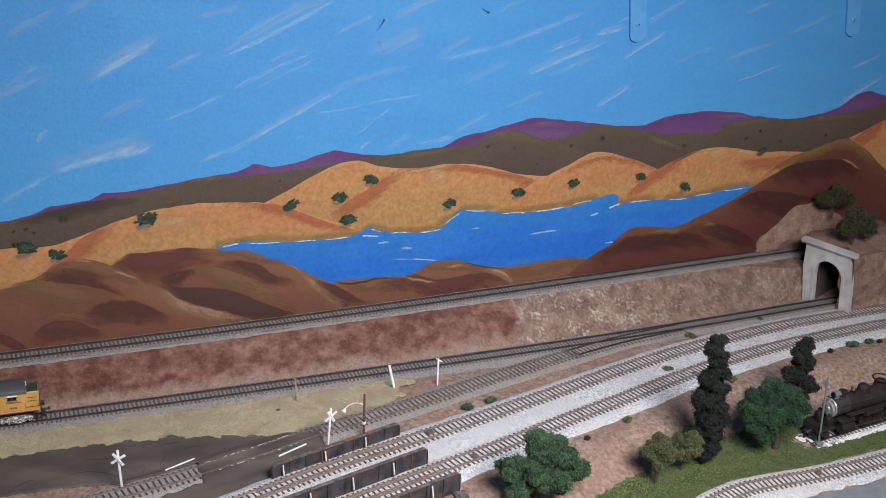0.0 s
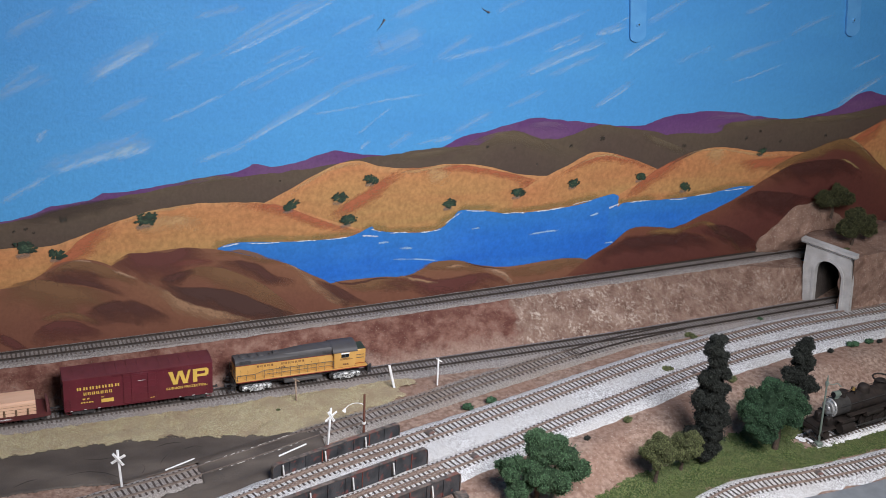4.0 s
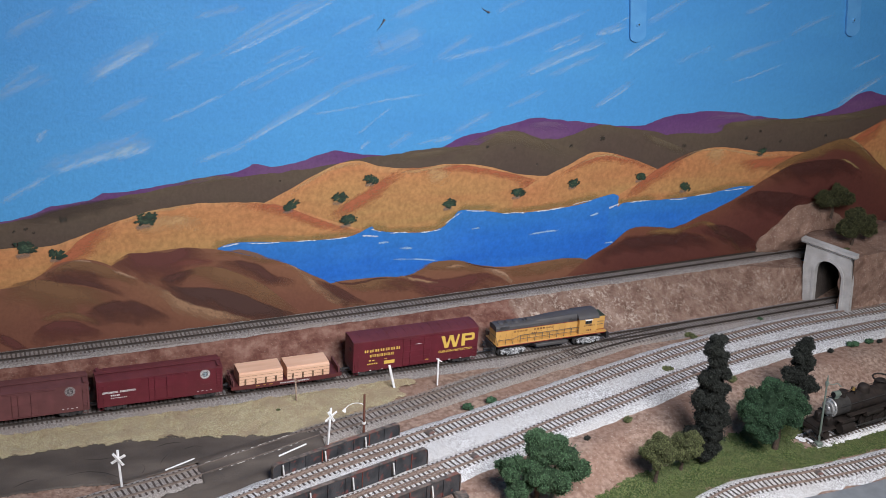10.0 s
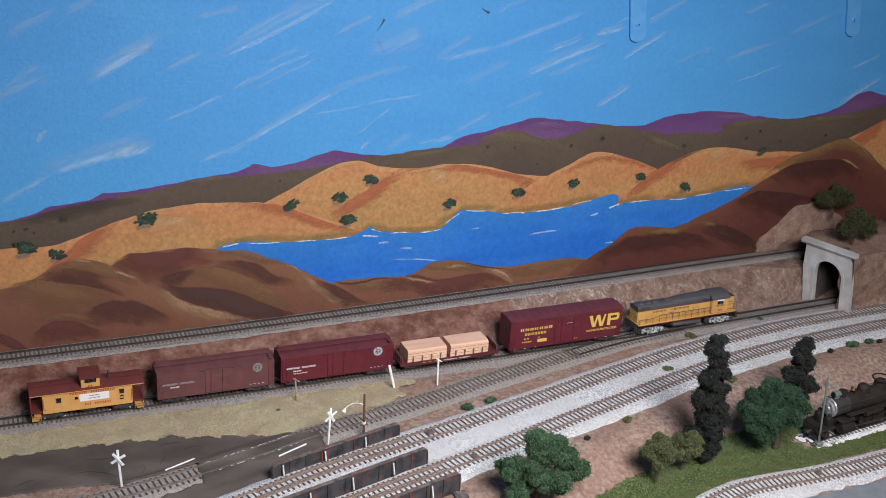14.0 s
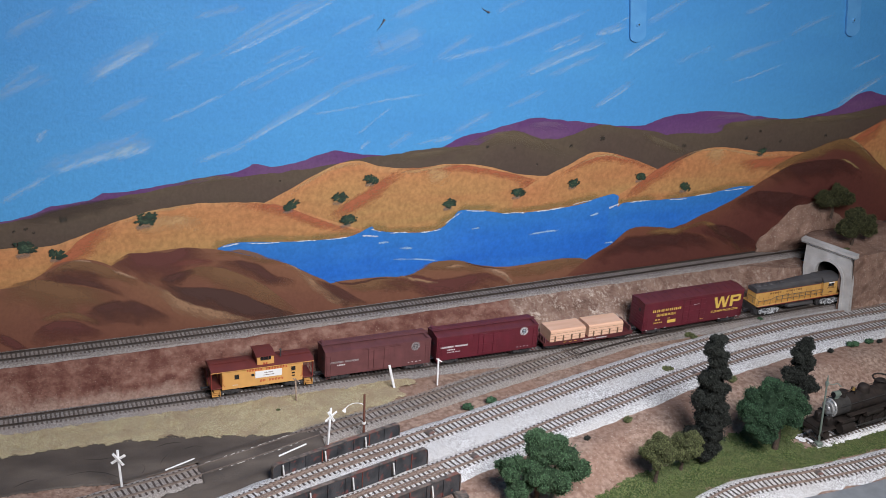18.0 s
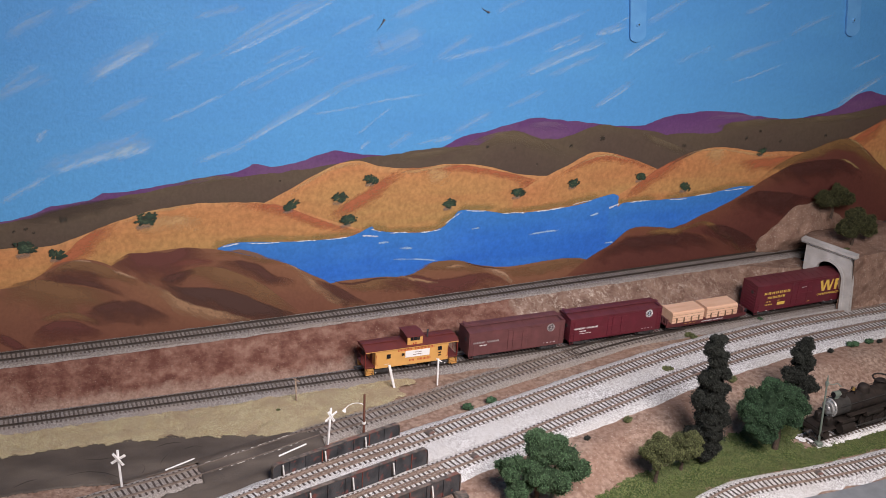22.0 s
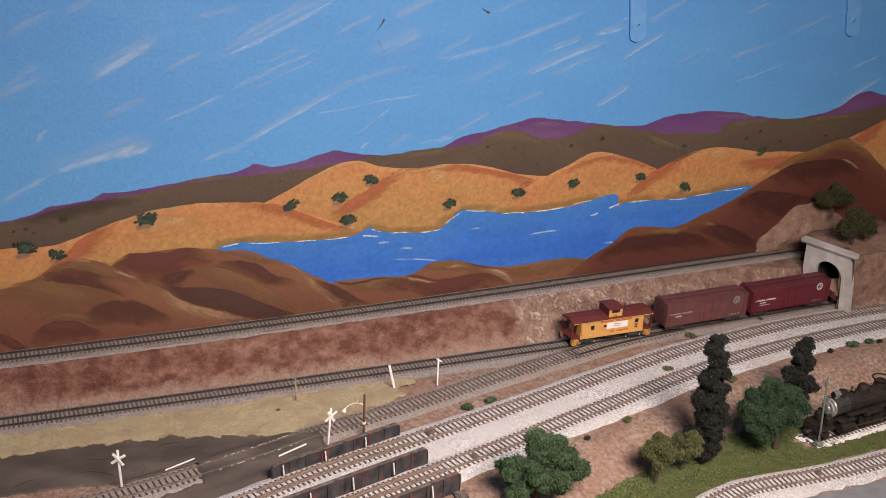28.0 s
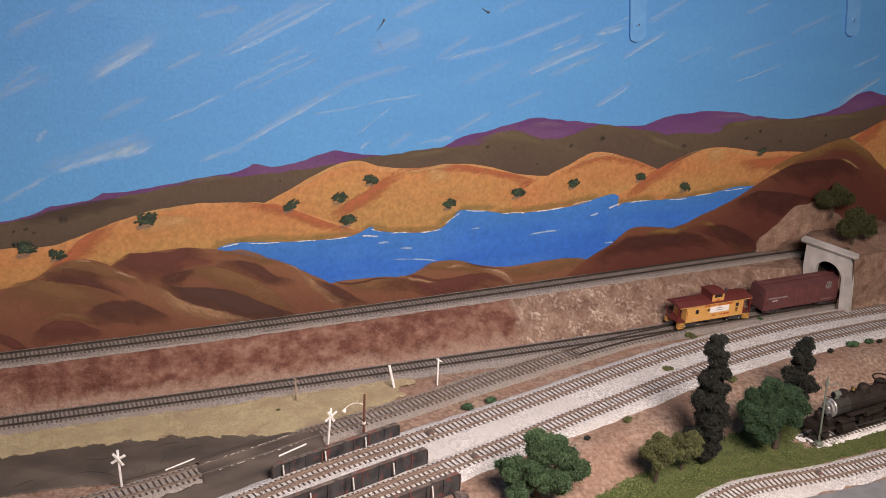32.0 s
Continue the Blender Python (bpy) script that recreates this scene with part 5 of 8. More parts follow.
def locomotive():
    o = thing("diesel_locomotive", "yellow and grey model diesel locomotive with silver trucks", "locomotive")
    part("walkway", Build().box((0, 0, 0.0160), (0.192, 0.0352, 0.0016), 0.0003), YELLOW, o, "yellow side walkway")
    part("sill", Build().box((0, 0, 0.0147), (0.188, 0.0356, 0.0010), 0.0002), RED_TRIM, o, "red side sill stripe")
    part("underframe", Build().box((0, 0, 0.0120), (0.185, 0.020, 0.003)), DARK_FRAME, o)
    part("hood", Build().box((-0.0245, 0, 0.0262), (0.141, 0.0212, 0.0192), 0.0004), YELLOW, o, "yellow long hood")
    top = Build()
    prof = [(-0.0108, 0.0358), (-0.0108, 0.0405), (-0.0092, 0.0422), (-0.006, 0.0432), (0.006, 0.0432), (0.0092, 0.0422), (0.0108, 0.0405), (0.0108, 0.0358)]
    top.prism(prof, "x", -0.0955, 0.046)
    part("hood_top", top, ROOF_GREY, o, "grey hood roof")
    part("stripe", Build().box((-0.0247, 0, 0.0356), (0.1416, 0.0218, 0.0007)), RED_TRIM, o)
    hump = Build()
    rings = []
    for x, w, h in ((-0.034, 0.0062, 0.0436), (-0.020, 0.0090, 0.0450), (0.002, 0.0106, 0.0462), (0.046, 0.0112, 0.0470)):
        rings.append([(x, -w, 0.0395), (x, -w, h - 0.004), (x, -w * 0.8, h - 0.001), (x, -w * 0.4, h), (x, w * 0.4, h), (x, w * 0.8, h - 0.001), (x, w, h - 0.004), (x, w, 0.0395)])
    hump.loft(rings)
    part("roof_hump", hump, ROOF_GREY, o, "grey raised roof fairing behind the cab")
    fans = Build()
    for x in (-0.083, -0.070, -0.057):
        fans.tube((x, 0, 0.0430), (x, 0, 0.0447), 0.0056, 0.0050, 16)
        fans.tube((x, 0, 0.0447), (x, 0, 0.0451), 0.0034, 0.0030, 12)
    part("roof_fan", fans, ROOF_GREY, o)
    part("exhaust_stack", Build().box((-0.036, 0, 0.0442), (0.008, 0.006, 0.003), 0.0004).tube((-0.044, -0.002, 0.043), (-0.044, -0.002, 0.0455), 0.0018), ROOF_GREY, o)
    # cab
    part("cab", Build().box((0.062, 0, 0.0280), (0.032, 0.0330, 0.0232), 0.0006), YELLOW, o, "yellow cab")
    cr = Build()
    rings = []
    for x in (0.044, 0.0805):
        rings.append([(x, -0.0172, 0.0392), (x, -0.0168, 0.0416), (x, -0.0135, 0.0448), (x, -0.007, 0.0470), (x, 0, 0.0477), (x, 0.007, 0.0470), (x, 0.0135, 0.0448), (x, 0.0168, 0.0416), (x, 0.0172, 0.0392)])
    cr.loft(rings)
    part("cab_roof", cr, ROOF_GREY, o, "grey rounded cab roof")
    part("stripe", Build().box((0.062, 0, 0.0166), (0.0324, 0.0334, 0.0009)), RED_TRIM, o)
    win = part("cab_window", Build().box((0.062, -0.0166, 0.0345), (0.0115, 0.0006, 0.0052), 0.0002), GLASS_DARK, o)
    part("sun_visor", Build().box((0.062, -0.0173, 0.0378), (0.0125, 0.0022, 0.0012), 0.0002), WHITE, win, "white sun visor")
    part("window_frame", Build().box((0.062, -0.0168, 0.0317), (0.0118, 0.0006, 0.0006)).box((0.062, -0.0168, 0.0345), (0.0006, 0.0006, 0.0052)), RAIL_GREY, win)
    bars(o, LETTER_BROWN, 0.055, 0.069, 0.0298, 0.0009, 8, -0.0166)
    bars(o, LETTER_BROWN, 0.054, 0.074, 0.0284, 0.0009, 11, -0.0166)
    bars(o, LETTER_BROWN, 0.059, 0.068, 0.0213, 0.0023, 3, -0.0166, "number", fill=0.6)
    # nose
    part("nose", Build().box((0.0865, 0, 0.0272), (0.018, 0.0215, 0.0212), 0.0012), YELLOW, o, "yellow short nose")
    part("nose_top", Build().box((0.0865, 0, 0.0382), (0.0172, 0.0205, 0.0010), 0.0003), GREEN_NOSE, o, "dark green nose top")
    part("stripe", Build().box((0.0865, 0, 0.0166), (0.0184, 0.0219, 0.0009)), RED_TRIM, o)
    part("headlight", Build().tube((0.0804, -0.003, 0.0440), (0.0812, -0.003, 0.0440), 0.0014).tube((0.0804, 0.003, 0.0440), (0.0812, 0.003, 0.0440), 0.0014), WHITE, o)
    nose_bars = Build()
    for z in (0.030, 0.0255):
        nose_bars.box((0.0865, -0.0110, z), (0.012, 0.0005, 0.0006))
    part("grab_iron", nose_bars, RAIL_GREY, o)
    for sgn in (-1, 1):
        part("pilot", Build().box((sgn * 0.0975, 0, 0.0105), (0.0014, 0.0335, 0.0115), 0.0003).box((sgn * 0.1005, -0.0135, 0.0065), (0.005, 0.006, 0.0008)).box((sgn * 0.1000, -0.0135, 0.0100), (0.005, 0.006, 0.0008))
             .box((sgn * 0.0995, -0.0135, 0.0132), (0.005, 0.006, 0.0008)).box((sgn * 0.1005, 0.0135, 0.0065), (0.005, 0.006, 0.0008)).box((sgn * 0.100, 0.0135, 0.0100), (0.005, 0.006, 0.0008)), DARK_FRAME, o, "dark end plate with steps")
        coupler(o, 0.0985 if sgn > 0 else -0.0847, sgn)
        post = Build()
        for y in (-0.0165, -0.006, 0.006, 0.0165):
            post.tube((sgn * 0.0968, y, 0.0165), (sgn * 0.0968, y, 0.0285), 0.0003, n=6)
        post.tube((sgn * 0.0968, -0.0165, 0.0285), (sgn * 0.0968, 0.0165, 0.0285), 0.0003, n=6)
        part("end_rail", post, RAIL_GREY, o)
    for s in (-1, 1):
        hr = Build()
        xs = [-0.094 + i * 0.0126 for i in range(12)]
        for i, x in enumerate(xs):
            hi = 0.0245 if i < 3 else 0.0285
            hr.box((x, s * 0.0168, (0.0165 + hi) / 2), (0.0007, 0.0006, hi - 0.0165))
        hr.box(((xs[0] + xs[2]) / 2, s * 0.0168, 0.0245), (xs[2] - xs[0], 0.0006, 0.0006))
        hr.tube((xs[2], s * 0.0168, 0.0245), (xs[3], s * 0.0168, 0.0285), 0.0003, n=6)
        hr.box(((xs[3] + xs[-1]) / 2, s * 0.0168, 0.0285), (xs[-1] - xs[3], 0.0006, 0.0006))
        hr.box(((xs[3] + xs[-1]) / 2, s * 0.0168, 0.0228), (xs[-1] - xs[3], 0.0005, 0.0005))
        part("handrail", hr, RAIL_GREY, o, "thin grey side handrail")
        doors = Build()
        for i in range(13):
            doors.box((-0.088 + i * 0.0102, s * 0.01065, 0.0235), (0.0002, 0.0003, 0.013))
        part("door_seam", doors, LETTER_BROWN, o)
        grille, front = Build(), Build()
        for i in range(7):
            grille.box((-0.0935 + 0.012, s * 0.0109, 0.0375 + i * 0.0007), (0.016, 0.0003, 0.0003))
            front.box((0.0365, s * 0.0109, 0.0375 + i * 0.0007), (0.013, 0.0003, 0.0003))
        part("grille", grille, DARK_FRAME, o)
        part("grille", front, DARK_FRAME, o)
    bars(o, LETTER_BROWN, -0.066, 0.004, 0.0318, 0.0029, 14, -0.0106, gaps=(5, 6), fill=0.6, label="dark lettering blocks", split=True)
    bars(o, LETTER_BROWN, -0.034, -0.024, 0.0265, 0.0016, 3, -0.0106, "number", fill=0.6)
    tank = Build().tube((-0.028, 0, 0.0075), (0.030, 0, 0.0075), 0.0062, n=14)
    tank.box((0.001, -0.0145, 0.0088), (0.056, 0.004, 0.005), 0.001).box((0.001, 0.0145, 0.0088), (0.056, 0.004, 0.005), 0.001).box((0.001, 0, 0.0082), (0.056, 0.024, 0.006), 0.0012)
    part("fuel_tank", tank, ROOF_GREY, o, "dark grey fuel tank")
    for c in o.children:
        if not c.name.startswith("coupler"):
            c.matrix_basis = Matrix.Translation((0.0069, 0, 0.0024 if c.name.startswith(("pilot", "fuel_tank")) else 0.0040)) @ Matrix.Diagonal((0.93, 1, 1, 1))
        elif c.name != "coupler":
            c.matrix_basis = Matrix.Identity(4)
    part("bolster_beam", Build().box((0.0069, 0, 0.0135), (0.158, 0.016, 0.006)), DARK_FRAME, o)
    for x in (-0.0545, 0.068):
        truck(o, x, SILVER, 0.0315, 0.0058, True)
    return o


def boxcar(name, label, L, eave, body, roof, kind):
    o = thing(name, label, "boxcar", "freight cars of the train")
    W, sill = 0.0345, 0.0100
    part("body", Build().box((0, 0, (sill + eave) / 2), (L, W, eave - sill), 0.0003), body, o)
    r = Build()
    r.prism([(-W / 2 - 0.0004, eave - 0.0006), (-W / 2 - 0.0004, eave + 0.0004), (0, eave + 0.0024), (W / 2 + 0.0004, eave + 0.0004), (W / 2 + 0.0004, eave - 0.0006)], "x", -L / 2 - 0.0006, L / 2 + 0.0006)
    roof_ob = part("roof", r, roof, o)
    ribs = Build()
    n = 14 if kind == "high" else 12
    for i in range(n + 1):
        x = -L / 2 + L * i / n
        for s in (-1, 1):
            ribs.loft([[(x - 0.0005, s * 0.0172, eave + 0.0004), (x - 0.0005, 0, eave + 0.0024), (x - 0.0005, 0, eave + 0.0028), (x - 0.0005, s * 0.0172, eave + 0.0007)],
                       [(x + 0.0005, s * 0.0172, eave + 0.0004), (x + 0.0005, 0, eave + 0.0024), (x + 0.0005, 0, eave + 0.0028), (x + 0.0005, s * 0.0172, eave + 0.0007)]])
    part("roof_rib", ribs, roof, roof_ob)
    if kind != "high":
        rw = Build()
        for y in (-0.0022, 0, 0.0022):
            rw.box((0, y, eave + 0.0040), (L + 0.002, 0.0017, 0.0006))
        for sx in (-1, 1):
            rw.box((sx * (L / 2 - 0.004), -0.0095 * sx, eave + 0.0032), (0.004, 0.013, 0.0006))
        part("running_board", rw, roof, roof_ob)
    for s in (-1, 1):
        seams = Build()
        step = 0.0075
        k = int(L / step)
        for i in range(k + 1):
            x = -L / 2 + L * i / k
            if abs(x + (0.0 if kind == "high" else 0.002)) > 0.021:
                seams.box((x, s * (W / 2), (sill + eave) / 2), (0.0004, 0.00018, eave - sill - 0.002))
        tagged(part("side_seam", seams, body, o), kind="stuff")
        d = Build()
        y = s * (W / 2 + 0.0004)
        dw = 0.040 if kind == "high" else 0.030
        d.box((0.0, y, (sill + eave) / 2), (dw, 0.0010, eave - sill - 0.004), 0.0003)
        for i in range(5 if kind == "high" else 3):
            zz = sill + 0.005 + i * (eave - sill - 0.010) / (4 if kind == "high" else 2)
            d.box((0.0, y + s * 0.0006, zz), (dw * 0.94, 0.0006, 0.0008))
        door = part("door", d, body, o)
        part("door_bar", Build().tube((-dw * 0.25, y + s * 0.0012, sill + 0.002), (-dw * 0.25, y + s * 0.0012, eave - 0.003), 0.0004, n=6).tube((dw * 0.25, y + s * 0.0012, sill + 0.002), (dw * 0.25, y + s * 0.0012, eave - 0.003), 0.0004, n=6), body, door)
        for zz in (sill + 0.0012, eave - 0.0014):
            part("door_track", Build().box((0.006, s * (W / 2 + 0.0007), zz), (dw * 2.0, 0.0012, 0.0009)), body, o)
        for e in (-1, 1):
            lad = Build()
            x0 = e * (L / 2 - 0.0045)
            for i in range(7 if kind != "high" else 4):
                lad.box((x0, s * (W / 2 + 0.0008), sill + 0.003 + i * 0.0046), (0.0052, 0.0004, 0.0004))
            for dx in (-0.0026, 0.0026):
                lad.box((x0 + dx, s * (W / 2 + 0.0006), sill + 0.016 if kind != "high" else sill + 0.009), (0.0004, 0.0006, 0.029 if kind != "high" else 0.016))
            lad.box((e * (L / 2 - 0.0045), s * (W / 2 - 0.001), sill - 0.0036), (0.006, 0.0006, 0.0006)).box((e * (L / 2 - 0.0018), s * (W / 2 - 0.001), sill - 0.0018), (0.0005, 0.0005, 0.004)).box((e * (L / 2 - 0.0072), s * (W / 2 - 0.001), sill - 0.0018), (0.0005, 0.0005, 0.004))
            part("ladder", lad, body, o)
    for e in (-1, 1):
        corr = Build()
        for i in range(9):
            corr.box((e * (L / 2 + 0.0002), 0, sill + 0.004 + i * (eave - sill - 0.007) / 8), (0.0009, W * 0.86, 0.0020), 0.0004)
        part("end_panel", corr, body, o)
        part("brake_wheel" if e < 0 else "end_rung", Build().tube((e * (L / 2 + 0.0012), -0.008, eave - 0.012), (e * (L / 2 + 0.0018), -0.008, eave - 0.012), 0.0028, n=14), DARK_FRAME, o)
        coupler(o, e * L / 2, e)
        truck(o, e * (L / 2 - 0.022), DARK_FRAME, 0.0195, 0.0050)
    part("underframe", Build().box((0, 0, 0.0086), (L * 0.96, 0.008, 0.0026)).box((0.012, -0.008, 0.0075), (0.012, 0.006, 0.004), 0.001).tube((-0.02, 0.008, 0.0075), (-0.002, 0.008, 0.0075), 0.002), DARK_FRAME, o)
    return o, -W / 2


def high_car():
    o, y = boxcar("high_boxcar", "tall maroon boxcar with large yellow lettering", 0.182, 0.0545, MAROON, MAROON_ROOF, "high")
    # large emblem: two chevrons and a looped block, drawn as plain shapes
    b = Build()
    x0, z1, h, t = 0.0355, 0.0480, 0.0185, 0.0052
    for k in range(2):
        xa = x0 + k * 0.0125
        b.prism([(xa, z1), (xa + t, z1), (xa + 0.0088, z1 - h * 0.72), (xa + 0.0125, z1), (xa + 0.0125 + t * 0.55, z1), (xa + 0.0112, z1 - h), (xa + 0.0060, z1 - h)], "y", y - 0.00028 - k * 0.00006, y)
    b.box((0.0690, y - 0.0001, z1 - h / 2), (0.0052, 0.0004, h))
    b.box((0.0765, y - 0.00013, z1 - 0.0018), (0.0150, 0.00045, 0.0036)).box((0.0765, y - 0.00013, z1 - 0.0095), (0.0150, 0.00045, 0.0034)).box((0.0838, y - 0.00011, z1 - 0.0056), (0.0042, 0.0004, 0.0088), 0.0001)
    part("emblem", b, LETTER_YELLOW, o, "large yellow angular emblem", smooth=False)
    words(o, LETTER_YELLOW, "CUSHION PROTECTION", 0.0585, 0.0228, 0.0047, y - 0.0001, stretch=1.02)
    bars(o, LETTER_YELLOW, -0.0765, -0.0235, 0.0400, 0.0040, 7, y, fill=0.66, label="yellow lettering blocks", split=True)
    bars(o, LETTER_YELLOW, -0.0685, -0.0330, 0.0325, 0.0040, 7, y, fill=0.66, label="yellow lettering blocks", split=True)
    bars(o, LETTER_YELLOW, -0.0700, -0.0600, 0.0255, 0.0018, 2, y, "number", fill=0.6)
    bars(o, LETTER_YELLOW, -0.0720, -0.0560, 0.0205, 0.0018, 5, y, "number", fill=0.6)
    bars(o, LETTER_YELLOW, -0.0470, -0.0320, 0.0203, 0.0050, 1, y, "stencil_panel", fill=1.0, label="yellow stencilled panel")
    bars(o, LETTER_YELLOW, -0.0470, -0.0430, 0.0257, 0.0016, 2, y, "number", fill=0.6)
    bars(o, OXIDE, -0.0720, -0.0560, 0.0145, 0.0013, 6, y, "small_print")
    bars(o, LETTER_WHITE, -0.0020, 0.0070, 0.0425, 0.0006, 1, y - 0.0014, "chalk_mark", fill=1.0)
    bars(o, LETTER_YELLOW, 0.012, 0.018, 0.0165, 0.0010, 2, y - 0.0014, "small_print")
    b = Build()
    for i in range(11):
        b.box((-0.083 + i * 0.0166, y - 0.0002, 0.0108), (0.0026, 0.0004, 0.0007))
    part("sill_mark", b, LETTER_WHITE, o)
    return o


EMBLEM_CORE = plain("emblem_blue_grey", (0.30, 0.40, 0.46), 0.5)
EMBLEM_DULL = plain("dusty_emblem_grey", (0.30, 0.27, 0.27), 0.6)


def emblem_disc(o, x, z, y, dull):
    em = part("emblem", Build().tube((x, y, z), (x, y - 0.0002, z), 0.0062, n=28), EMBLEM_DULL if dull else LETTER_WHITE, o, "round white and black emblem")
    ring = Build()
    for k in range(15):
        a = 2 * math.pi * k / 15
        ring.box((0, 0, 0), (0.0009, 0.0002, 0.0013), m=Matrix.Translation((x + 0.0051 * math.cos(a), y - 0.00025, z + 0.0051 * math.sin(a))) @ Matrix.Rotation(math.pi / 2 - a, 4, "Y"))
    part("emblem_print", ring, DARK_FRAME, em)
    part("emblem_core", Build().tube((x, y - 0.0002, z), (x, y - 0.00034, z), 0.0038, n=24), DARK_FRAME, em)
    part("emblem_lines", Build().box((x, y - 0.0004, z + 0.0012), (0.0056, 0.0002, 0.0007)).box((x, y - 0.0004, z - 0.0012), (0.0056, 0.0002, 0.0007)).box((x, y - 0.0004, z), (0.0010, 0.0002, 0.0062)), EMBLEM_DULL if dull else EMBLEM_CORE, em)


def freight_car(name, label, L, body, roof, dull):
    o, y = boxcar(name, label, L, 0.0458, body, roof, "low")
    bars(o, EMBLEM_DULL if dull else LETTER_WHITE, -L / 2 + 0.006, -L / 2 + 0.0465, 0.0298, 0.0026, 17, y, gaps=(8,), fill=0.85, label="white lettering blocks", split=True)
    bars(o, LETTER_WHITE, -L / 2 + 0.016, -L / 2 + 0.0275, 0.0252, 0.0018, 5, y, "number", fill=0.7)
    bars(o, LETTER_WHITE if not dull else roof, -L / 2 + 0.016, -L / 2 + 0.036, 0.0215, 0.0011, 9, y, "small_print", fill=0.6)
    emblem_disc(o, L / 2 - 0.022, 0.0385, y, dull)
    bars(o, roof, L / 2 - 0.026, L / 2 - 0.014, 0.0235, 0.0012, 5, y, "small_print", fill=0.7)
    bars(o, roof, L / 2 - 0.026, L / 2 - 0.020, 0.0205, 0.0012, 2, y, "small_print", fill=0.7)
    bars(o, LETTER_WHITE, L / 2 - 0.034, L / 2 - 0.012, 0.0150, 0.0007, 4, y, "small_print", fill=0.4)
    return o


def flat_car():
    L = 0.149
    o = thing("flat_car", "maroon flat car with bulkheads, loaded with two lumber stacks", "flat car", "freight cars of the train")
    part("deck", Build().box((0, 0, 0.0125), (L, 0.0345, 0.0024), 0.0003), OXIDE, o, "dusty deck")
    for s in (-1, 1):
        part("side_sill", Build().prism([(-L / 2, 0.0098), (-L / 2 + 0.03, 0.0082), (L / 2 - 0.03, 0.0082), (L / 2, 0.0098), (L / 2, 0.0142), (-L / 2, 0.0142)], "y", s * 0.0168, s * 0.0180), OXIDE, o)
    bars(o, LETTER_WHITE, -0.010, 0.030, 0.0112, 0.0018, 16, -0.0180, gaps=(8,), fill=0.8, label="white lettering blocks", split=True)
    bars(o, LETTER_YELLOW, -0.044, -0.018, 0.0118, 0.0006, 3, -0.0180, "small_print", fill=0.5)
    for e in (-1, 1):
        b = Build().box((e * (L / 2 - 0.0035), 0, 0.0175), (0.0022, 0.033, 0.0085), 0.0004)
        for y in (-0.012, -0.004, 0.004, 0.012):
            b.box((e * (L / 2 - 0.002), y, 0.0175), (0.0014, 0.0014, 0.0085))
        part("bulkhead", b, DUSTY_OXIDE, o)
        coupler(o, e * L / 2, e)
        truck(o, e * (L / 2 - 0.02), DARK_FRAME, 0.0195, 0.0050)
    for xc in (-0.0345, 0.0290):
        stack = part("lumber_load", Build().prism([(-0.0160, 0.0138), (-0.0160, 0.0292), (-0.0135, 0.0305), (-0.0135, 0.0312), (0.0135, 0.0312), (0.0160, 0.0292), (0.0160, 0.0138)], "x", xc - 0.0288, xc + 0.0288), LUMBER, o, "pale tan sawn lumber stack")
        lines = Build()
        for z in (0.0180, 0.0222, 0.0262):
            lines.box((xc, -0.01605, z), (0.0574, 0.0002, 0.0003))
        part("board_gap", lines, STAKE, stack)
        for i in range(4):
            for s in (-1, 1):
                part("stake", Build().box((xc - 0.021 + i * 0.0135, s * 0.0168, 0.0178), (0.0020, 0.0014, 0.0088), 0.0002), STAKE, o)
    return o


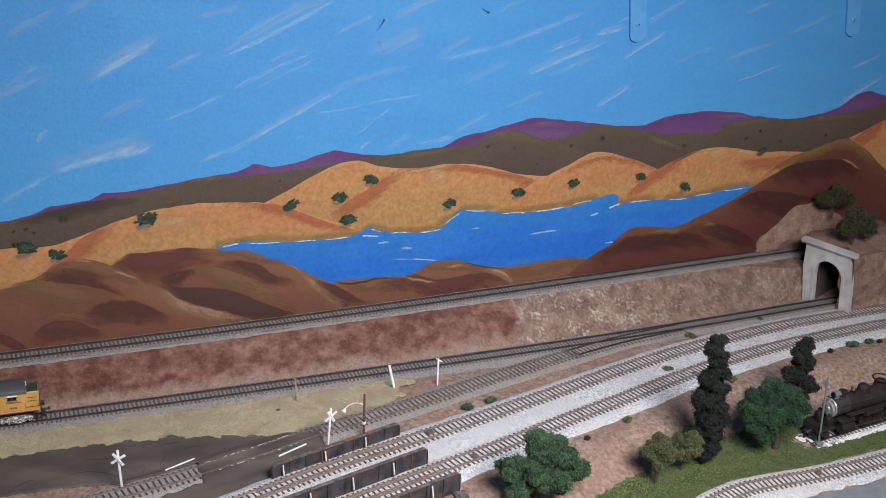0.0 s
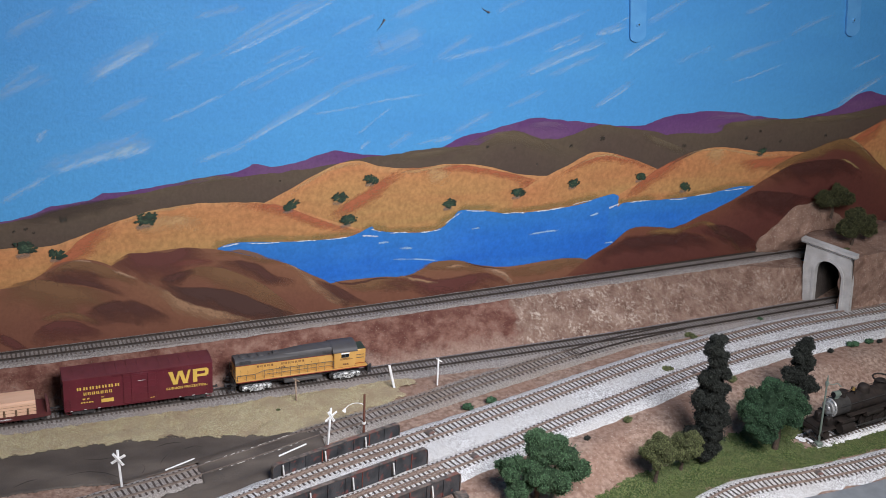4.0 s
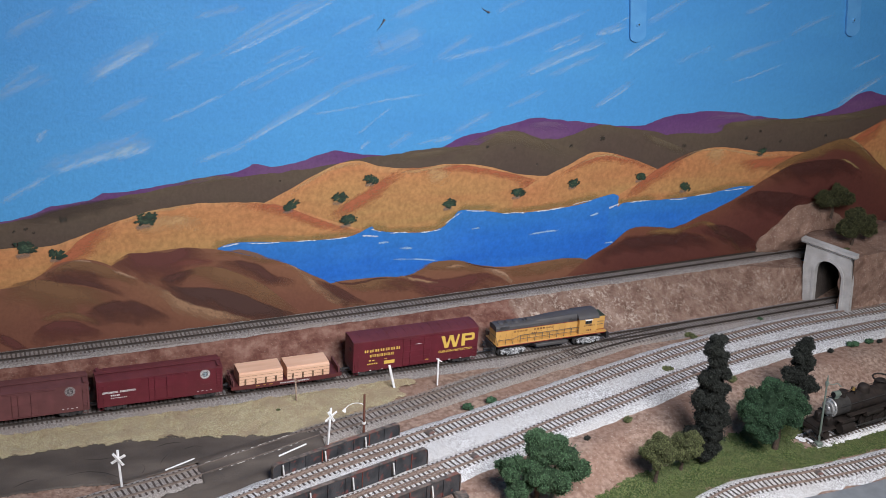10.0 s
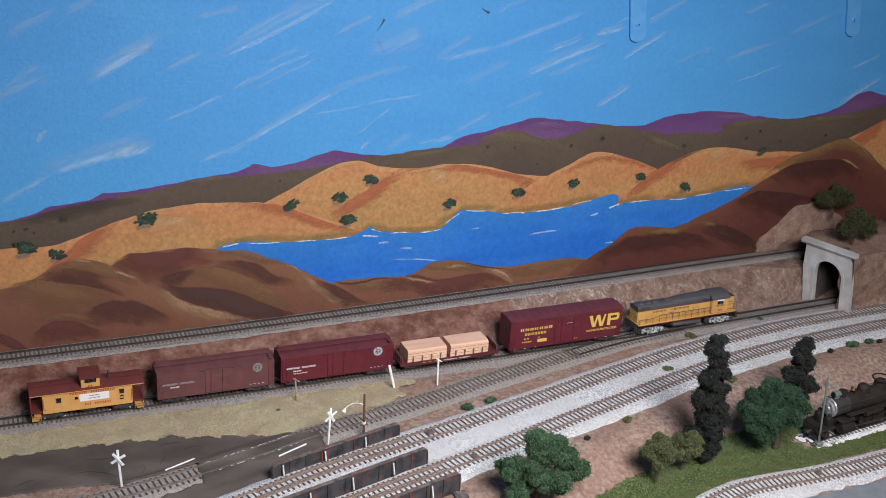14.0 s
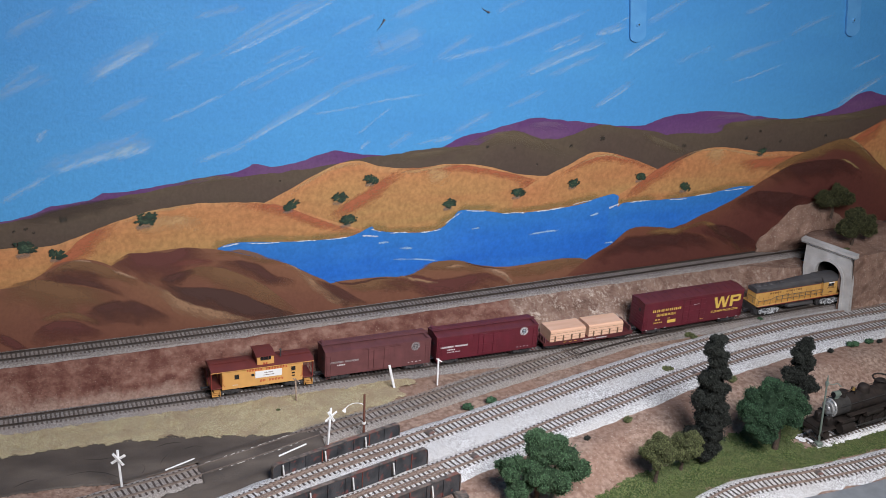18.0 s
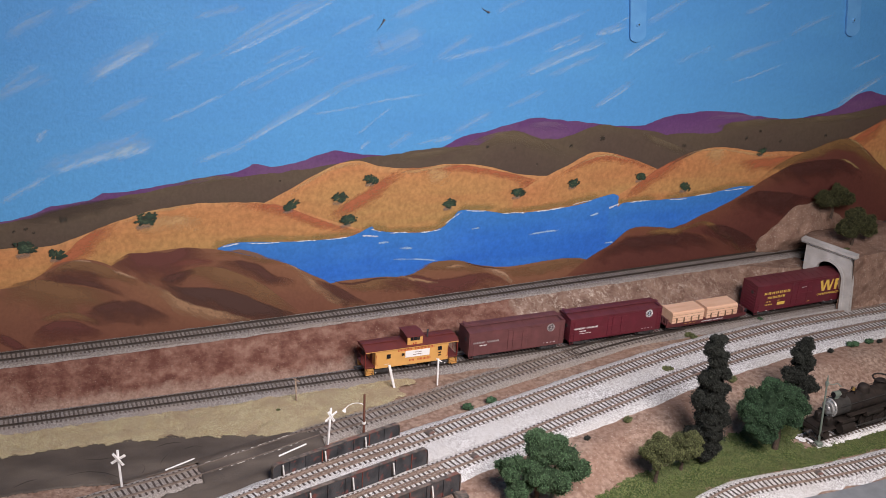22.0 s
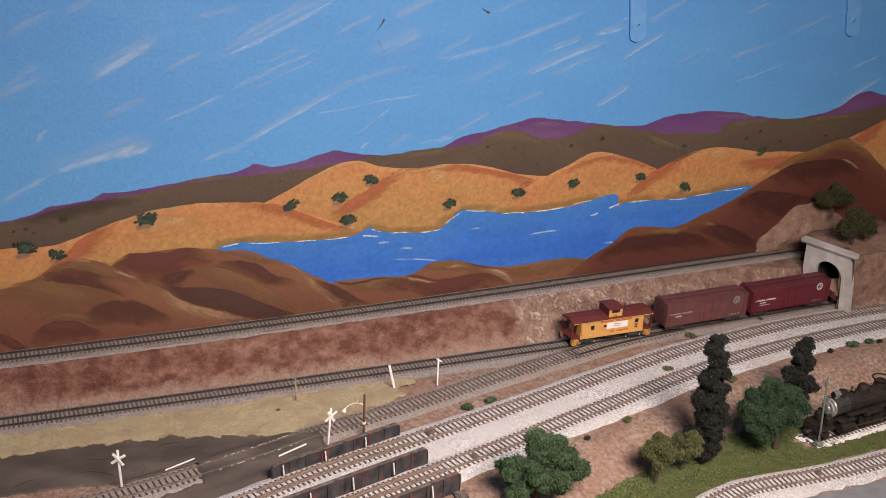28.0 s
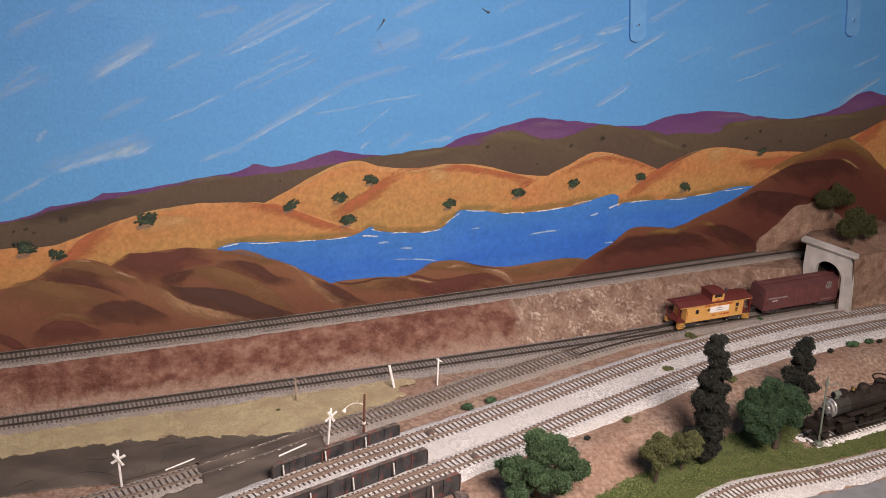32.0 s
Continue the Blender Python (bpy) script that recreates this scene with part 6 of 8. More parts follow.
def caboose():
    o = thing("caboose", "yellow caboose with brown-red roof and cupola", "caboose", "freight cars of the train")
    hb, W = 0.0535, 0.0330
    part("body", Build().box((0, 0, 0.0218), (hb * 2, W, 0.0272), 0.0003), CABOOSE_YELLOW, o, "yellow body")
    r = Build()
    r.prism([(-W / 2 - 0.0016, 0.0350), (-W / 2 - 0.0016, 0.0360), (-0.010, 0.0388), (0, 0.0394), (0.010, 0.0388), (W / 2 + 0.0016, 0.0360), (W / 2 + 0.0016, 0.0350)], "x", -0.068, 0.068)
    roof = part("roof", r, CABOOSE_ROOF, o, "brown-red curved roof")
    part("roof_edge", Build().box((0, -W / 2 - 0.0017, 0.0351), (0.136, 0.0008, 0.0008)).box((0, W / 2 + 0.0017, 0.0351), (0.136, 0.0008, 0.0008)), CABOOSE_YELLOW, roof)
    part("running_board", Build().box((-0.042, 0, 0.0402), (0.05, 0.005, 0.0006)), CABOOSE_ROOF, roof)
    part("running_board", Build().box((0.046, 0, 0.0402), (0.042, 0.005, 0.0006)), CABOOSE_ROOF, roof)
    cx = 0.004
    cup = part("cupola", Build().box((cx, 0, 0.0432), (0.0225, 0.0290, 0.0130), 0.0004), CABOOSE_YELLOW, o, "yellow cupola")
    rc = Build()
    rc.prism([(-0.0160, 0.0490), (-0.0160, 0.0500), (0, 0.0520), (0.0160, 0.0500), (0.0160, 0.0490)], "x", cx - 0.0128, cx + 0.0128)
    part("cupola_roof", rc, CABOOSE_ROOF, cup, "brown-red cupola roof")
    part("cupola_side", Build().box((cx - 0.0114, 0, 0.0430), (0.0006, 0.028, 0.012)), CABOOSE_ROOF, cup)
    part("cupola_window", Build().box((cx, -0.0146, 0.0460), (0.0140, 0.0005, 0.0054), 0.0002), GLASS_DARK, cup)
    part("window_bar", Build().box((cx - 0.0025, -0.0149, 0.0460), (0.0007, 0.0004, 0.0054)).box((cx + 0.0035, -0.0149, 0.0460), (0.0007, 0.0004, 0.0054)), LETTER_BROWN, cup)
    part("stove_pipe", Build().tube((0.027, -0.002, 0.038), (0.027, -0.002, 0.0495), 0.0011, n=10).tube((0.027, -0.002, 0.0495), (0.027, -0.002, 0.0508), 0.0018, 0.0008, 10), DARK_FRAME, o, "dark smoke pipe")
    y = -W / 2
    for x, w, h, z in ((-0.0345, 0.0066, 0.0074, 0.0252), (-0.0135, 0.0048, 0.0044, 0.0252), (0.0405, 0.0064, 0.0070, 0.0272), (0.0405, 0.0050, 0.0030, 0.0207), (0.0405, 0.0050, 0.0026, 0.0168)):
        wd = part("window", Build().box((x, y - 0.0001, z), (w, 0.0006, h), 0.0001), GLASS_DARK, o)
        part("window_frame", Build().box((x, y - 0.0003, z + h / 2), (w + 0.0008, 0.0007, 0.0006)).box((x, y - 0.0003, z - h / 2), (w + 0.0008, 0.0007, 0.0006)).box((x - w / 2, y - 0.0003, z), (0.0006, 0.0007, h)).box((x + w / 2, y - 0.0003, z), (0.0006, 0.0007, h)), CABOOSE_YELLOW, wd)
    part("placard", Build().box((0.0075, y - 0.0003, 0.0246), (0.0355, 0.0006, 0.0098), 0.0001), PAPER, o, "white paper placard")
    bars(o, LETTER_RED, -0.0215, 0.0325, 0.0321, 0.0040, 13, y, gaps=(5,), fill=0.8, label="red lettering blocks", split=True)
    bars(o, LETTER_RED, 0.0005, 0.0065, 0.0378, 0.0046, 1, -0.0146, "lettering", fill=0.9, split=True)
    bars(o, LETTER_RED, -0.0045, 0.0275, 0.0150, 0.0032, 8, y, "number", gaps=(2,), fill=0.75, split=True)
    bars(o, LETTER_BROWN, 0.0015, 0.0135, 0.0266, 0.0010, 8, y - 0.0006, "small_print", fill=0.7)
    bars(o, LETTER_BROWN, 0.0005, 0.0145, 0.0232, 0.0010, 9, y - 0.0006, "small_print", fill=0.7)
    bars(o, LETTER_WHITE, -0.040, -0.033, 0.0135, 0.0008, 3, y, "small_print")
    for e in (-1, 1):
        part("platform", Build().box((e * 0.0605, 0, 0.0110), (0.0145, 0.0325, 0.0016), 0.0002), CABOOSE_ROOF, o)
        for s in (-1, 1):
            st = Build()
            for k in range(3):
                st.box((e * (0.0600 + 0.0012 * k), s * 0.0150, 0.0100 - k * 0.0030), (0.0080, 0.0060, 0.0007))
            st.box((e * 0.0560, s * 0.0152, 0.0075), (0.0005, 0.0058, 0.0080)).box((e * 0.0665, s * 0.0152, 0.0075), (0.0005, 0.0058, 0.0080))
            part("steps", st, CABOOSE_YELLOW, o)
        rl = Build()
        for yy in (-0.0155, 0, 0.0155):
            rl.tube((e * 0.0672, yy, 0.0115), (e * 0.0672, yy, 0.0350 if yy else 0.0225), 0.0004, n=6)
        rl.tube((e * 0.0672, -0.0155, 0.0225), (e * 0.0672, 0.0155, 0.0225), 0.0004, n=6)
        rl.box((e * 0.0672, -0.0145, 0.0235), (0.0010, 0.0030, 0.0240))
        part("end_railing", rl, RED_TRIM, o, "red end railing")
        part("end_door", Build().box((e * (hb + 0.0003), 0, 0.0225), (0.0008, 0.0090, 0.0200), 0.0002), CABOOSE_ROOF, o)
        gi = Build()
        gi.tube((e * 0.0500, y - 0.0008, 0.0140), (e * 0.0525, y - 0.0008, 0.0160), 0.0003, n=6).tube((e * 0.0525, y - 0.0008, 0.0160), (e * 0.0525, y - 0.0008, 0.0300), 0.0003, n=6)
        part("grab_iron", gi, LETTER_RED, o)
        coupler(o, e * 0.0680, e)
        truck(o, e * 0.043, DARK_FRAME, 0.0190, 0.0050)
    part("underframe", Build().box((0, 0, 0.0092), (0.118, 0.010, 0.0026)).box((0, -0.008, 0.0078), (0.018, 0.008, 0.0045), 0.0008), DARK_FRAME, o)
    for x in (-0.052, -0.028, 0.026, 0.050):
        part("journal_mark", Build().box((x, -0.0150, 0.0048), (0.0014, 0.0006, 0.0014)), LETTER_WHITE, o)
    for c in o.children:
        if not c.name.startswith(("truck", "coupler", "journal", "steps", "underframe")):
            c.matrix_basis = Matrix.Translation((0, 0, 0.0028))
    return o


TRAIN = [(locomotive(), 0.112), (high_car(), -0.0930), (flat_car(), -0.2755), (freight_car("freight_boxcar", "clean maroon boxcar with white lettering and round emblem", 0.1555, MAROON, MAROON_ROOF, False), -0.4398),
         (freight_car("freight_boxcar", "weathered dusty brown boxcar with faded white lettering", 0.150, DUSTY_OXIDE, DUSTY_OXIDE, True), -0.603), (caboose(), -0.763)]


# ---- tunnel portal and the rock round it ----
def portal_at(u, z, d=0.0):
    """u along the portal's face, d behind it."""
    u += lerp_table([(0.0, 0.0139), (0.0245, 0.0088), (0.0888, 0.0090)], u) * (0.09 - z) / 0.09
    return (1.238 + 0.383 * u + 0.924 * d, 0.078 - 0.924 * u + 0.383 * d, z)


portal = thing("tunnel_portal", "grey painted concrete tunnel portal with a round arch", "tunnel portal")
UC, UR, ZS = 0.048, 0.0235, 0.047            # arch centre, half width, springing


def arch_ring(d, grow=0.0):
    r = UR + grow
    pts = [(UC - r, -0.012), (UC - r, ZS)]
    pts += [(UC - r * math.cos(math.pi * k / 16), ZS + r * 0.98 * math.sin(math.pi * k / 16)) for k in range(1, 16)]
    pts += [(UC + r, ZS), (UC + r, -0.012)]
    return [portal_at(u, z, d) for u, z in pts]


def face_outline(d):
    n = 19
    pts = [(0.002, -0.012), (0.0, ZS)] + [(0.0888 * k / 16, 0.0895) for k in range(1, 16)] + [(0.0888, ZS), (0.0888, -0.012)]
    return [portal_at(u, z, d) for u, z in pts]


fb = Build()
inner, outer = arch_ring(0.0), face_outline(0.0)
fb.loft([outer, inner], closed=False).loft([outer, face_outline(0.009)], closed=False).loft([inner, arch_ring(0.009)], closed=False)
part("face", fb, CONCRETE, portal)
part("cap", Build().loft([[portal_at(u, z, d) for u in (-0.003, 0.0925)] for d, z in ((-0.0030, 0.0905), (-0.0030, 0.0950), (0.010, 0.0960), (0.010, 0.0890))] + [[portal_at(u, 0.0890, -0.0035) for u in (-0.003, 0.0925)]], closed=False)
     .add([portal_at(-0.003, z, d) for d, z in ((-0.0030, 0.0905), (-0.0030, 0.0950), (0.010, 0.0960), (0.010, 0.0890))], [(0, 1, 2, 3)]).add([portal_at(0.0925, z, d) for d, z in ((-0.0030, 0.0905), (-0.0030, 0.0950), (0.010, 0.0960), (0.010, 0.0890))], [(0, 1, 2, 3)]), CONCRETE, portal, "sloped coping stone")
part("arch_band", Build().loft([arch_ring(-0.0012, 0.005), arch_ring(-0.0012, 0.0002), arch_ring(0.002, 0.0002)], closed=False).loft([arch_ring(-0.0012, 0.005), arch_ring(0.0005, 0.0052)], closed=False), CONCRETE, portal)
# Lining coloured near black, so the tunnel's darkness is in its paint.
tun = Build()
tun.loft([arch_ring(0.0088, 0.001), arch_ring(0.0105, 0.005), arch_ring(0.09, 0.012), arch_ring(0.25, 0.02), arch_ring(0.27, -0.02)], closed=False)
part("tunnel_lining", tun, mat("tunnel_shade_plaster", (0.035, 0.027, 0.022), (0.09, 0.07, 0.058), 40, 0.95, 0.8, 160), portal, "rough lining, coloured dark to stand for the unlit tunnel")


def hill_front(x):
    return lerp_table([(1.24, 0.008), (1.275, -0.0015), (1.32, 0.006), (1.42, 0.017), (1.6, 0.03), (2.1, 0.05)], x)


def hill_top(x, t):
    """Height of the hill from its front (t=0) to the wall (t=1)."""
    return 0.087 + 0.006 * math.sin(math.pi * t) - 0.014 * step01(0.6, 1.0, t)


def behind_portal(x, y):
    return max(x, 1.2415 + max(0.0, 0.078 - y) * 0.4145 + max(0.0, y - 0.078) * 0.95)


rows = []
for i in range(116):
    x = 1.240 + 0.0075 * i
    yf, yb = hill_front(x), wall_y(x) - 0.0005
    r = []
    for k in range(14):
        t = k / 13
        z = -0.010 + (hill_top(x, 0) + 0.010) * t
        y = yf + 0.010 * t ** 2 + 0.006 * fbm(x * 18, t * 2.2, 3.3) * (0.25 + t * (1 - t) * 3) + 0.003 * fbm(x * 60, t * 7, 1.3)
        xx = x + 0.004 * fbm(x * 30, t * 3, 8.0)
        r.append((behind_portal(xx, y), y, z + 0.002 * fbm(x * 40, t * 5, 6.0) * t))
    for k in range(1, 16):
        t = k / 15
        y = yf + 0.010 + (yb - yf - 0.010) * t
        r.append((behind_portal(x, y), y, hill_top(x, t) + 0.004 * fbm(x * 16, y * 22, 2.0) + 0.0015 * fbm(x * 60, y * 60, 5.0)))
    rows.append(r)
berm_line = spline([(1.290, 0.0030), (1.315, 0.0055), (1.36, 0.0115), (1.45, 0.019), (1.6, 0.028)], 0.004)
tagged(part("berm", strip(berm_line, [(-0.0075, -0.0065), (-0.004, 0.002), (0.0, 0.0065), (0.004, 0.007), (0.010, -0.002)], 0.003), EARTH), "low heap of earth at the foot of the rock", "earth heap", kind="structure")
hill_mass = part("hillside", Build().loft(rows, closed=False), CLIFF)
tagged(hill_mass, "pinkish plaster rock hill over the tunnel", "hill", kind="structure")

rows = []
for i in range(40):
    u = i / 39
    x = 1.196 + 0.185 * u
    top = lerp_table([(0, 0.060), (0.03, 0.072), (0.20, 0.092), (0.36, 0.121), (0.60, 0.127), (0.75, 0.118), (1.0, 0.085)], u) + 0.004 * fbm(x * 50, 0, 1)
    r = []
    for k in range(17):
        t = k / 16
        z = 0.046 + (top - 0.046) * t
        bulge = (0.012 * math.sin(math.pi * min(1, t * 0.9 + 0.1)) + 0.004) * min(1, 5 * u + 0.1) * (1 - t ** 4)
        r.append((x + 0.003 * fbm(x * 40, t * 4, 2), wall_y(x) - 0.0052 - bulge * (1 + 0.6 * fbm(x * 35, z * 35, 4)), z))
    r.append((x, wall_y(x) + 0.002, top + 0.001))
    rows.append(r)
tagged(part("rock_outcrop", Build().loft(rows, closed=False), CLIFF), "pinkish plaster outcrop at the foot of the mural", "rock", kind="structure")


# ---- trees and shrubs ----
SHADE_CORE = {}


def leaf_mat(name, a, b):
    m = mat(name, a, b, 260, 0.85, 0.6, 500, spec=0.2, contrast=(0.3, 0.7))
    N, L = m.node_tree.nodes, m.node_tree.links
    bs = N["Principled BSDF"]
    src = bs.inputs["Base Color"].links[0].from_socket
    geo, mr, hs = N.new("ShaderNodeNewGeometry"), N.new("ShaderNodeMapRange"), N.new("ShaderNodeHueSaturation")
    mr.inputs[3].default_value, mr.inputs[4].default_value = 0.5, 1.8
    L.new(geo.outputs["Random Per Island"], mr.inputs[0])
    L.new(mr.outputs[0], hs.inputs["Value"])
    L.new(src, hs.inputs["Color"])
    L.new(hs.outputs[0], bs.inputs["Base Color"])
    # Darkened copy of the leaf colour: shade between the clumps, put into the core.
    SHADE_CORE[name] = mat(name + "_core", tuple(v * 0.35 for v in a), tuple(v * 0.45 for v in b), 260, 0.9, 0.6, 500, spec=0.15)
    return m


GREEN = leaf_mat("mid_green_foam", (0.020, 0.048, 0.024), (0.052, 0.100, 0.054))
BRIGHT = leaf_mat("fresh_green_foam", (0.028, 0.062, 0.030), (0.080, 0.138, 0.072))
OLIVE = leaf_mat("olive_foam", (0.050, 0.060, 0.024), (0.118, 0.128, 0.058))
BLACKISH = leaf_mat("blackish_green_foam", (0.012, 0.014, 0.012), (0.036, 0.040, 0.034))
OAK = leaf_mat("oak_green_foam", (0.03, 0.036, 0.016), (0.085, 0.085, 0.038))
BARK = mat("dark_bark", (0.045, 0.03, 0.022), (0.10, 0.07, 0.05), 300, 0.9, 0.6)
_ball = bmesh.new()
bmesh.ops.create_icosphere(_ball, subdivisions=3, radius=1.0)
_ball.verts.index_update()
BALL_V, BALL_F = [v.co.copy() for v in _ball.verts], [tuple(v.index for v in f.verts) for f in _ball.faces]
_ball.free()


def clump(b, c, r, seed, flecks=90, fleck=0.0016, rough=0.55, squash=0.85, crumbs=None):
    """A lump of torn foam: a rough core with many small crumbs on it."""
    c = Vector(c)
    rnd = random.Random(int(seed * 1000) + 17)
    vs = []
    for p in BALL_V:
        k = 1 + rough * (0.6 * noise.noise(p * 1.6 + Vector((seed, 0, 0))) + 0.45 * noise.noise(p * 4.5 + Vector((0, seed, 3))) + 0.25 * noise.noise(p * 11 + Vector((seed, 5, 0))))
        q = p * r * k
        vs.append(c + Vector((q.x, q.y, q.z * squash)) * 0.96)
    b.add(vs, BALL_F)
    for _ in range(flecks):
        i = rnd.randrange(len(vs))
        p = vs[i] + (vs[i] - c) * rnd.uniform(-0.06, 0.24)
        a1, a2 = Vector((rnd.gauss(0, 1), rnd.gauss(0, 1), rnd.gauss(0, 1))).normalized(), Vector((rnd.gauss(0, 1), rnd.gauss(0, 1), rnd.gauss(0, 1))).normalized()
        s = fleck * rnd.uniform(0.6, 1.5)
        a3 = a1.cross(a2)
        (crumbs or b).add([p + a1 * s, p + a2 * s, p - (a1 + a2) * 0.6 * s, p + a3 * s * 0.9], [(0, 1, 2), (0, 2, 3), (0, 3, 1), (1, 3, 2)])


def limb(b, pts, r0, r1):
    line = spline(pts, 0.004)
    rings = []
    for i, p in enumerate(line):
        t = i / (len(line) - 1)
        d = (line[min(i + 1, len(line) - 1)] - line[max(i - 1, 0)]).normalized()
        q = d.to_track_quat("Z", "Y")
        r = r0 + (r1 - r0) * t
        rings.append([p + q @ Vector((r * math.cos(a) * (1 + 0.15 * math.sin(3 * a)), r * math.sin(a), 0)) for a in [2 * math.pi * k / 8 for k in range(8)]])
    b.loft(rings)


def tree(name, label, base, lumps, leaf, trunk_r=0.003, trunk_h=0.03, seed=1, flecks=220, fleck=0.0012, category="tree", group="model trees", squash=0.85, grow=(1, 1, 1, 1), shift=0.0):
    """lumps: (dx, dy, z, r) of each foam mass; smaller lumps break up its outline."""
    o = thing(name, label, category, group, at=Matrix.Translation(base))
    lumps = [(dx * grow[0] + shift, dy * grow[1], z * grow[2], r * grow[3]) for dx, dy, z, r in lumps]
    tb = Build()
    limb(tb, [(0, 0, -0.004), (0.001, 0, trunk_h * 0.5), (0, 0.001, trunk_h)], trunk_r * 1.25, trunk_r * 0.8)
    for dx, dy, z, r in lumps[:6]:
        limb(tb, [(0, 0.0005, trunk_h * 0.8), (dx * 0.5, dy * 0.5, (trunk_h + z) / 2), (dx * 0.9, dy * 0.9, z)], trunk_r * 0.6, trunk_r * 0.25)
    part("trunk", tb, BARK, o, "dark bare trunk with short limbs")
    cb, fl = Build(), Build()
    rnd = random.Random(seed)
    for i, (dx, dy, z, r) in enumerate(lumps):
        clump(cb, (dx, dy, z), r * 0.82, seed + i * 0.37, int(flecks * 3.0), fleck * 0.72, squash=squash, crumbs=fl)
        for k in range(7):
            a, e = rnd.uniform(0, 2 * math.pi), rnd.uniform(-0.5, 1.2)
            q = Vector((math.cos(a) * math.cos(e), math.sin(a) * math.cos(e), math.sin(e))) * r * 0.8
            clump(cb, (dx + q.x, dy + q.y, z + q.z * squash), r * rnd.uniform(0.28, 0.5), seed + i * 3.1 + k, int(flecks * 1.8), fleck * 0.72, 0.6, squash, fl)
    part("crown", fl, leaf, o, "crumbly foam foliage", smooth=False)
    # The darkened core paints in the shaded gaps behind the crumbs.
    part("crown_core", cb, SHADE_CORE[leaf.name], o, "torn foam core, coloured darker to stand for shade between the clumps", smooth=False)
    return o


rows = []
for i in range(19):
    u = i / 18
    col = []
    for k in range(20):
        t = k / 19
        z = -0.012 + 0.099 * t
        wob = (0.0035 * fbm(u * 4.0, t * 5.0, 31.0) + 0.0016 * fbm(u * 14, t * 16, 12.0)) * min(1, u * 6)
        p = Vector(portal_at(0.0890, z, 0.0022)).lerp(Vector((1.2748 + 0.081 * u, -0.0025 + 0.011 * u + 0.006 * t * t, z)), step01(0.0, 0.3, u))
        col.append((p.x + 0.002 * fbm(u * 5, t * 7, 3.0) * min(1, u * 5), p.y + wob, z))
    col.append((1.279 + 0.081 * u, 0.040, 0.087))
    rows.append(col)
tagged(part("rock_wing", Build().loft(rows, closed=False), CLIFF), "rough pinkish plaster rock beside the portal", "rock", kind="structure")
FLOOR_Z = -0.036
tree("leafy_tree", "large fresh green foam tree with open clumped crown", (0.575, -0.322, FLOOR_Z), [(0.0, 0.0, 0.085, 0.022), (-0.006, 0.004, 0.103, 0.013), (-0.034, 0.0, 0.072, 0.016), (-0.030, -0.012, 0.047, 0.015), (0.004, -0.016, 0.058, 0.020),
     (0.030, 0.0, 0.073, 0.019), (0.040, -0.004, 0.055, 0.016), (-0.014, -0.014, 0.070, 0.016), (0.020, -0.012, 0.045, 0.016), (0.016, 0.006, 0.090, 0.015)], BRIGHT, 0.0035, 0.04, 3, 260, 0.0013, shift=0.002, grow=(1.12, 1, 0.95, 0.98))
tree("olive_tree", "small olive-green foam tree on a bare dark trunk", (0.749, -0.307, FLOOR_Z), [(0.0, 0, 0.050, 0.018), (-0.012, 0.002, 0.045, 0.014), (0.010, -0.003, 0.041, 0.014), (0.0, 0.004, 0.060, 0.012), (-0.004, -0.006, 0.037, 0.012)], OLIVE, 0.0022, 0.03, 11, grow=(0.92, 1, 0.97, 0.9))
tree("olive_tree", "low olive-green foam tree beside the turf's edge", (0.795, -0.292, FLOOR_Z), [(-0.004, 0, 0.036, 0.016), (0.012, 0, 0.040, 0.013), (0.0, -0.004, 0.028, 0.014), (0.014, -0.004, 0.028, 0.011)], OLIVE, 0.0022, 0.018, 17, grow=(0.92, 1, 1.05, 0.92))
tree("round_tree", "broad dark green foam tree with a leaning trunk", (0.947, -0.282, FLOOR_Z), [(-0.010, 0.0, 0.078, 0.027), (0.014, 0.004, 0.082, 0.024), (-0.034, 0.0, 0.062, 0.019), (0.032, -0.002, 0.064, 0.021), (-0.016, -0.014, 0.052, 0.022), (0.010, -0.016, 0.064, 0.021),
     (-0.026, -0.008, 0.043, 0.016), (0.030, -0.010, 0.052, 0.014), (-0.006, 0.004, 0.096, 0.013), (-0.010, -0.010, 0.034, 0.014)], GREEN, 0.0035, 0.034, 23, 260, 0.0012, shift=-0.017, grow=(0.94, 1, 0.98, 0.93))
tree("dark_conifer", "tall narrow blackish green foam conifer with bent tip", (0.842, -0.278, FLOOR_Z), [(0.0, 0, 0.018, 0.021), (-0.009, -0.002, 0.034, 0.019), (0.010, 0.0, 0.038, 0.019), (0.0, -0.004, 0.056, 0.022), (0.008, 0, 0.074, 0.018), (-0.013, 0.0, 0.088, 0.018), (0.004, 0, 0.096, 0.018), (-0.004, 0, 0.114, 0.016),
     (0.006, 0, 0.128, 0.015), (0.0, 0, 0.144, 0.014), (-0.008, 0, 0.156, 0.012), (-0.004, 0, 0.168, 0.010)], BLACKISH, 0.003, 0.02, 31, 200, 0.0013, grow=(0.95, 1, 1.02, 0.99), shift=-0.007)
tree("dark_conifer", "blackish green foam conifer behind the round tree", (1.018, -0.229, FLOOR_Z), [(0.004, 0, 0.034, 0.018), (-0.010, 0, 0.048, 0.017), (0.012, 0, 0.056, 0.017), (-0.006, 0, 0.074, 0.016), (0.006, 0, 0.088, 0.014), (-0.002, 0, 0.102, 0.013), (0.003, 0, 0.116, 0.011)], BLACKISH, 0.003, 0.03, 37, 200, 0.0013, grow=(0.95, 1, 1.02, 0.99), shift=-0.009)
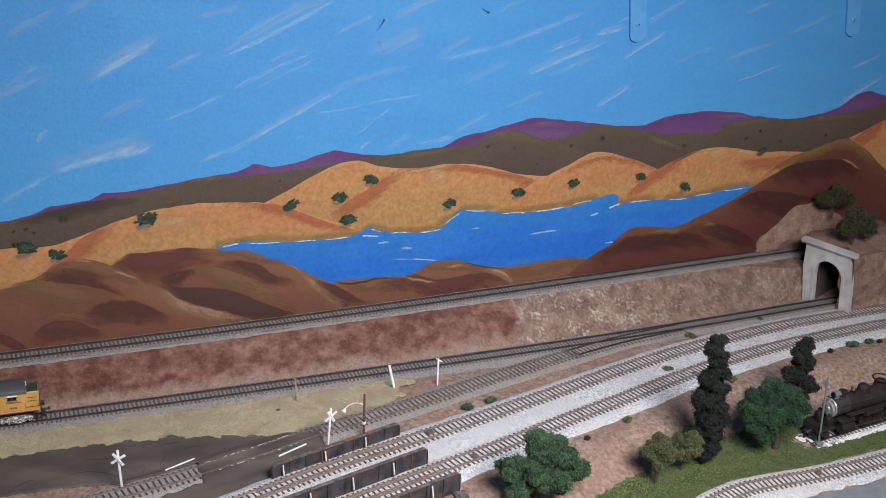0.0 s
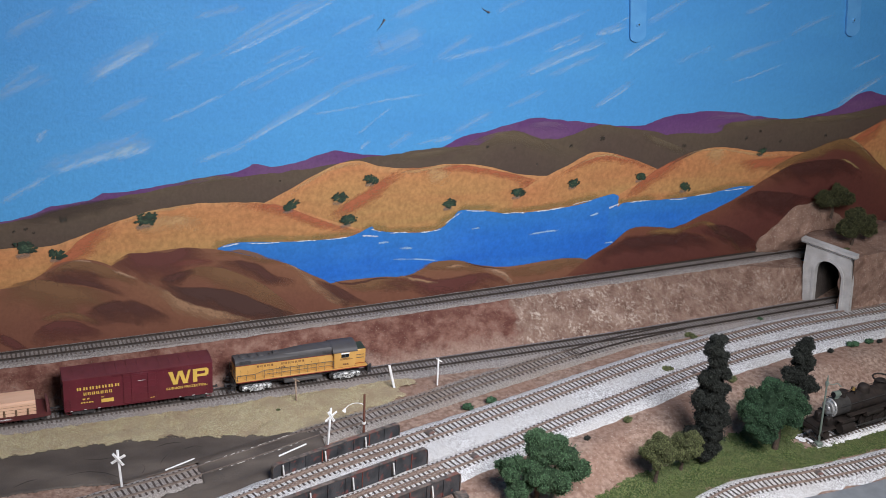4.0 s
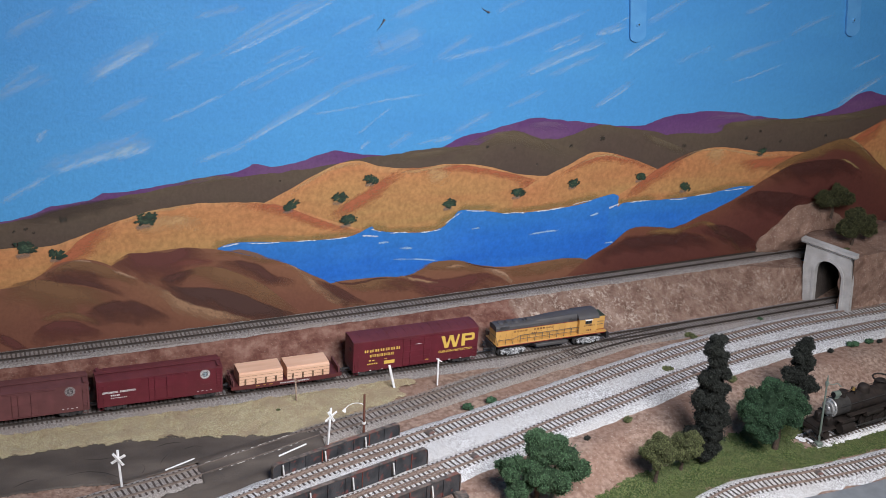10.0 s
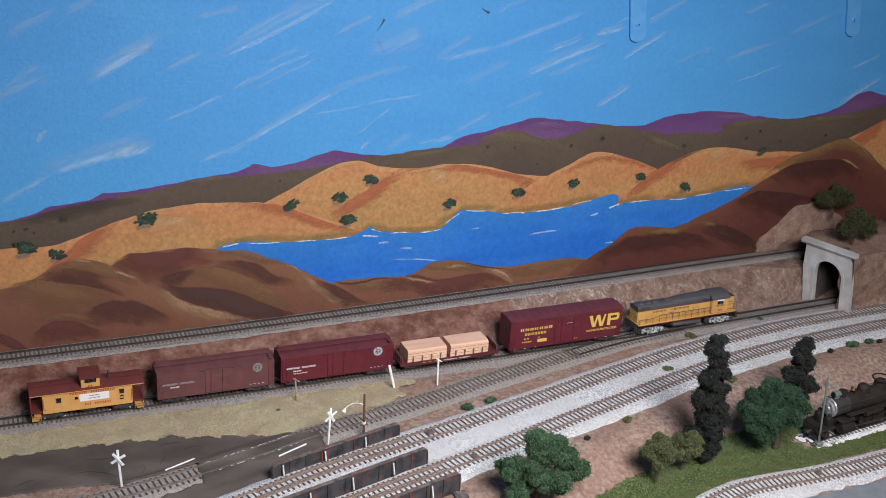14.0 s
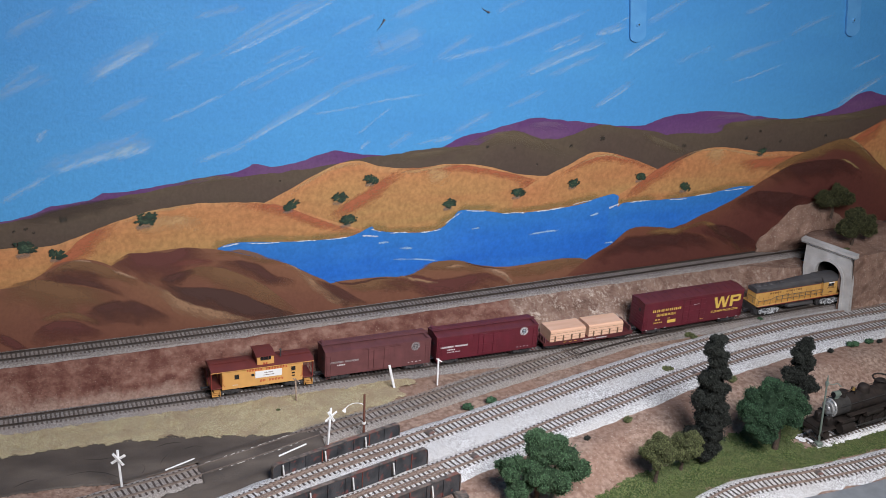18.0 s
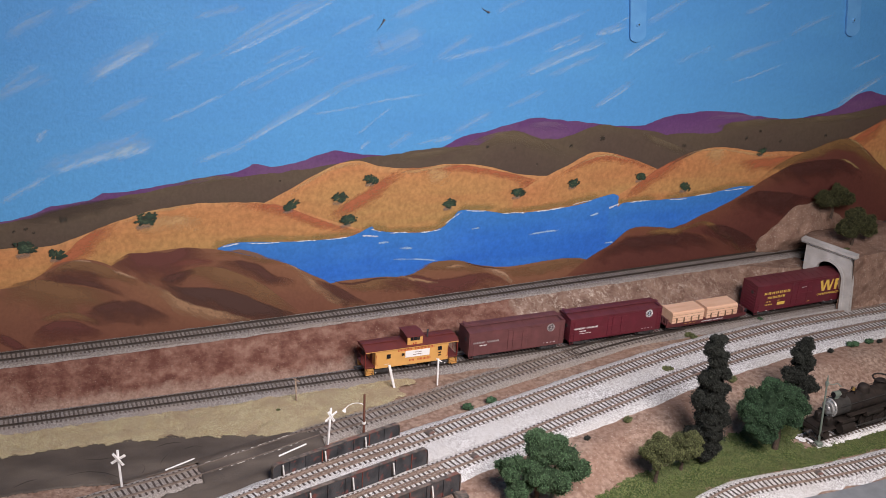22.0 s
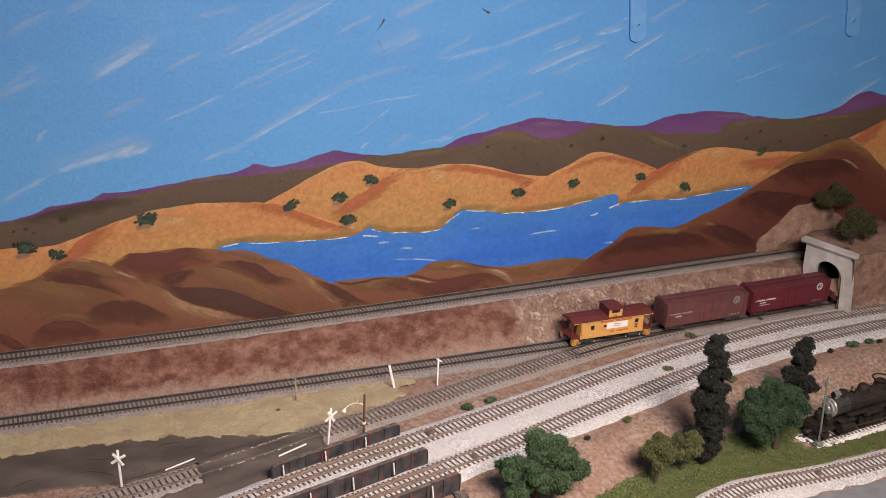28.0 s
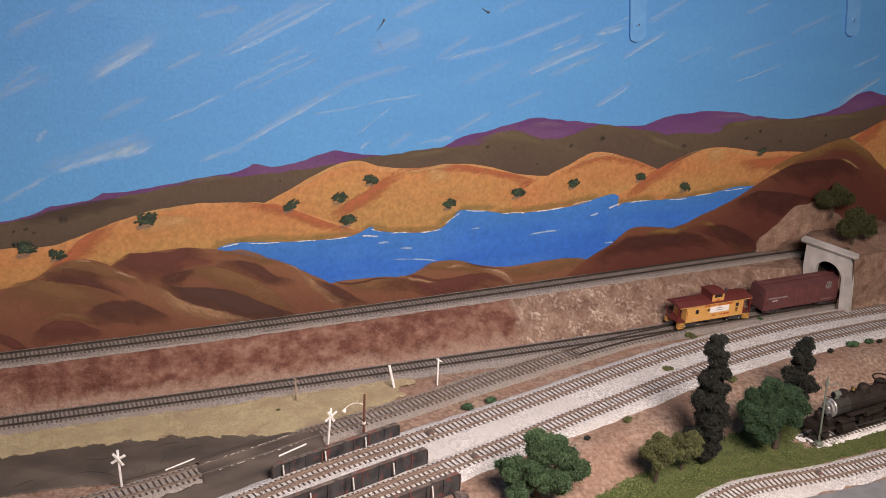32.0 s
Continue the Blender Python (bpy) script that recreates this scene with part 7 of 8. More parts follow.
tree("oak_tree", "dull green foam oak on the rock over the tunnel", (1.304, 0.042, 0.092), [(0.0, 0, 0.030, 0.017), (-0.017, 0, 0.026, 0.012), (0.018, 0, 0.028, 0.013), (0.0, 0, 0.042, 0.012), (0.022, 0, 0.018, 0.009), (-0.006, -0.004, 0.020, 0.009)], OAK, 0.0022, 0.024, 41, 220, 0.0012, grow=(1.3, 1, 1.15, 1.28))
tree("oak_tree", "dull green foam oak against the mural", (1.326, 0.126, 0.108), [(-0.004, -0.002, 0.028, 0.015), (-0.018, -0.002, 0.026, 0.011), (0.012, -0.002, 0.028, 0.013), (0.004, -0.002, 0.038, 0.011), (0.022, -0.002, 0.024, 0.009)], OAK, 0.0020, 0.024, 47, 220, 0.0012, grow=(1.3, 1, 1.15, 1.28))


def shrub(x, y, z, r, leaf, seed, label):
    b = Build()
    rnd = random.Random(seed)
    for k in range(5):
        clump(b, (rnd.gauss(0, 0.55) * r, rnd.gauss(0, 0.3) * r, r * rnd.uniform(0.35, 0.7)), r * rnd.uniform(0.5, 0.75), seed + k * 0.7, 45, 0.0012, 0.6, 0.8)
    tagged(part("shrub", b, leaf, at=Matrix.Translation((x, y, z)), smooth=False), label, "shrub", "low shrubs by the tracks")


for i, (x, y, r, leaf) in enumerate([(0.570, -0.123, 0.0062, GREEN), (0.610, -0.114, 0.0058, GREEN), (0.761, -0.208, 0.0060, OLIVE), (0.888, -0.098, 0.0062, OLIVE), (0.978, -0.012, 0.0050, OLIVE), (0.965, -0.151, 0.0058, OLIVE), (1.121, 0.008, 0.0055, GREEN), (0.690, -0.233, 0.0035, BLACKISH),
                                     (1.164, -0.111, 0.0042, BLACKISH), (1.213, -0.104, 0.0068, GREEN), (1.246, -0.101, 0.0055, GREEN), (1.263, -0.103, 0.0035, BLACKISH), (0.985, -0.018, 0.0035, OLIVE), (0.33, -0.063, 0.0022, OLIVE), (1.285, 0.030, 0.004, OAK)]):
    shrub(x, y, -0.0075 if i != 14 else 0.088, r, leaf, 60 + i * 5, ("low green foam shrub on the ballast's edge", "small olive foam tuft beside the track")[leaf is not GREEN])


# ---- ground covers ----
def patch(name, inside, z_of, x0, x1, y0, y1, step, material, label, category, edge=0.008, drop=0.0):
    """A thin cover on the ground with a ragged edge."""
    b, ids = Build(), {}
    nx, ny = int((x1 - x0) / step), int((y1 - y0) / step)

    def vid(i, j):
        if (i, j) not in ids:
            x, y = x0 + i * step, y0 + j * step
            ids[i, j] = len(b.v)
            b.v.append((x, y, z_of(x, y)))
        return ids[i, j]
    for i in range(nx):
        for j in range(ny):
            x, y = x0 + (i + 0.5) * step, y0 + (j + 0.5) * step
            w = edge * fbm(x * 50, y * 50, 7.0)
            if inside(x + w, y + edge * fbm(x * 50, y * 50, 17.0)):
                b.f.append((vid(i, j), vid(i + 1, j), vid(i + 1, j + 1), vid(i, j + 1)))
    used = [0] * len(b.v)
    for f in b.f:
        for k in f:
            used[k] += 1
    b.v = [p if n == 4 else (p[0], p[1], p[2] - drop) for p, n in zip(b.v, used)]
    return tagged(part(name, b, material), label, category, kind="structure")


ROAD_TOP = [(-0.45, -0.088), (-0.006, -0.081), (0.09, -0.076), (0.188, -0.088), (0.269, -0.104), (0.305, -0.118), (0.352, -0.128)]
ROAD_LOW = [(-0.45, -0.165), (0.056, -0.164), (0.117, -0.175), (0.150, -0.190), (0.165, -0.225), (0.20, -0.235), (0.27, -0.225), (0.36, -0.19), (0.372, -0.150)]


def on_road(x, y):
    if x < 0.208 and near_line(L_SPUR, x, y) < 0.021:
        return False
    return x < 0.365 and lerp_table(ROAD_LOW, x) < y < lerp_table(ROAD_TOP, x) and (x < 0.335 or y < -0.13)


def on_straw(x, y):
    hi, lo = main_y(x) - 0.022, max(lerp_table(ROAD_TOP, x), lerp_table([(0.30, -0.2), (0.36, -0.112), (0.45, -0.086), (0.50, -0.066), (0.54, -0.040), (0.60, -0.02)], x))
    return x < 0.515 + 0.03 * fbm(x * 9, y * 40, 4) and lo - 0.006 < y < hi


TURF_EDGE = [(0.60, -0.36), (0.645, -0.325), (0.70, -0.300), (0.803, -0.272), (0.870, -0.245), (0.948, -0.232), (1.038, -0.240), (1.144, -0.232), (1.4, -0.20)]


TURF_LOW = [(0.62, -0.6), (0.735, -0.385), (0.790, -0.346), (0.845, -0.330), (0.963, -0.329), (1.055, -0.325), (1.20, -0.309), (1.45, -0.264)]


def on_turf(x, y):
    return -0.60 < y < lerp_table(TURF_EDGE, x) and x > 0.62 and y > lerp_table(TURF_LOW, x) and not (x > 0.985 and abs(y - lerp_table(STEAM, x)) < 0.0145)


def road_z(x, y):
    """The road lies low and rises to the rails of the crossing."""
    return -0.0068 + 0.0003 * fbm(x * 20, y * 20) + 0.0054 * step01(0.034, 0.012, near_line(L_SPUR, x, y))


patch("road", on_road, road_z, -0.15, 0.40, -0.25, -0.06, 0.0016, ASPHALT, "worn dark asphalt road over the level crossing", "road", 0.004, 0.0012)
patch("dry_grass", on_straw, lambda x, y: -0.0058 + 0.0012 * fbm(x * 60, y * 60), -0.15, 0.62, -0.14, 0.01, 0.002, STRAW, "strip of dry straw-coloured grass beside the main line", "grass")
patch("turf", on_turf, lambda x, y: ground_z(x, y) + 0.0005 + 0.0014 * abs(fbm(x * 60, y * 60, 2)), 0.60, 1.5, -0.50, -0.19, 0.003, TURF, "green ground-foam turf in the hollow", "grass")
low_road = Build()
low_road.prism([(0.84, -0.60), (0.84, -0.402), (0.884, -0.3925), (0.96, -0.391), (1.05, -0.386), (1.25, -0.369), (1.5, -0.33), (1.5, -0.60)], "z", -0.045, -0.0335)
tagged(part("front_road", low_road, mat("smooth_grey_road", (0.15, 0.16, 0.17), (0.2, 0.21, 0.22), 60, 0.6, 0.2, 300)), "smooth grey road in front of the curved track", "road", kind="structure")


def blades(inside, z_of, x0, x1, y0, y1, n, h, seed):
    b = Build()
    rnd = random.Random(seed)
    while n > 0:
        x, y = rnd.uniform(x0, x1), rnd.uniform(y0, y1)
        n -= 1
        if not inside(x, y):
            continue
        z, a, s = z_of(x, y), rnd.uniform(0, 6.28), h * rnd.uniform(0.4, 1.2)
        p = Vector((x, y, z))
        d = Vector((math.cos(a), math.sin(a), 0)) * s * 0.55
        lean = Vector((rnd.gauss(0, 0.4), rnd.gauss(0, 0.4), 1)) * s
        e = Vector((-d.y, d.x, 0))
        b.add([p - d, p + d * 0.6 + e * 0.5, p - e * 0.6, p + lean], [(0, 1, 3), (1, 2, 3), (2, 0, 3)])
    return b


tagged(part("grass_tufts", blades(on_turf, ground_z, 0.62, 1.35, -0.40, -0.2, 42000, 0.0027, 5), TURF, smooth=False), "green crumbs of turf", "grass", kind="stuff")
tagged(part("straw_tufts", blades(on_straw, lambda x, y: -0.0062, -0.12, 0.60, -0.13, 0.0, 16000, 0.0016, 6), STRAW, smooth=False), "dry straw crumbs", "grass", kind="stuff")
BANK_CRUMB = mat("bank_crumbs", (0.10, 0.055, 0.04), (0.36, 0.28, 0.23), 900, 0.95, spec=0.15)
PEBBLE = mat("pebble_mix", (0.2, 0.15, 0.12), (0.5, 0.44, 0.38), 900, 0.9, spec=0.2)


def pebbles(place, n, size, seed):
    b = Build()
    rnd = random.Random(seed)
    for _ in range(n):
        p = place(rnd)
        if p is None:
            continue
        s = size * rnd.uniform(0.5, 1.5)
        a, (x, y, z) = rnd.uniform(0, 1.57), p
        cx, cy = math.cos(a) * s, math.sin(a) * s
        k1, k2, o = rnd.uniform(0.6, 1.2), rnd.uniform(0.6, 1.2), len(b.v)
        b.v += [(x + cx * k1, y + cy * k1, z - s * 0.3), (x - cy * k2, y + cx * k2, z - s * 0.2), (x - cx * k2, y - cy * k2, z - s * 0.3), (x + cy * k1, y - cx * k1, z - s * 0.2), (x + rnd.uniform(-0.4, 0.4) * s, y + rnd.uniform(-0.4, 0.4) * s, z + s * rnd.uniform(0.4, 1.0))]
        b.f += [(o, o + 1, o + 4), (o + 1, o + 2, o + 4), (o + 2, o + 3, o + 4), (o + 3, o, o + 4), (o + 3, o + 2, o + 1, o)]
    return b


def on_track_bed(line, z0, half):
    def f(rnd):
        i = rnd.randrange(len(line) - 1)
        p = line[i]
        t = (line[i + 1] - p).normalized()
        d = rnd.uniform(-half, half)
        a = abs(d)
        z = -0.0031 if a < 0.0175 else -0.0036 - (a - 0.0175) * 0.45
        s = rnd.uniform(0, 0.01)
        return (p.x + t.x * s - t.y * d, p.y + t.y * s + t.x * d, z0 + z)
    return f


for nm, line, z0, half, m, n in (("main_stones", [p for p in L_MAIN if -0.1 < p.x < 1.26], 0, 0.026, BALLAST_GREY, 16000), ("upper_stones", [p for p in L_UPPER if -0.1 < p.x < 1.28], UP, 0.019, BALLAST_GREY, 10000), ("yard_stones", [p for p in L_YA if p.x < 1.45], 0, 0.034, BALLAST_PALE, 26000),
                                 ("yard_stones", [p for p in L_YB if p.x < 1.45], 0, 0.030, BALLAST_PALE, 24000), ("spur_stones", [p for p in L_SPUR if p.x > 0.345], 0, 0.024, BALLAST_DUSTY, 9000), ("front_stones", [p for p in L_FRONT if p.x < 1.2], LOW, 0.027, BALLAST_PALE, 9000)):
    tagged(part(nm, pebbles(on_track_bed(line, z0, half), int(n * 1.8), 0.00052, len(nm) + n), m, smooth=False), "loose ballast stones between the ties", "ballast", kind="stuff")


def on_dirt(rnd):
    x, y = rnd.uniform(0.35, 1.4), rnd.uniform(-0.34, -0.02)
    return (x, y, ground_z(x, y))


def on_bank(rnd):
    x, t = rnd.uniform(-0.1, 1.24), rnd.uniform(0.02, 0.98)
    y0, y1 = main_y(x) + 0.020, upper_y(x) - 0.0205
    return (x, y0 + (y1 - y0) * t ** 1.1 - 0.0008, -0.0095 + (UP + 0.001) * t)


tagged(part("bank_pebbles", pebbles(on_bank, 5200, 0.0005, 4), BANK_CRUMB, smooth=False), "crumbs of stone on the slope", "pebbles", kind="stuff")
tagged(part("earth_pebbles", pebbles(on_dirt, 14000, 0.0006, 3), PEBBLE, smooth=False), "small pebbles on the earth", "pebbles", kind="stuff")


# ---- level crossing, road marks ----
def mark(x0, y0, x1, y1, w):
    d = Vector((x1 - x0, y1 - y0))
    za, zb = road_z(x0, y0), road_z(x1, y1)
    b = Build().box((0, 0, 0), (d.length, w, 0.0012))
    return part("stop_line", b, WHITE, at=Matrix.Translation(((x0 + x1) / 2, (y0 + y1) / 2, (za + zb) / 2 + 0.0003)) @ Matrix.Rotation(math.atan2(d.y, d.x), 4, "Z") @ Matrix.Rotation(-math.atan2(zb - za, d.length), 4, "Y"), smooth=False)


for a in ((0.171, -0.165, 0.208, -0.146), (0.304, -0.173, 0.342, -0.157)):
    tagged(mark(*a, 0.0016), "white painted stop line across the lane", "road marking", "stop lines at the crossing")
cross_line = [p for p in L_SPUR if 0.209 < p.x < 0.336]
CHIPPED = mat("chipped_white_edge", (0.085, 0.075, 0.066), (0.62, 0.60, 0.57), 190, 0.8, contrast=(0.52, 0.58))
for s in (-1, 1):
    fl = offset_line(cross_line, s * 0.0108)
    tagged(part("flangeway_edge", strip(fl, [(-0.0006, -0.0040), (-0.0004, -0.0010), (0.0004, -0.0010), (0.0006, -0.0040)], 0.0009), CHIPPED), "chipped pale edge along the crossing rails", "crossing edge", "edges of the level crossing")
tagged(part("crossing_infill", strip(cross_line, [(-0.0072, -0.006), (-0.0070, -0.0010), (0.0070, -0.0010), (0.0072, -0.006)], 0.0002), ASPHALT), "asphalt infill between the crossing rails", "crossing")

# cracks in the asphalt
CRACK = plain("asphalt_crack", (0.042, 0.034, 0.029), 0.9)
road_ob = bpy.data.objects["road"]
for k, q in enumerate(([(0.085, -0.112), (0.10, -0.118), (0.115, -0.118), (0.128, -0.122)], [(0.062, -0.142), (0.085, -0.140), (0.105, -0.148), (0.118, -0.160), (0.128, -0.170)], [(0.145, -0.160), (0.150, -0.150), (0.148, -0.142)], [(0.168, -0.148), (0.172, -0.138), (0.180, -0.128)],
                       [(0.20, -0.122), (0.212, -0.118), (0.222, -0.122)], [(0.005, -0.150), (0.02, -0.142), (0.03, -0.141)], [(0.170, -0.108), (0.185, -0.104), (0.20, -0.106)])):
    line = spline(q, 0.003)
    rows = []
    for i, p in enumerate(line):
        w = 0.00075 * math.sin(math.pi * (i + 0.6) / (len(line) + 0.2)) + 0.0001
        rows.append([(p.x, p.y - w + 0.0006 * fbm(p.x * 300, k, 1), road_z(p.x, p.y) + 0.0001), (p.x, p.y + w + 0.0006 * fbm(p.x * 300, k, 1), road_z(p.x, p.y) + 0.0001)])
    part("crack", Build().loft(rows, closed=False), CRACK, road_ob)


def crossbuck(x, y, z, h, lean, turn, label):
    o = thing("crossbuck", label, "crossing sign", "crossing signs", at=Matrix.Translation((x, y, z)) @ Matrix.Rotation(lean, 4, "Y") @ Matrix.Rotation(turn, 4, "Z"))
    part("post", Build().box((0, 0, h / 2), (0.0026, 0.0022, h), 0.0004), WHITE, o)
    for a in (1.0, -0.55):
        part("board", Build().box((0, -0.0016 - (0.0006 if a > 0 else 0), 0), (0.0190, 0.0006, 0.0032), 0.0002), WHITE, o, at=Matrix.Translation((0, 0, h * 0.80)) @ Matrix.Rotation(a, 4, "Y"))
        part("bar_lettering", Build().box((0, -0.0023 - (0.0006 if a > 0 else 0), 0), (0.013, 0.0002, 0.0008)), plain("faded_grey_print", (0.55, 0.55, 0.54), 0.7), o, at=Matrix.Translation((0, 0, h * 0.80)) @ Matrix.Rotation(a, 4, "Y"))
    return o


crossbuck(0.1193, -0.1870, -0.0085, 0.0545, -0.06, -0.25, "white crossing sign with crossed boards, standing on bare earth")
crossbuck(0.3673, -0.1640, -0.006, 0.054, 0.05, 0.30, "white crossing sign with crossed boards beside the road")

POLE_BROWN = plain("red_brown_pole", (0.13, 0.05, 0.032), 0.8, vary=0.25)
pl = thing("street_lamp", "red-brown wooden pole with a curved white lamp arm", "street lamp", at=Matrix.Translation((0.4174, -0.1518, -0.008)) @ Matrix.Rotation(-0.02, 4, "Y"))
part("pole", Build().tube((0, 0, 0), (0, 0, 0.0615), 0.0019, 0.0014, 10), POLE_BROWN, pl)
arm = Build()
limb(arm, [(0, 0.0, 0.0440), (-0.003, 0.001, 0.0480), (-0.012, 0.002, 0.0498), (-0.020, 0.003, 0.0468), (-0.024, 0.003, 0.0425)], 0.0005, 0.0005)
part("arm", arm, WHITE, pl, "thin curved white arm")
part("lamp_head", Build().tube((-0.0235, 0.003, 0.0435), (-0.0252, 0.003, 0.0398), 0.0008, 0.0028, 12), WHITE, pl, "small white lamp shade")
part("clamp", Build().tube((0, 0, 0.0195), (0, 0, 0.0225), 0.0024, n=10), WHITE, pl)


def stub(x, y, h, lean, m, label, r=0.0013, knob=False):
    o = thing("line_post", label, "post", "posts beside the main line", at=Matrix.Translation((x, y, -0.008)) @ Matrix.Rotation(lean, 4, "Y"))
    part("post", Build().box((0, 0, (h + 0.008) / 2), (r * 2, r * 1.6, h + 0.008), 0.0003), m, o)
    if knob:
        part("arm", Build().tube((0, 0, h + 0.0065), (0.005, -0.001, h + 0.0030), 0.0008, n=8).tube((0, 0, h + 0.0065), (-0.003, 0.0, h + 0.0085), 0.0008, n=8), m, o)
    return o


stub(0.4945, -0.0463, 0.030, -0.24, WHITE, "square white post leaning beside the main line", 0.0016)
stub(0.5540, -0.0525, 0.033, -0.02, WHITE, "thin white post with a broken arm beside the main line", 0.0011, True)
stub(0.3593, -0.0460, 0.027, -0.06, mat("weathered_wood", (0.20, 0.13, 0.09), (0.42, 0.34, 0.27), 200, 0.85), "splintered brown wooden stake beside the main line", 0.0010, True)

GREY_GREEN = plain("grey_green_pole_paint", (0.13, 0.16, 0.135), 0.5)
gp = thing("signal_pole", "grey-green metal pole with a short arm, on a square base", "pole", at=Matrix.Translation((1.0085, -0.293, -0.035)) @ Matrix.Rotation(-0.075, 4, "Y"))
part("base", Build().box((0, 0, 0.003), (0.009, 0.009, 0.007), 0.0012), GREY_GREEN, gp)
part("pole", Build().tube((0, 0, 0.004), (0, 0, 0.104), 0.0016, 0.0011, 10).tube((0, 0, 0.104), (0, 0, 0.108), 0.0007, n=6), GREY_GREEN, gp)
part("arm", Build().tube((0, 0, 0.096), (0.007, -0.003, 0.094), 0.0006, n=6).tube((0.007, -0.003, 0.094), (0.0125, -0.005, 0.0965), 0.0006, n=6).tube((0.0125, -0.005, 0.0965), (0.018, -0.007, 0.0905), 0.0007, n=6), GREY_GREEN, gp)
part("collar", Build().tube((0, 0, 0.0935), (0, 0, 0.0985), 0.0023, n=10), GREY_GREEN, gp)

# ---- plate girders of the yard bridge ----
GIRDER = mat("black_girder_plate", (0.026, 0.028, 0.032), (0.06, 0.06, 0.064), 80, 0.5, 0.3, 300, c3=(0.22, 0.05, 0.034), scale3=110, amount3=0.55, band=(0.57, 0.66))
RUSTY = mat("rusty_girder_edge", (0.05, 0.045, 0.043), (0.17, 0.135, 0.115), 150, 0.75, 0.3, 300, c3=(0.20, 0.06, 0.04), scale3=60, amount3=0.5, band=(0.52, 0.62))
RED_SCUFF = mat("red_scuffed_steel", (0.05, 0.04, 0.038), (0.28, 0.06, 0.04), 120, 0.7)
BRACE_W = mat("worn_white_brace", (0.45, 0.44, 0.43), (0.75, 0.74, 0.72), 150, 0.7)


def girder(line, d, x0, x1, h, label, ends=(True, True)):
    o = thing("bridge_girder", label, "girder", "plate girders of the bridge")
    ln = [p for p in offset_line(line, d) if x0 <= p.x <= x1]
    a, c = ln[0], ln[-1]
    u = (c - a)
    L, ang = u.length, math.atan2(u.y, u.x)
    o.matrix_basis = Matrix.Translation((a.x, a.y, -0.006)) @ Matrix.Rotation(ang, 4, "Z")
    top = h + 0.006
    r = 0.006

    def corner(x, sgn):
        return [(x + sgn * r * (1 - math.cos(t)) if sgn > 0 else x - r * (1 - math.cos(t)), top - r + r * math.sin(t)) for t in [math.pi / 2 * k / 5 for k in range(6)]]
    left = [(0 + r * (1 - math.cos(t)), top - r + r * math.sin(t)) for t in [math.pi / 2 * k / 5 for k in range(6)]] if ends[0] else [(0, top)]
    right = [(L - r * (1 - math.cos(t)), top - r + r * math.sin(t)) for t in [math.pi / 2 * (5 - k) / 5 for k in range(6)]] if ends[1] else [(L, top)]
    outline = [(0, 0)] + left + right + [(L, 0)]
    part("web_plate", Build().prism(outline, "y", -0.0008, 0.0008), GIRDER, o, "black web plate with red scuffs")
    fl = Build()
    path = left + right
    rim = [(0, 0.0)] + path + [(L, 0.0)]
    rings = [[(x, -0.0026, z), (x, 0.0026, z), (x, 0.0026, z + 0.0010), (x, -0.0026, z + 0.0010)] for x, z in path]
    fl.loft(rings)
    fl.box((0, 0, (top - r) / 2), (0.0008, 0.0052, top - r)).box((L, 0, (top - r) / 2), (0.0008, 0.0052, top - r))
    part("flange", fl, RUSTY, o, "worn blue-black top flange")
    n = max(3, int(L / 0.0225))
    for i in range(1, n):
        x = L * i / n
        part("stiffener", Build().box((x, 0, top / 2), (0.0008, 0.0040, top - 0.0004)), RED_SCUFF if i % 3 == 0 else GIRDER, o)
    k = max(2, round(L / 0.055))
    for i in range(k):
        x = L * (i + 0.22) / k * (1 - 0.12 / k)
        b = Build().prism([(-0.0010, 0.004), (-0.0048, 0.004), (-0.0012, top - 0.004)], "x", x - 0.0009, x + 0.0009)
        kb = part("knee_brace", b, RUSTY, o)
        part("white_post", Build().box((0, 0, 0), (0.0017, 0.0016, top * 0.62), 0.0002), BRACE_W, kb, "worn white strip", at=Matrix.Translation((x, -0.0044, top * 0.60)) @ Matrix.Rotation(-0.22, 4, "X"))
    return o


girder(L_YA, 0.0195, 0.276, 0.462, 0.0140, "black plate girder with red scuffs beside the yard track")
girder(L_YB, 0.0195, 0.240, 0.474, 0.0185, "black plate girder with red scuffs between the yard tracks")
girder(L_YB, -0.0440, 0.34, 0.495, 0.0195, "black plate girder in front of the yard tracks")
pier = part("bridge_pier", Build().box((0.487, -0.304, -0.020), (0.016, 0.014, 0.030), 0.001), RUSTY)
tagged(pier, "rusty brown pier block under the girder's end", "pier")

# plank guard between the rails on the bridge
for line, x0, x1 in ((L_YA, 0.25, 0.47), (L_YB, 0.27, 0.49)):
    for s in (-0.0045, 0.0045):
        gl = [p for p in offset_line(line, s) if x0 < p.x < x1]
        tagged(part("guard_rail", strip(gl, [(-0.0006, -0.0022), (-0.0005, -0.0004), (0.0005, -0.0004), (0.0006, -0.0022)]), RAIL_RUST), "rusty inner guard rail on the bridge", "rail", "guard rails on the bridge")
for px_, py_, a in ((0.498, -0.172, 0.27), (0.531, -0.238, 0.28), (0.918, -0.125, 0.3), (0.963, -0.3515, 0.0)):
    z = LOW if py_ < -0.3 else 0.0
    tagged(part("coupler_magnet", Build().box((0, 0, 0), (0.010, 0.009, 0.002), 0.0004), RUSTY, at=Matrix.Translation((px_, py_, z - 0.0018)) @ Matrix.Rotation(a, 4, "Z")), "dark plate between the rails", "track plate", "plates between the rails")

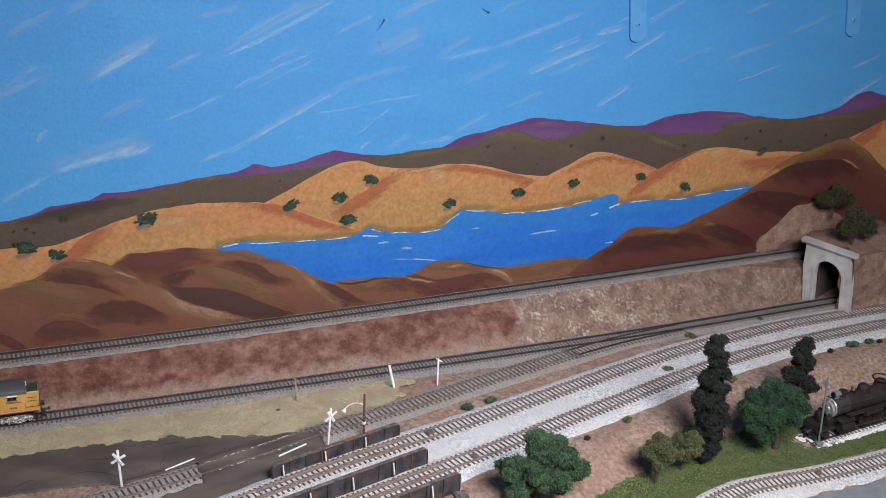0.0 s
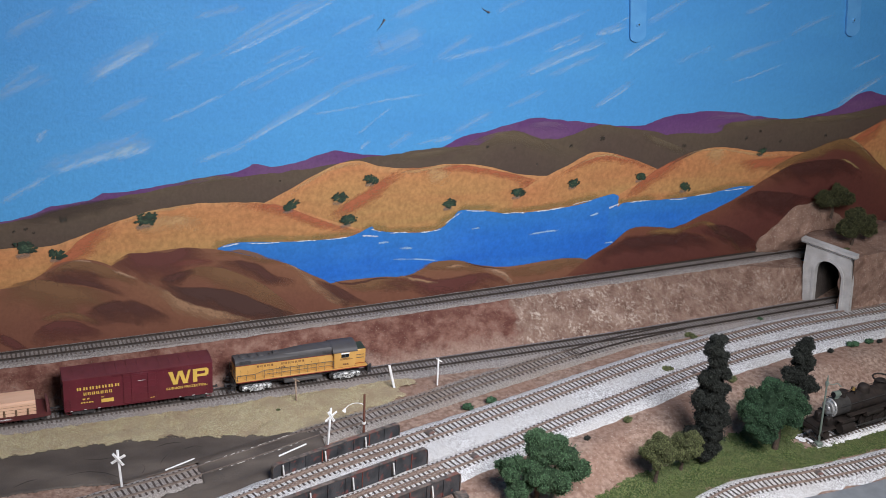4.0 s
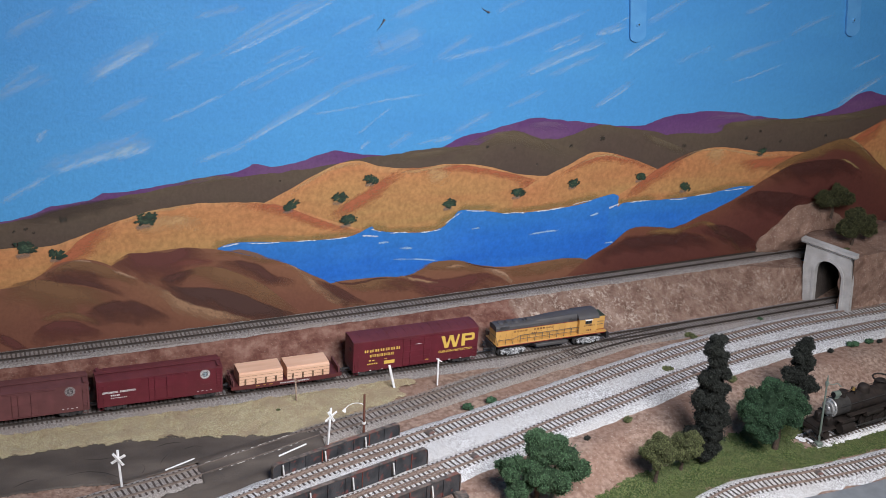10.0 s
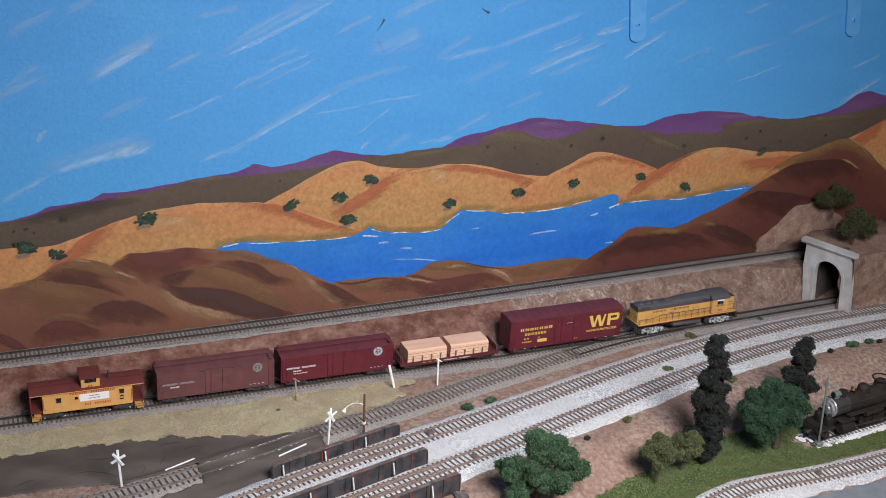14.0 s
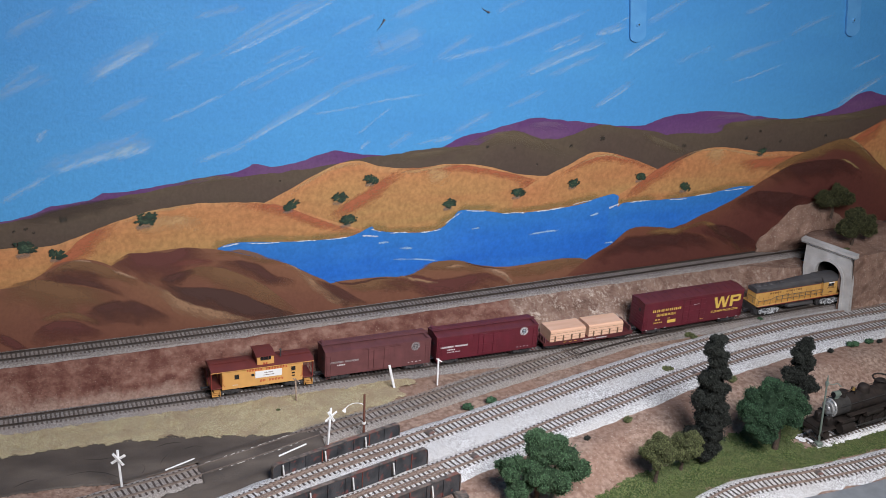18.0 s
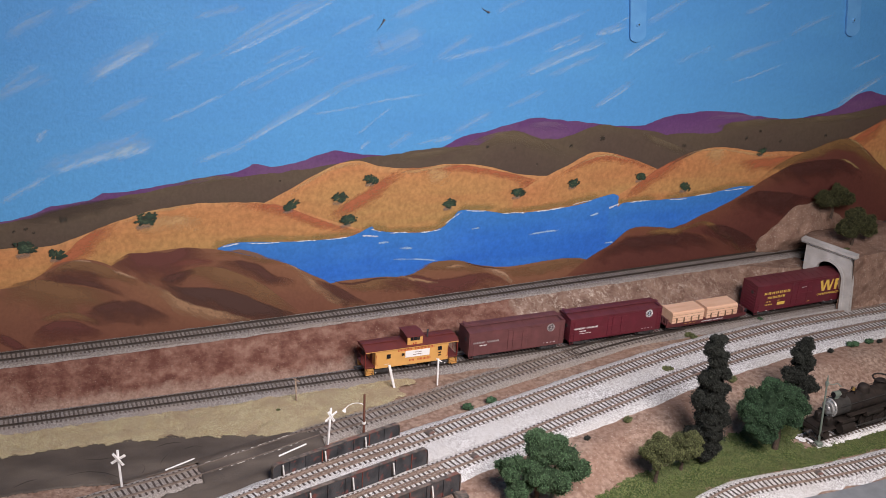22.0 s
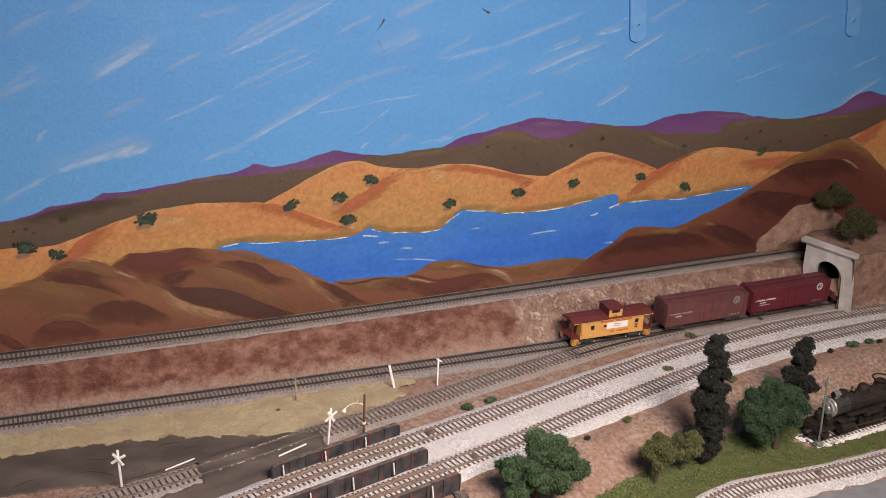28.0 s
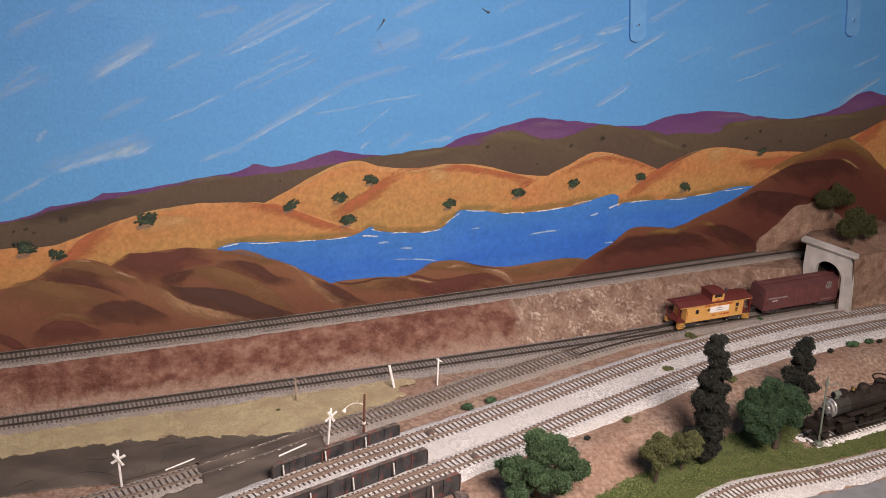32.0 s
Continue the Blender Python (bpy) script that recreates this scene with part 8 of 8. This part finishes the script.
# ---- steam engine on display ----
STEEL_BLACK = plain("sooty_black_steel", (0.018, 0.0145, 0.0125), 0.7, vary=0.3, scale=120, spec=0.25, wear=(0.04, 0.027, 0.022))
GRAPHITE = plain("graphite_smokebox", (0.032, 0.03, 0.028), 0.65, metal=0.1, vary=0.25, scale=120)
STEEL_BRIGHT = plain("bright_steel", (0.5, 0.5, 0.5), 0.35, metal=0.7, vary=0.25)
SMOKE_FRONT = plain("dull_silver_front", (0.30, 0.30, 0.295), 0.4, metal=0.4, vary=0.4, scale=300)
BRASS = plain("brass", (0.55, 0.35, 0.12), 0.3, metal=0.9)


def steam_engine():
    p0, p1 = Vector((1.006, -0.2785)), Vector((1.144, -0.2575))
    o = thing("steam_locomotive", "sooty black steam locomotive with a grey smokebox on white-stoned track", "locomotive", at=Matrix.Translation((p0.x, p0.y, LOW + 0.0002)) @ Matrix.Rotation(math.atan2(p1.y - p0.y, p1.x - p0.x), 4, "Z") @ Matrix.Diagonal((1.2, 1.16, 1.2, 1)))
    zc, R = 0.0328, 0.0112
    part("boiler", Build().tube((0.044, 0, zc), (0.115, 0, zc), R, R * 1.08, 28).tube((0.115, 0, zc), (0.19, 0, zc + 0.001), R * 1.10, R * 1.2, 28), STEEL_BLACK, o, "brownish black boiler")
    for xb, kb in ((0.062, 1.05), (0.085, 1.08), (0.108, 1.10)):
        part("boiler_band", Build().tube((xb, 0, zc), (xb + 0.0012, 0, zc), R * kb, n=28), STEEL_BLACK, o)
    sm = part("smokebox", Build().tube((0.022, 0, zc), (0.045, 0, zc), R, n=28), GRAPHITE, o, "dark grey smokebox")
    part("smokebox_front", Build().tube((0.0205, 0, zc), (0.0222, 0, zc), R * 0.92, R, 28).tube((0.0188, 0, zc), (0.0206, 0, zc), R * 0.62, R * 0.82, 28).tube((0.0176, 0, zc), (0.019, 0, zc), R * 0.2, R * 0.3, 14), SMOKE_FRONT, sm, "silvery round smokebox door")
    bolts = Build()
    for k in range(16):
        a = 2 * math.pi * k / 16
        bolts.tube((0.0200, R * 0.86 * math.cos(a), zc + R * 0.86 * math.sin(a)), (0.0210, R * 0.86 * math.cos(a), zc + R * 0.86 * math.sin(a)), 0.0006, n=6)
    part("bolt", bolts, STEEL_BRIGHT, sm)
    part("hinge", Build().box((0.0184, 0.004, zc + 0.003), (0.001, 0.009, 0.0012)).box((0.0184, 0.004, zc - 0.003), (0.001, 0.009, 0.0012)), STEEL_BRIGHT, sm)
    hl = part("headlight", Build().tube((0.0235, 0, zc + R + 0.0045), (0.0320, 0, zc + R + 0.0045), 0.0040, 0.0036, 16).box((0.028, 0, zc + R + 0.0005), (0.007, 0.005, 0.003), 0.0006), GREY_GREEN, o, "grey-green headlight")
    part("lens", Build().tube((0.0228, 0, zc + R + 0.0045), (0.0236, 0, zc + R + 0.0045), 0.0033, n=16), GLASS_DARK, hl)
    part("number_board", Build().box((0.036, -0.0012, zc + R + 0.0035), (0.009, 0.001, 0.0032), 0.0003), STEEL_BLACK, o)
    bars(o, LETTER_WHITE, 0.0325, 0.0395, zc + R + 0.0035, 0.0018, 3, -0.0018, "number", fill=0.6)
    part("smokestack", Build().tube((0.0385, 0, zc + R - 0.002), (0.0385, 0, zc + R + 0.0065), 0.0040, 0.0045, 16).tube((0.0385, 0, zc + R + 0.0055), (0.0385, 0, zc + R + 0.0068), 0.0050, n=16), STEEL_BLACK, o)
    bell = part("bell", Build().tube((0.0555, 0, zc + R + 0.0035), (0.0555, 0, zc + R + 0.0075), 0.0026, 0.0010, 14), BRASS, o, "brass bell")
    part("yoke", Build().box((0.0555, -0.003, zc + R + 0.003), (0.0012, 0.0008, 0.007)).box((0.0555, 0.003, zc + R + 0.003), (0.0012, 0.0008, 0.007)), STEEL_BLACK, bell)
    for x, r, h in ((0.072, 0.0068, 0.0085), (0.1005, 0.0078, 0.0075)):
        b = Build().tube((x, 0, zc + R - 0.002), (x, 0, zc + R + h * 0.5), r * 1.1, r, 20)
        b.ball((x, 0, zc + R + h * 0.5), r, 20, 10, (1, 1, 0.6))
        part("dome", b, STEEL_BLACK, o, "rounded sand or steam dome")
    ring = Build()
    for k in range(24):
        a0, a1 = 2 * math.pi * k / 24, 2 * math.pi * (k + 1) / 24
        ring.tube((0.1005 + 0.0105 * math.cos(a0), 0.0105 * math.sin(a0), zc + R + 0.0092), (0.1005 + 0.0105 * math.cos(a1), 0.0105 * math.sin(a1), zc + R + 0.0092), 0.0010, n=6)
    part("dome_rail", ring, STEEL_BLACK, o)
    part("turret_pipe", Build().tube((0.122, -0.003, zc + R), (0.122, -0.003, zc + R + 0.008), 0.0012, n=8).tube((0.128, 0.002, zc + R), (0.128, 0.002, zc + R + 0.006), 0.0016, n=8).tube((0.122, -0.003, zc + R + 0.007), (0.14, -0.003, zc + R + 0.005), 0.0009, n=8), BRASS, o)
    for s in (-1, 1):
        part("running_board", Build().box((0.105, s * 0.0145, 0.0265), (0.135, 0.0065, 0.0010), 0.0002).box((0.031, s * 0.0145, 0.0225), (0.016, 0.0065, 0.0010), 0.0002, Matrix.Rotation(0.0, 4, "Y")), STEEL_BLACK, o)
        hr = Build().tube((0.026, s * (R + 0.0012), zc + 0.006), (0.18, s * (R + 0.0018), zc + 0.007), 0.0004, n=6)
        for x in (0.03, 0.055, 0.08, 0.105, 0.13, 0.155):
            hr.tube((x, s * R * 0.9, zc + 0.006), (x, s * (R + 0.0014), zc + 0.006), 0.0004, n=6)
        part("handrail", hr, GRAPHITE, o)
        part("air_tank", Build().tube((0.065, s * 0.0150, 0.0225), (0.092, s * 0.0150, 0.0225), 0.0033, n=14), STEEL_BLACK, o)
        part("cylinder", Build().tube((0.028, s * 0.0142, 0.0115), (0.047, s * 0.0142, 0.0115), 0.0056, n=18).tube((0.0275, s * 0.0138, 0.0195), (0.0475, s * 0.0138, 0.0195), 0.0034, n=16), STEEL_BLACK, o)
        for x in (0.074, 0.095, 0.116, 0.137):
            w = Build().tube((x, s * 0.0085, 0.0095), (x, s * 0.0112, 0.0095), 0.0095, n=26).tube((x, s * 0.0112, 0.0095), (x, s * 0.0126, 0.0095), 0.0030, n=12)
            for k in range(10):
                a = 2 * math.pi * k / 10
                w.tube((x, s * 0.0114, 0.0095), (x + 0.0082 * math.cos(a), s * 0.0114, 0.0095 + 0.0082 * math.sin(a)), 0.0005, n=5)
            part("driving_wheel", w, STEEL_BLACK, o)
        for x in (0.012, 0.056):
            part("small_wheel", Build().tube((x, s * 0.0085, 0.0050), (x, s * 0.0110, 0.0050), 0.0050, n=20), STEEL_BLACK, o)
        part("side_rod", Build().box((0.1055, s * 0.0132, 0.0060), (0.066, 0.0010, 0.0022), 0.0003).box((0.072, s * 0.0145, 0.0085), (0.050, 0.0010, 0.0017), 0.0003), GRAPHITE, o, "dull steel rods")
    pil = Build().box((0.010, 0, 0.0148), (0.022, 0.031, 0.0020), 0.0004)
    for k in range(9):
        y = -0.0128 + k * 0.0032
        pil.tube((-0.0035 + abs(y) * 0.25, y * 0.8, 0.0025), (0.0025, y, 0.0135), 0.0007, n=6)
    pil.box((0.0000, 0, 0.0112), (0.0030, 0.0300, 0.0050), 0.0005).box((-0.0028 + 0.002, 0, 0.0030), (0.003, 0.0225, 0.0012), 0.0003)
    part("pilot", pil, STEEL_BLACK, o, "black slatted pilot and front deck")
    part("air_pump", Build().box((0.0145, -0.0075, 0.0215), (0.008, 0.007, 0.0105), 0.0012).box((0.0145, 0.0075, 0.0215), (0.008, 0.007, 0.0105), 0.0012), STEEL_BLACK, o)
    part("front_step", Build().box((0.004, -0.0135, 0.0078), (0.005, 0.005, 0.0008)).box((0.004, 0.0135, 0.0078), (0.005, 0.005, 0.0008)).tube((-0.001, -0.010, 0.016), (-0.001, -0.010, 0.026), 0.0005, n=6).tube((-0.001, 0.010, 0.016), (-0.001, 0.010, 0.026), 0.0005, n=6), STEEL_BLACK, o)
    coupler(o, 0.0, -1)
    part("frame", Build().box((0.09, 0, 0.0135), (0.16, 0.012, 0.009)), STEEL_BLACK, o)
    return o


steam_engine()
SNOW = mat("white_plaster_stones", (0.62, 0.62, 0.62), (0.82, 0.82, 0.82), 500, 0.9, 0.9, 400)
snow = Build()
_r = random.Random(8)
for i in range(620):
    x = _r.uniform(1.02, 1.20)
    y = lerp_table([(1.0, -0.2790), (1.06, -0.271), (1.15, -0.258), (1.30, -0.238)], x) - _r.uniform(0.0105, 0.0215)
    clump(snow, (x, y, LOW - 0.0050), _r.uniform(0.0014, 0.0032), i * 0.3, 0, 0.001, 0.7, 0.6)
for cx, cy, r in ((0.996, -0.2755, 0.0050), (1.004, -0.2845, 0.0052), (0.992, -0.270, 0.003), (1.000, -0.272, 0.003)):
    clump(snow, (cx, cy, LOW - 0.0035), r, cx * 40, 0, 0.001, 0.8, 0.4)
tagged(part("white_stones", snow, SNOW, smooth=False), "white plaster stones along the display track", "stones", kind="stuff")

heap = Build()
for i, (cx, cy, r) in enumerate(((0.244, -0.2325, 0.011), (0.262, -0.2285, 0.010), (0.229, -0.236, 0.009), (0.253, -0.238, 0.012))):
    clump(heap, (cx, cy, -0.0095), r, 900 + i * 2.3, 60, 0.001, 0.5, 0.4)
tagged(part("earth_heap", heap, EARTH), "small heap of bare earth beside the road", "earth heap", kind="structure")


# ---- what moves: the train along the main line ----
RUN = [(0.0, -0.1641), (0.5, -0.1120), (1.0, -0.0580), (1.5, -0.0030), (2.0, 0.0518), (2.5, 0.1055), (3.0, 0.1588), (3.5, 0.2110), (4.0, 0.2570), (4.5, 0.2980), (5.0, 0.3340), (5.5, 0.3665), (6.0, 0.3975),
       (7.0, 0.4556), (8.0, 0.5134), (9.0, 0.5715), (10.0, 0.6299), (11.0, 0.6890), (12.0, 0.7477), (13.0, 0.8060), (14.0, 0.8641), (14.5, 0.8934), (15.0, 0.9225), (15.5, 0.9512), (16.0, 0.9792), (16.5, 1.0065),
       (17.0, 1.0327), (18.0, 1.0848), (19.0, 1.1380), (20.0, 1.1905), (21.0, 1.2423), (22.0, 1.2940), (23.0, 1.3475), (24.0, 1.3993), (25.0, 1.4509), (25.5, 1.4770), (26.0, 1.5035), (26.5, 1.5303), (27.0, 1.5575), (27.5, 1.5847),
       (28.0, 1.6120), (28.5, 1.6396), (29.0, 1.6675), (29.5, 1.6940), (30.0, 1.7175), (30.5, 1.7385), (31.0, 1.7590), (31.5, 1.7785), (32.0, 1.7964)]


def motions():
    for car, offset in TRAIN:
        rows = []
        for t, s in RUN:
            x = s + offset
            x -= 0.0006 + 0.0058 * x
            if offset > -0.7:
                x += 0.009 * step01(24.5, 27.5, t)  # the couplings' slack runs out
            rows.append((t, pose(x, main_y(x), 0.0003, 0, 0, math.degrees(math.atan2(main_y(x + 0.05) - main_y(x - 0.05), 0.1)))))
        walk(car, rows)


motions()
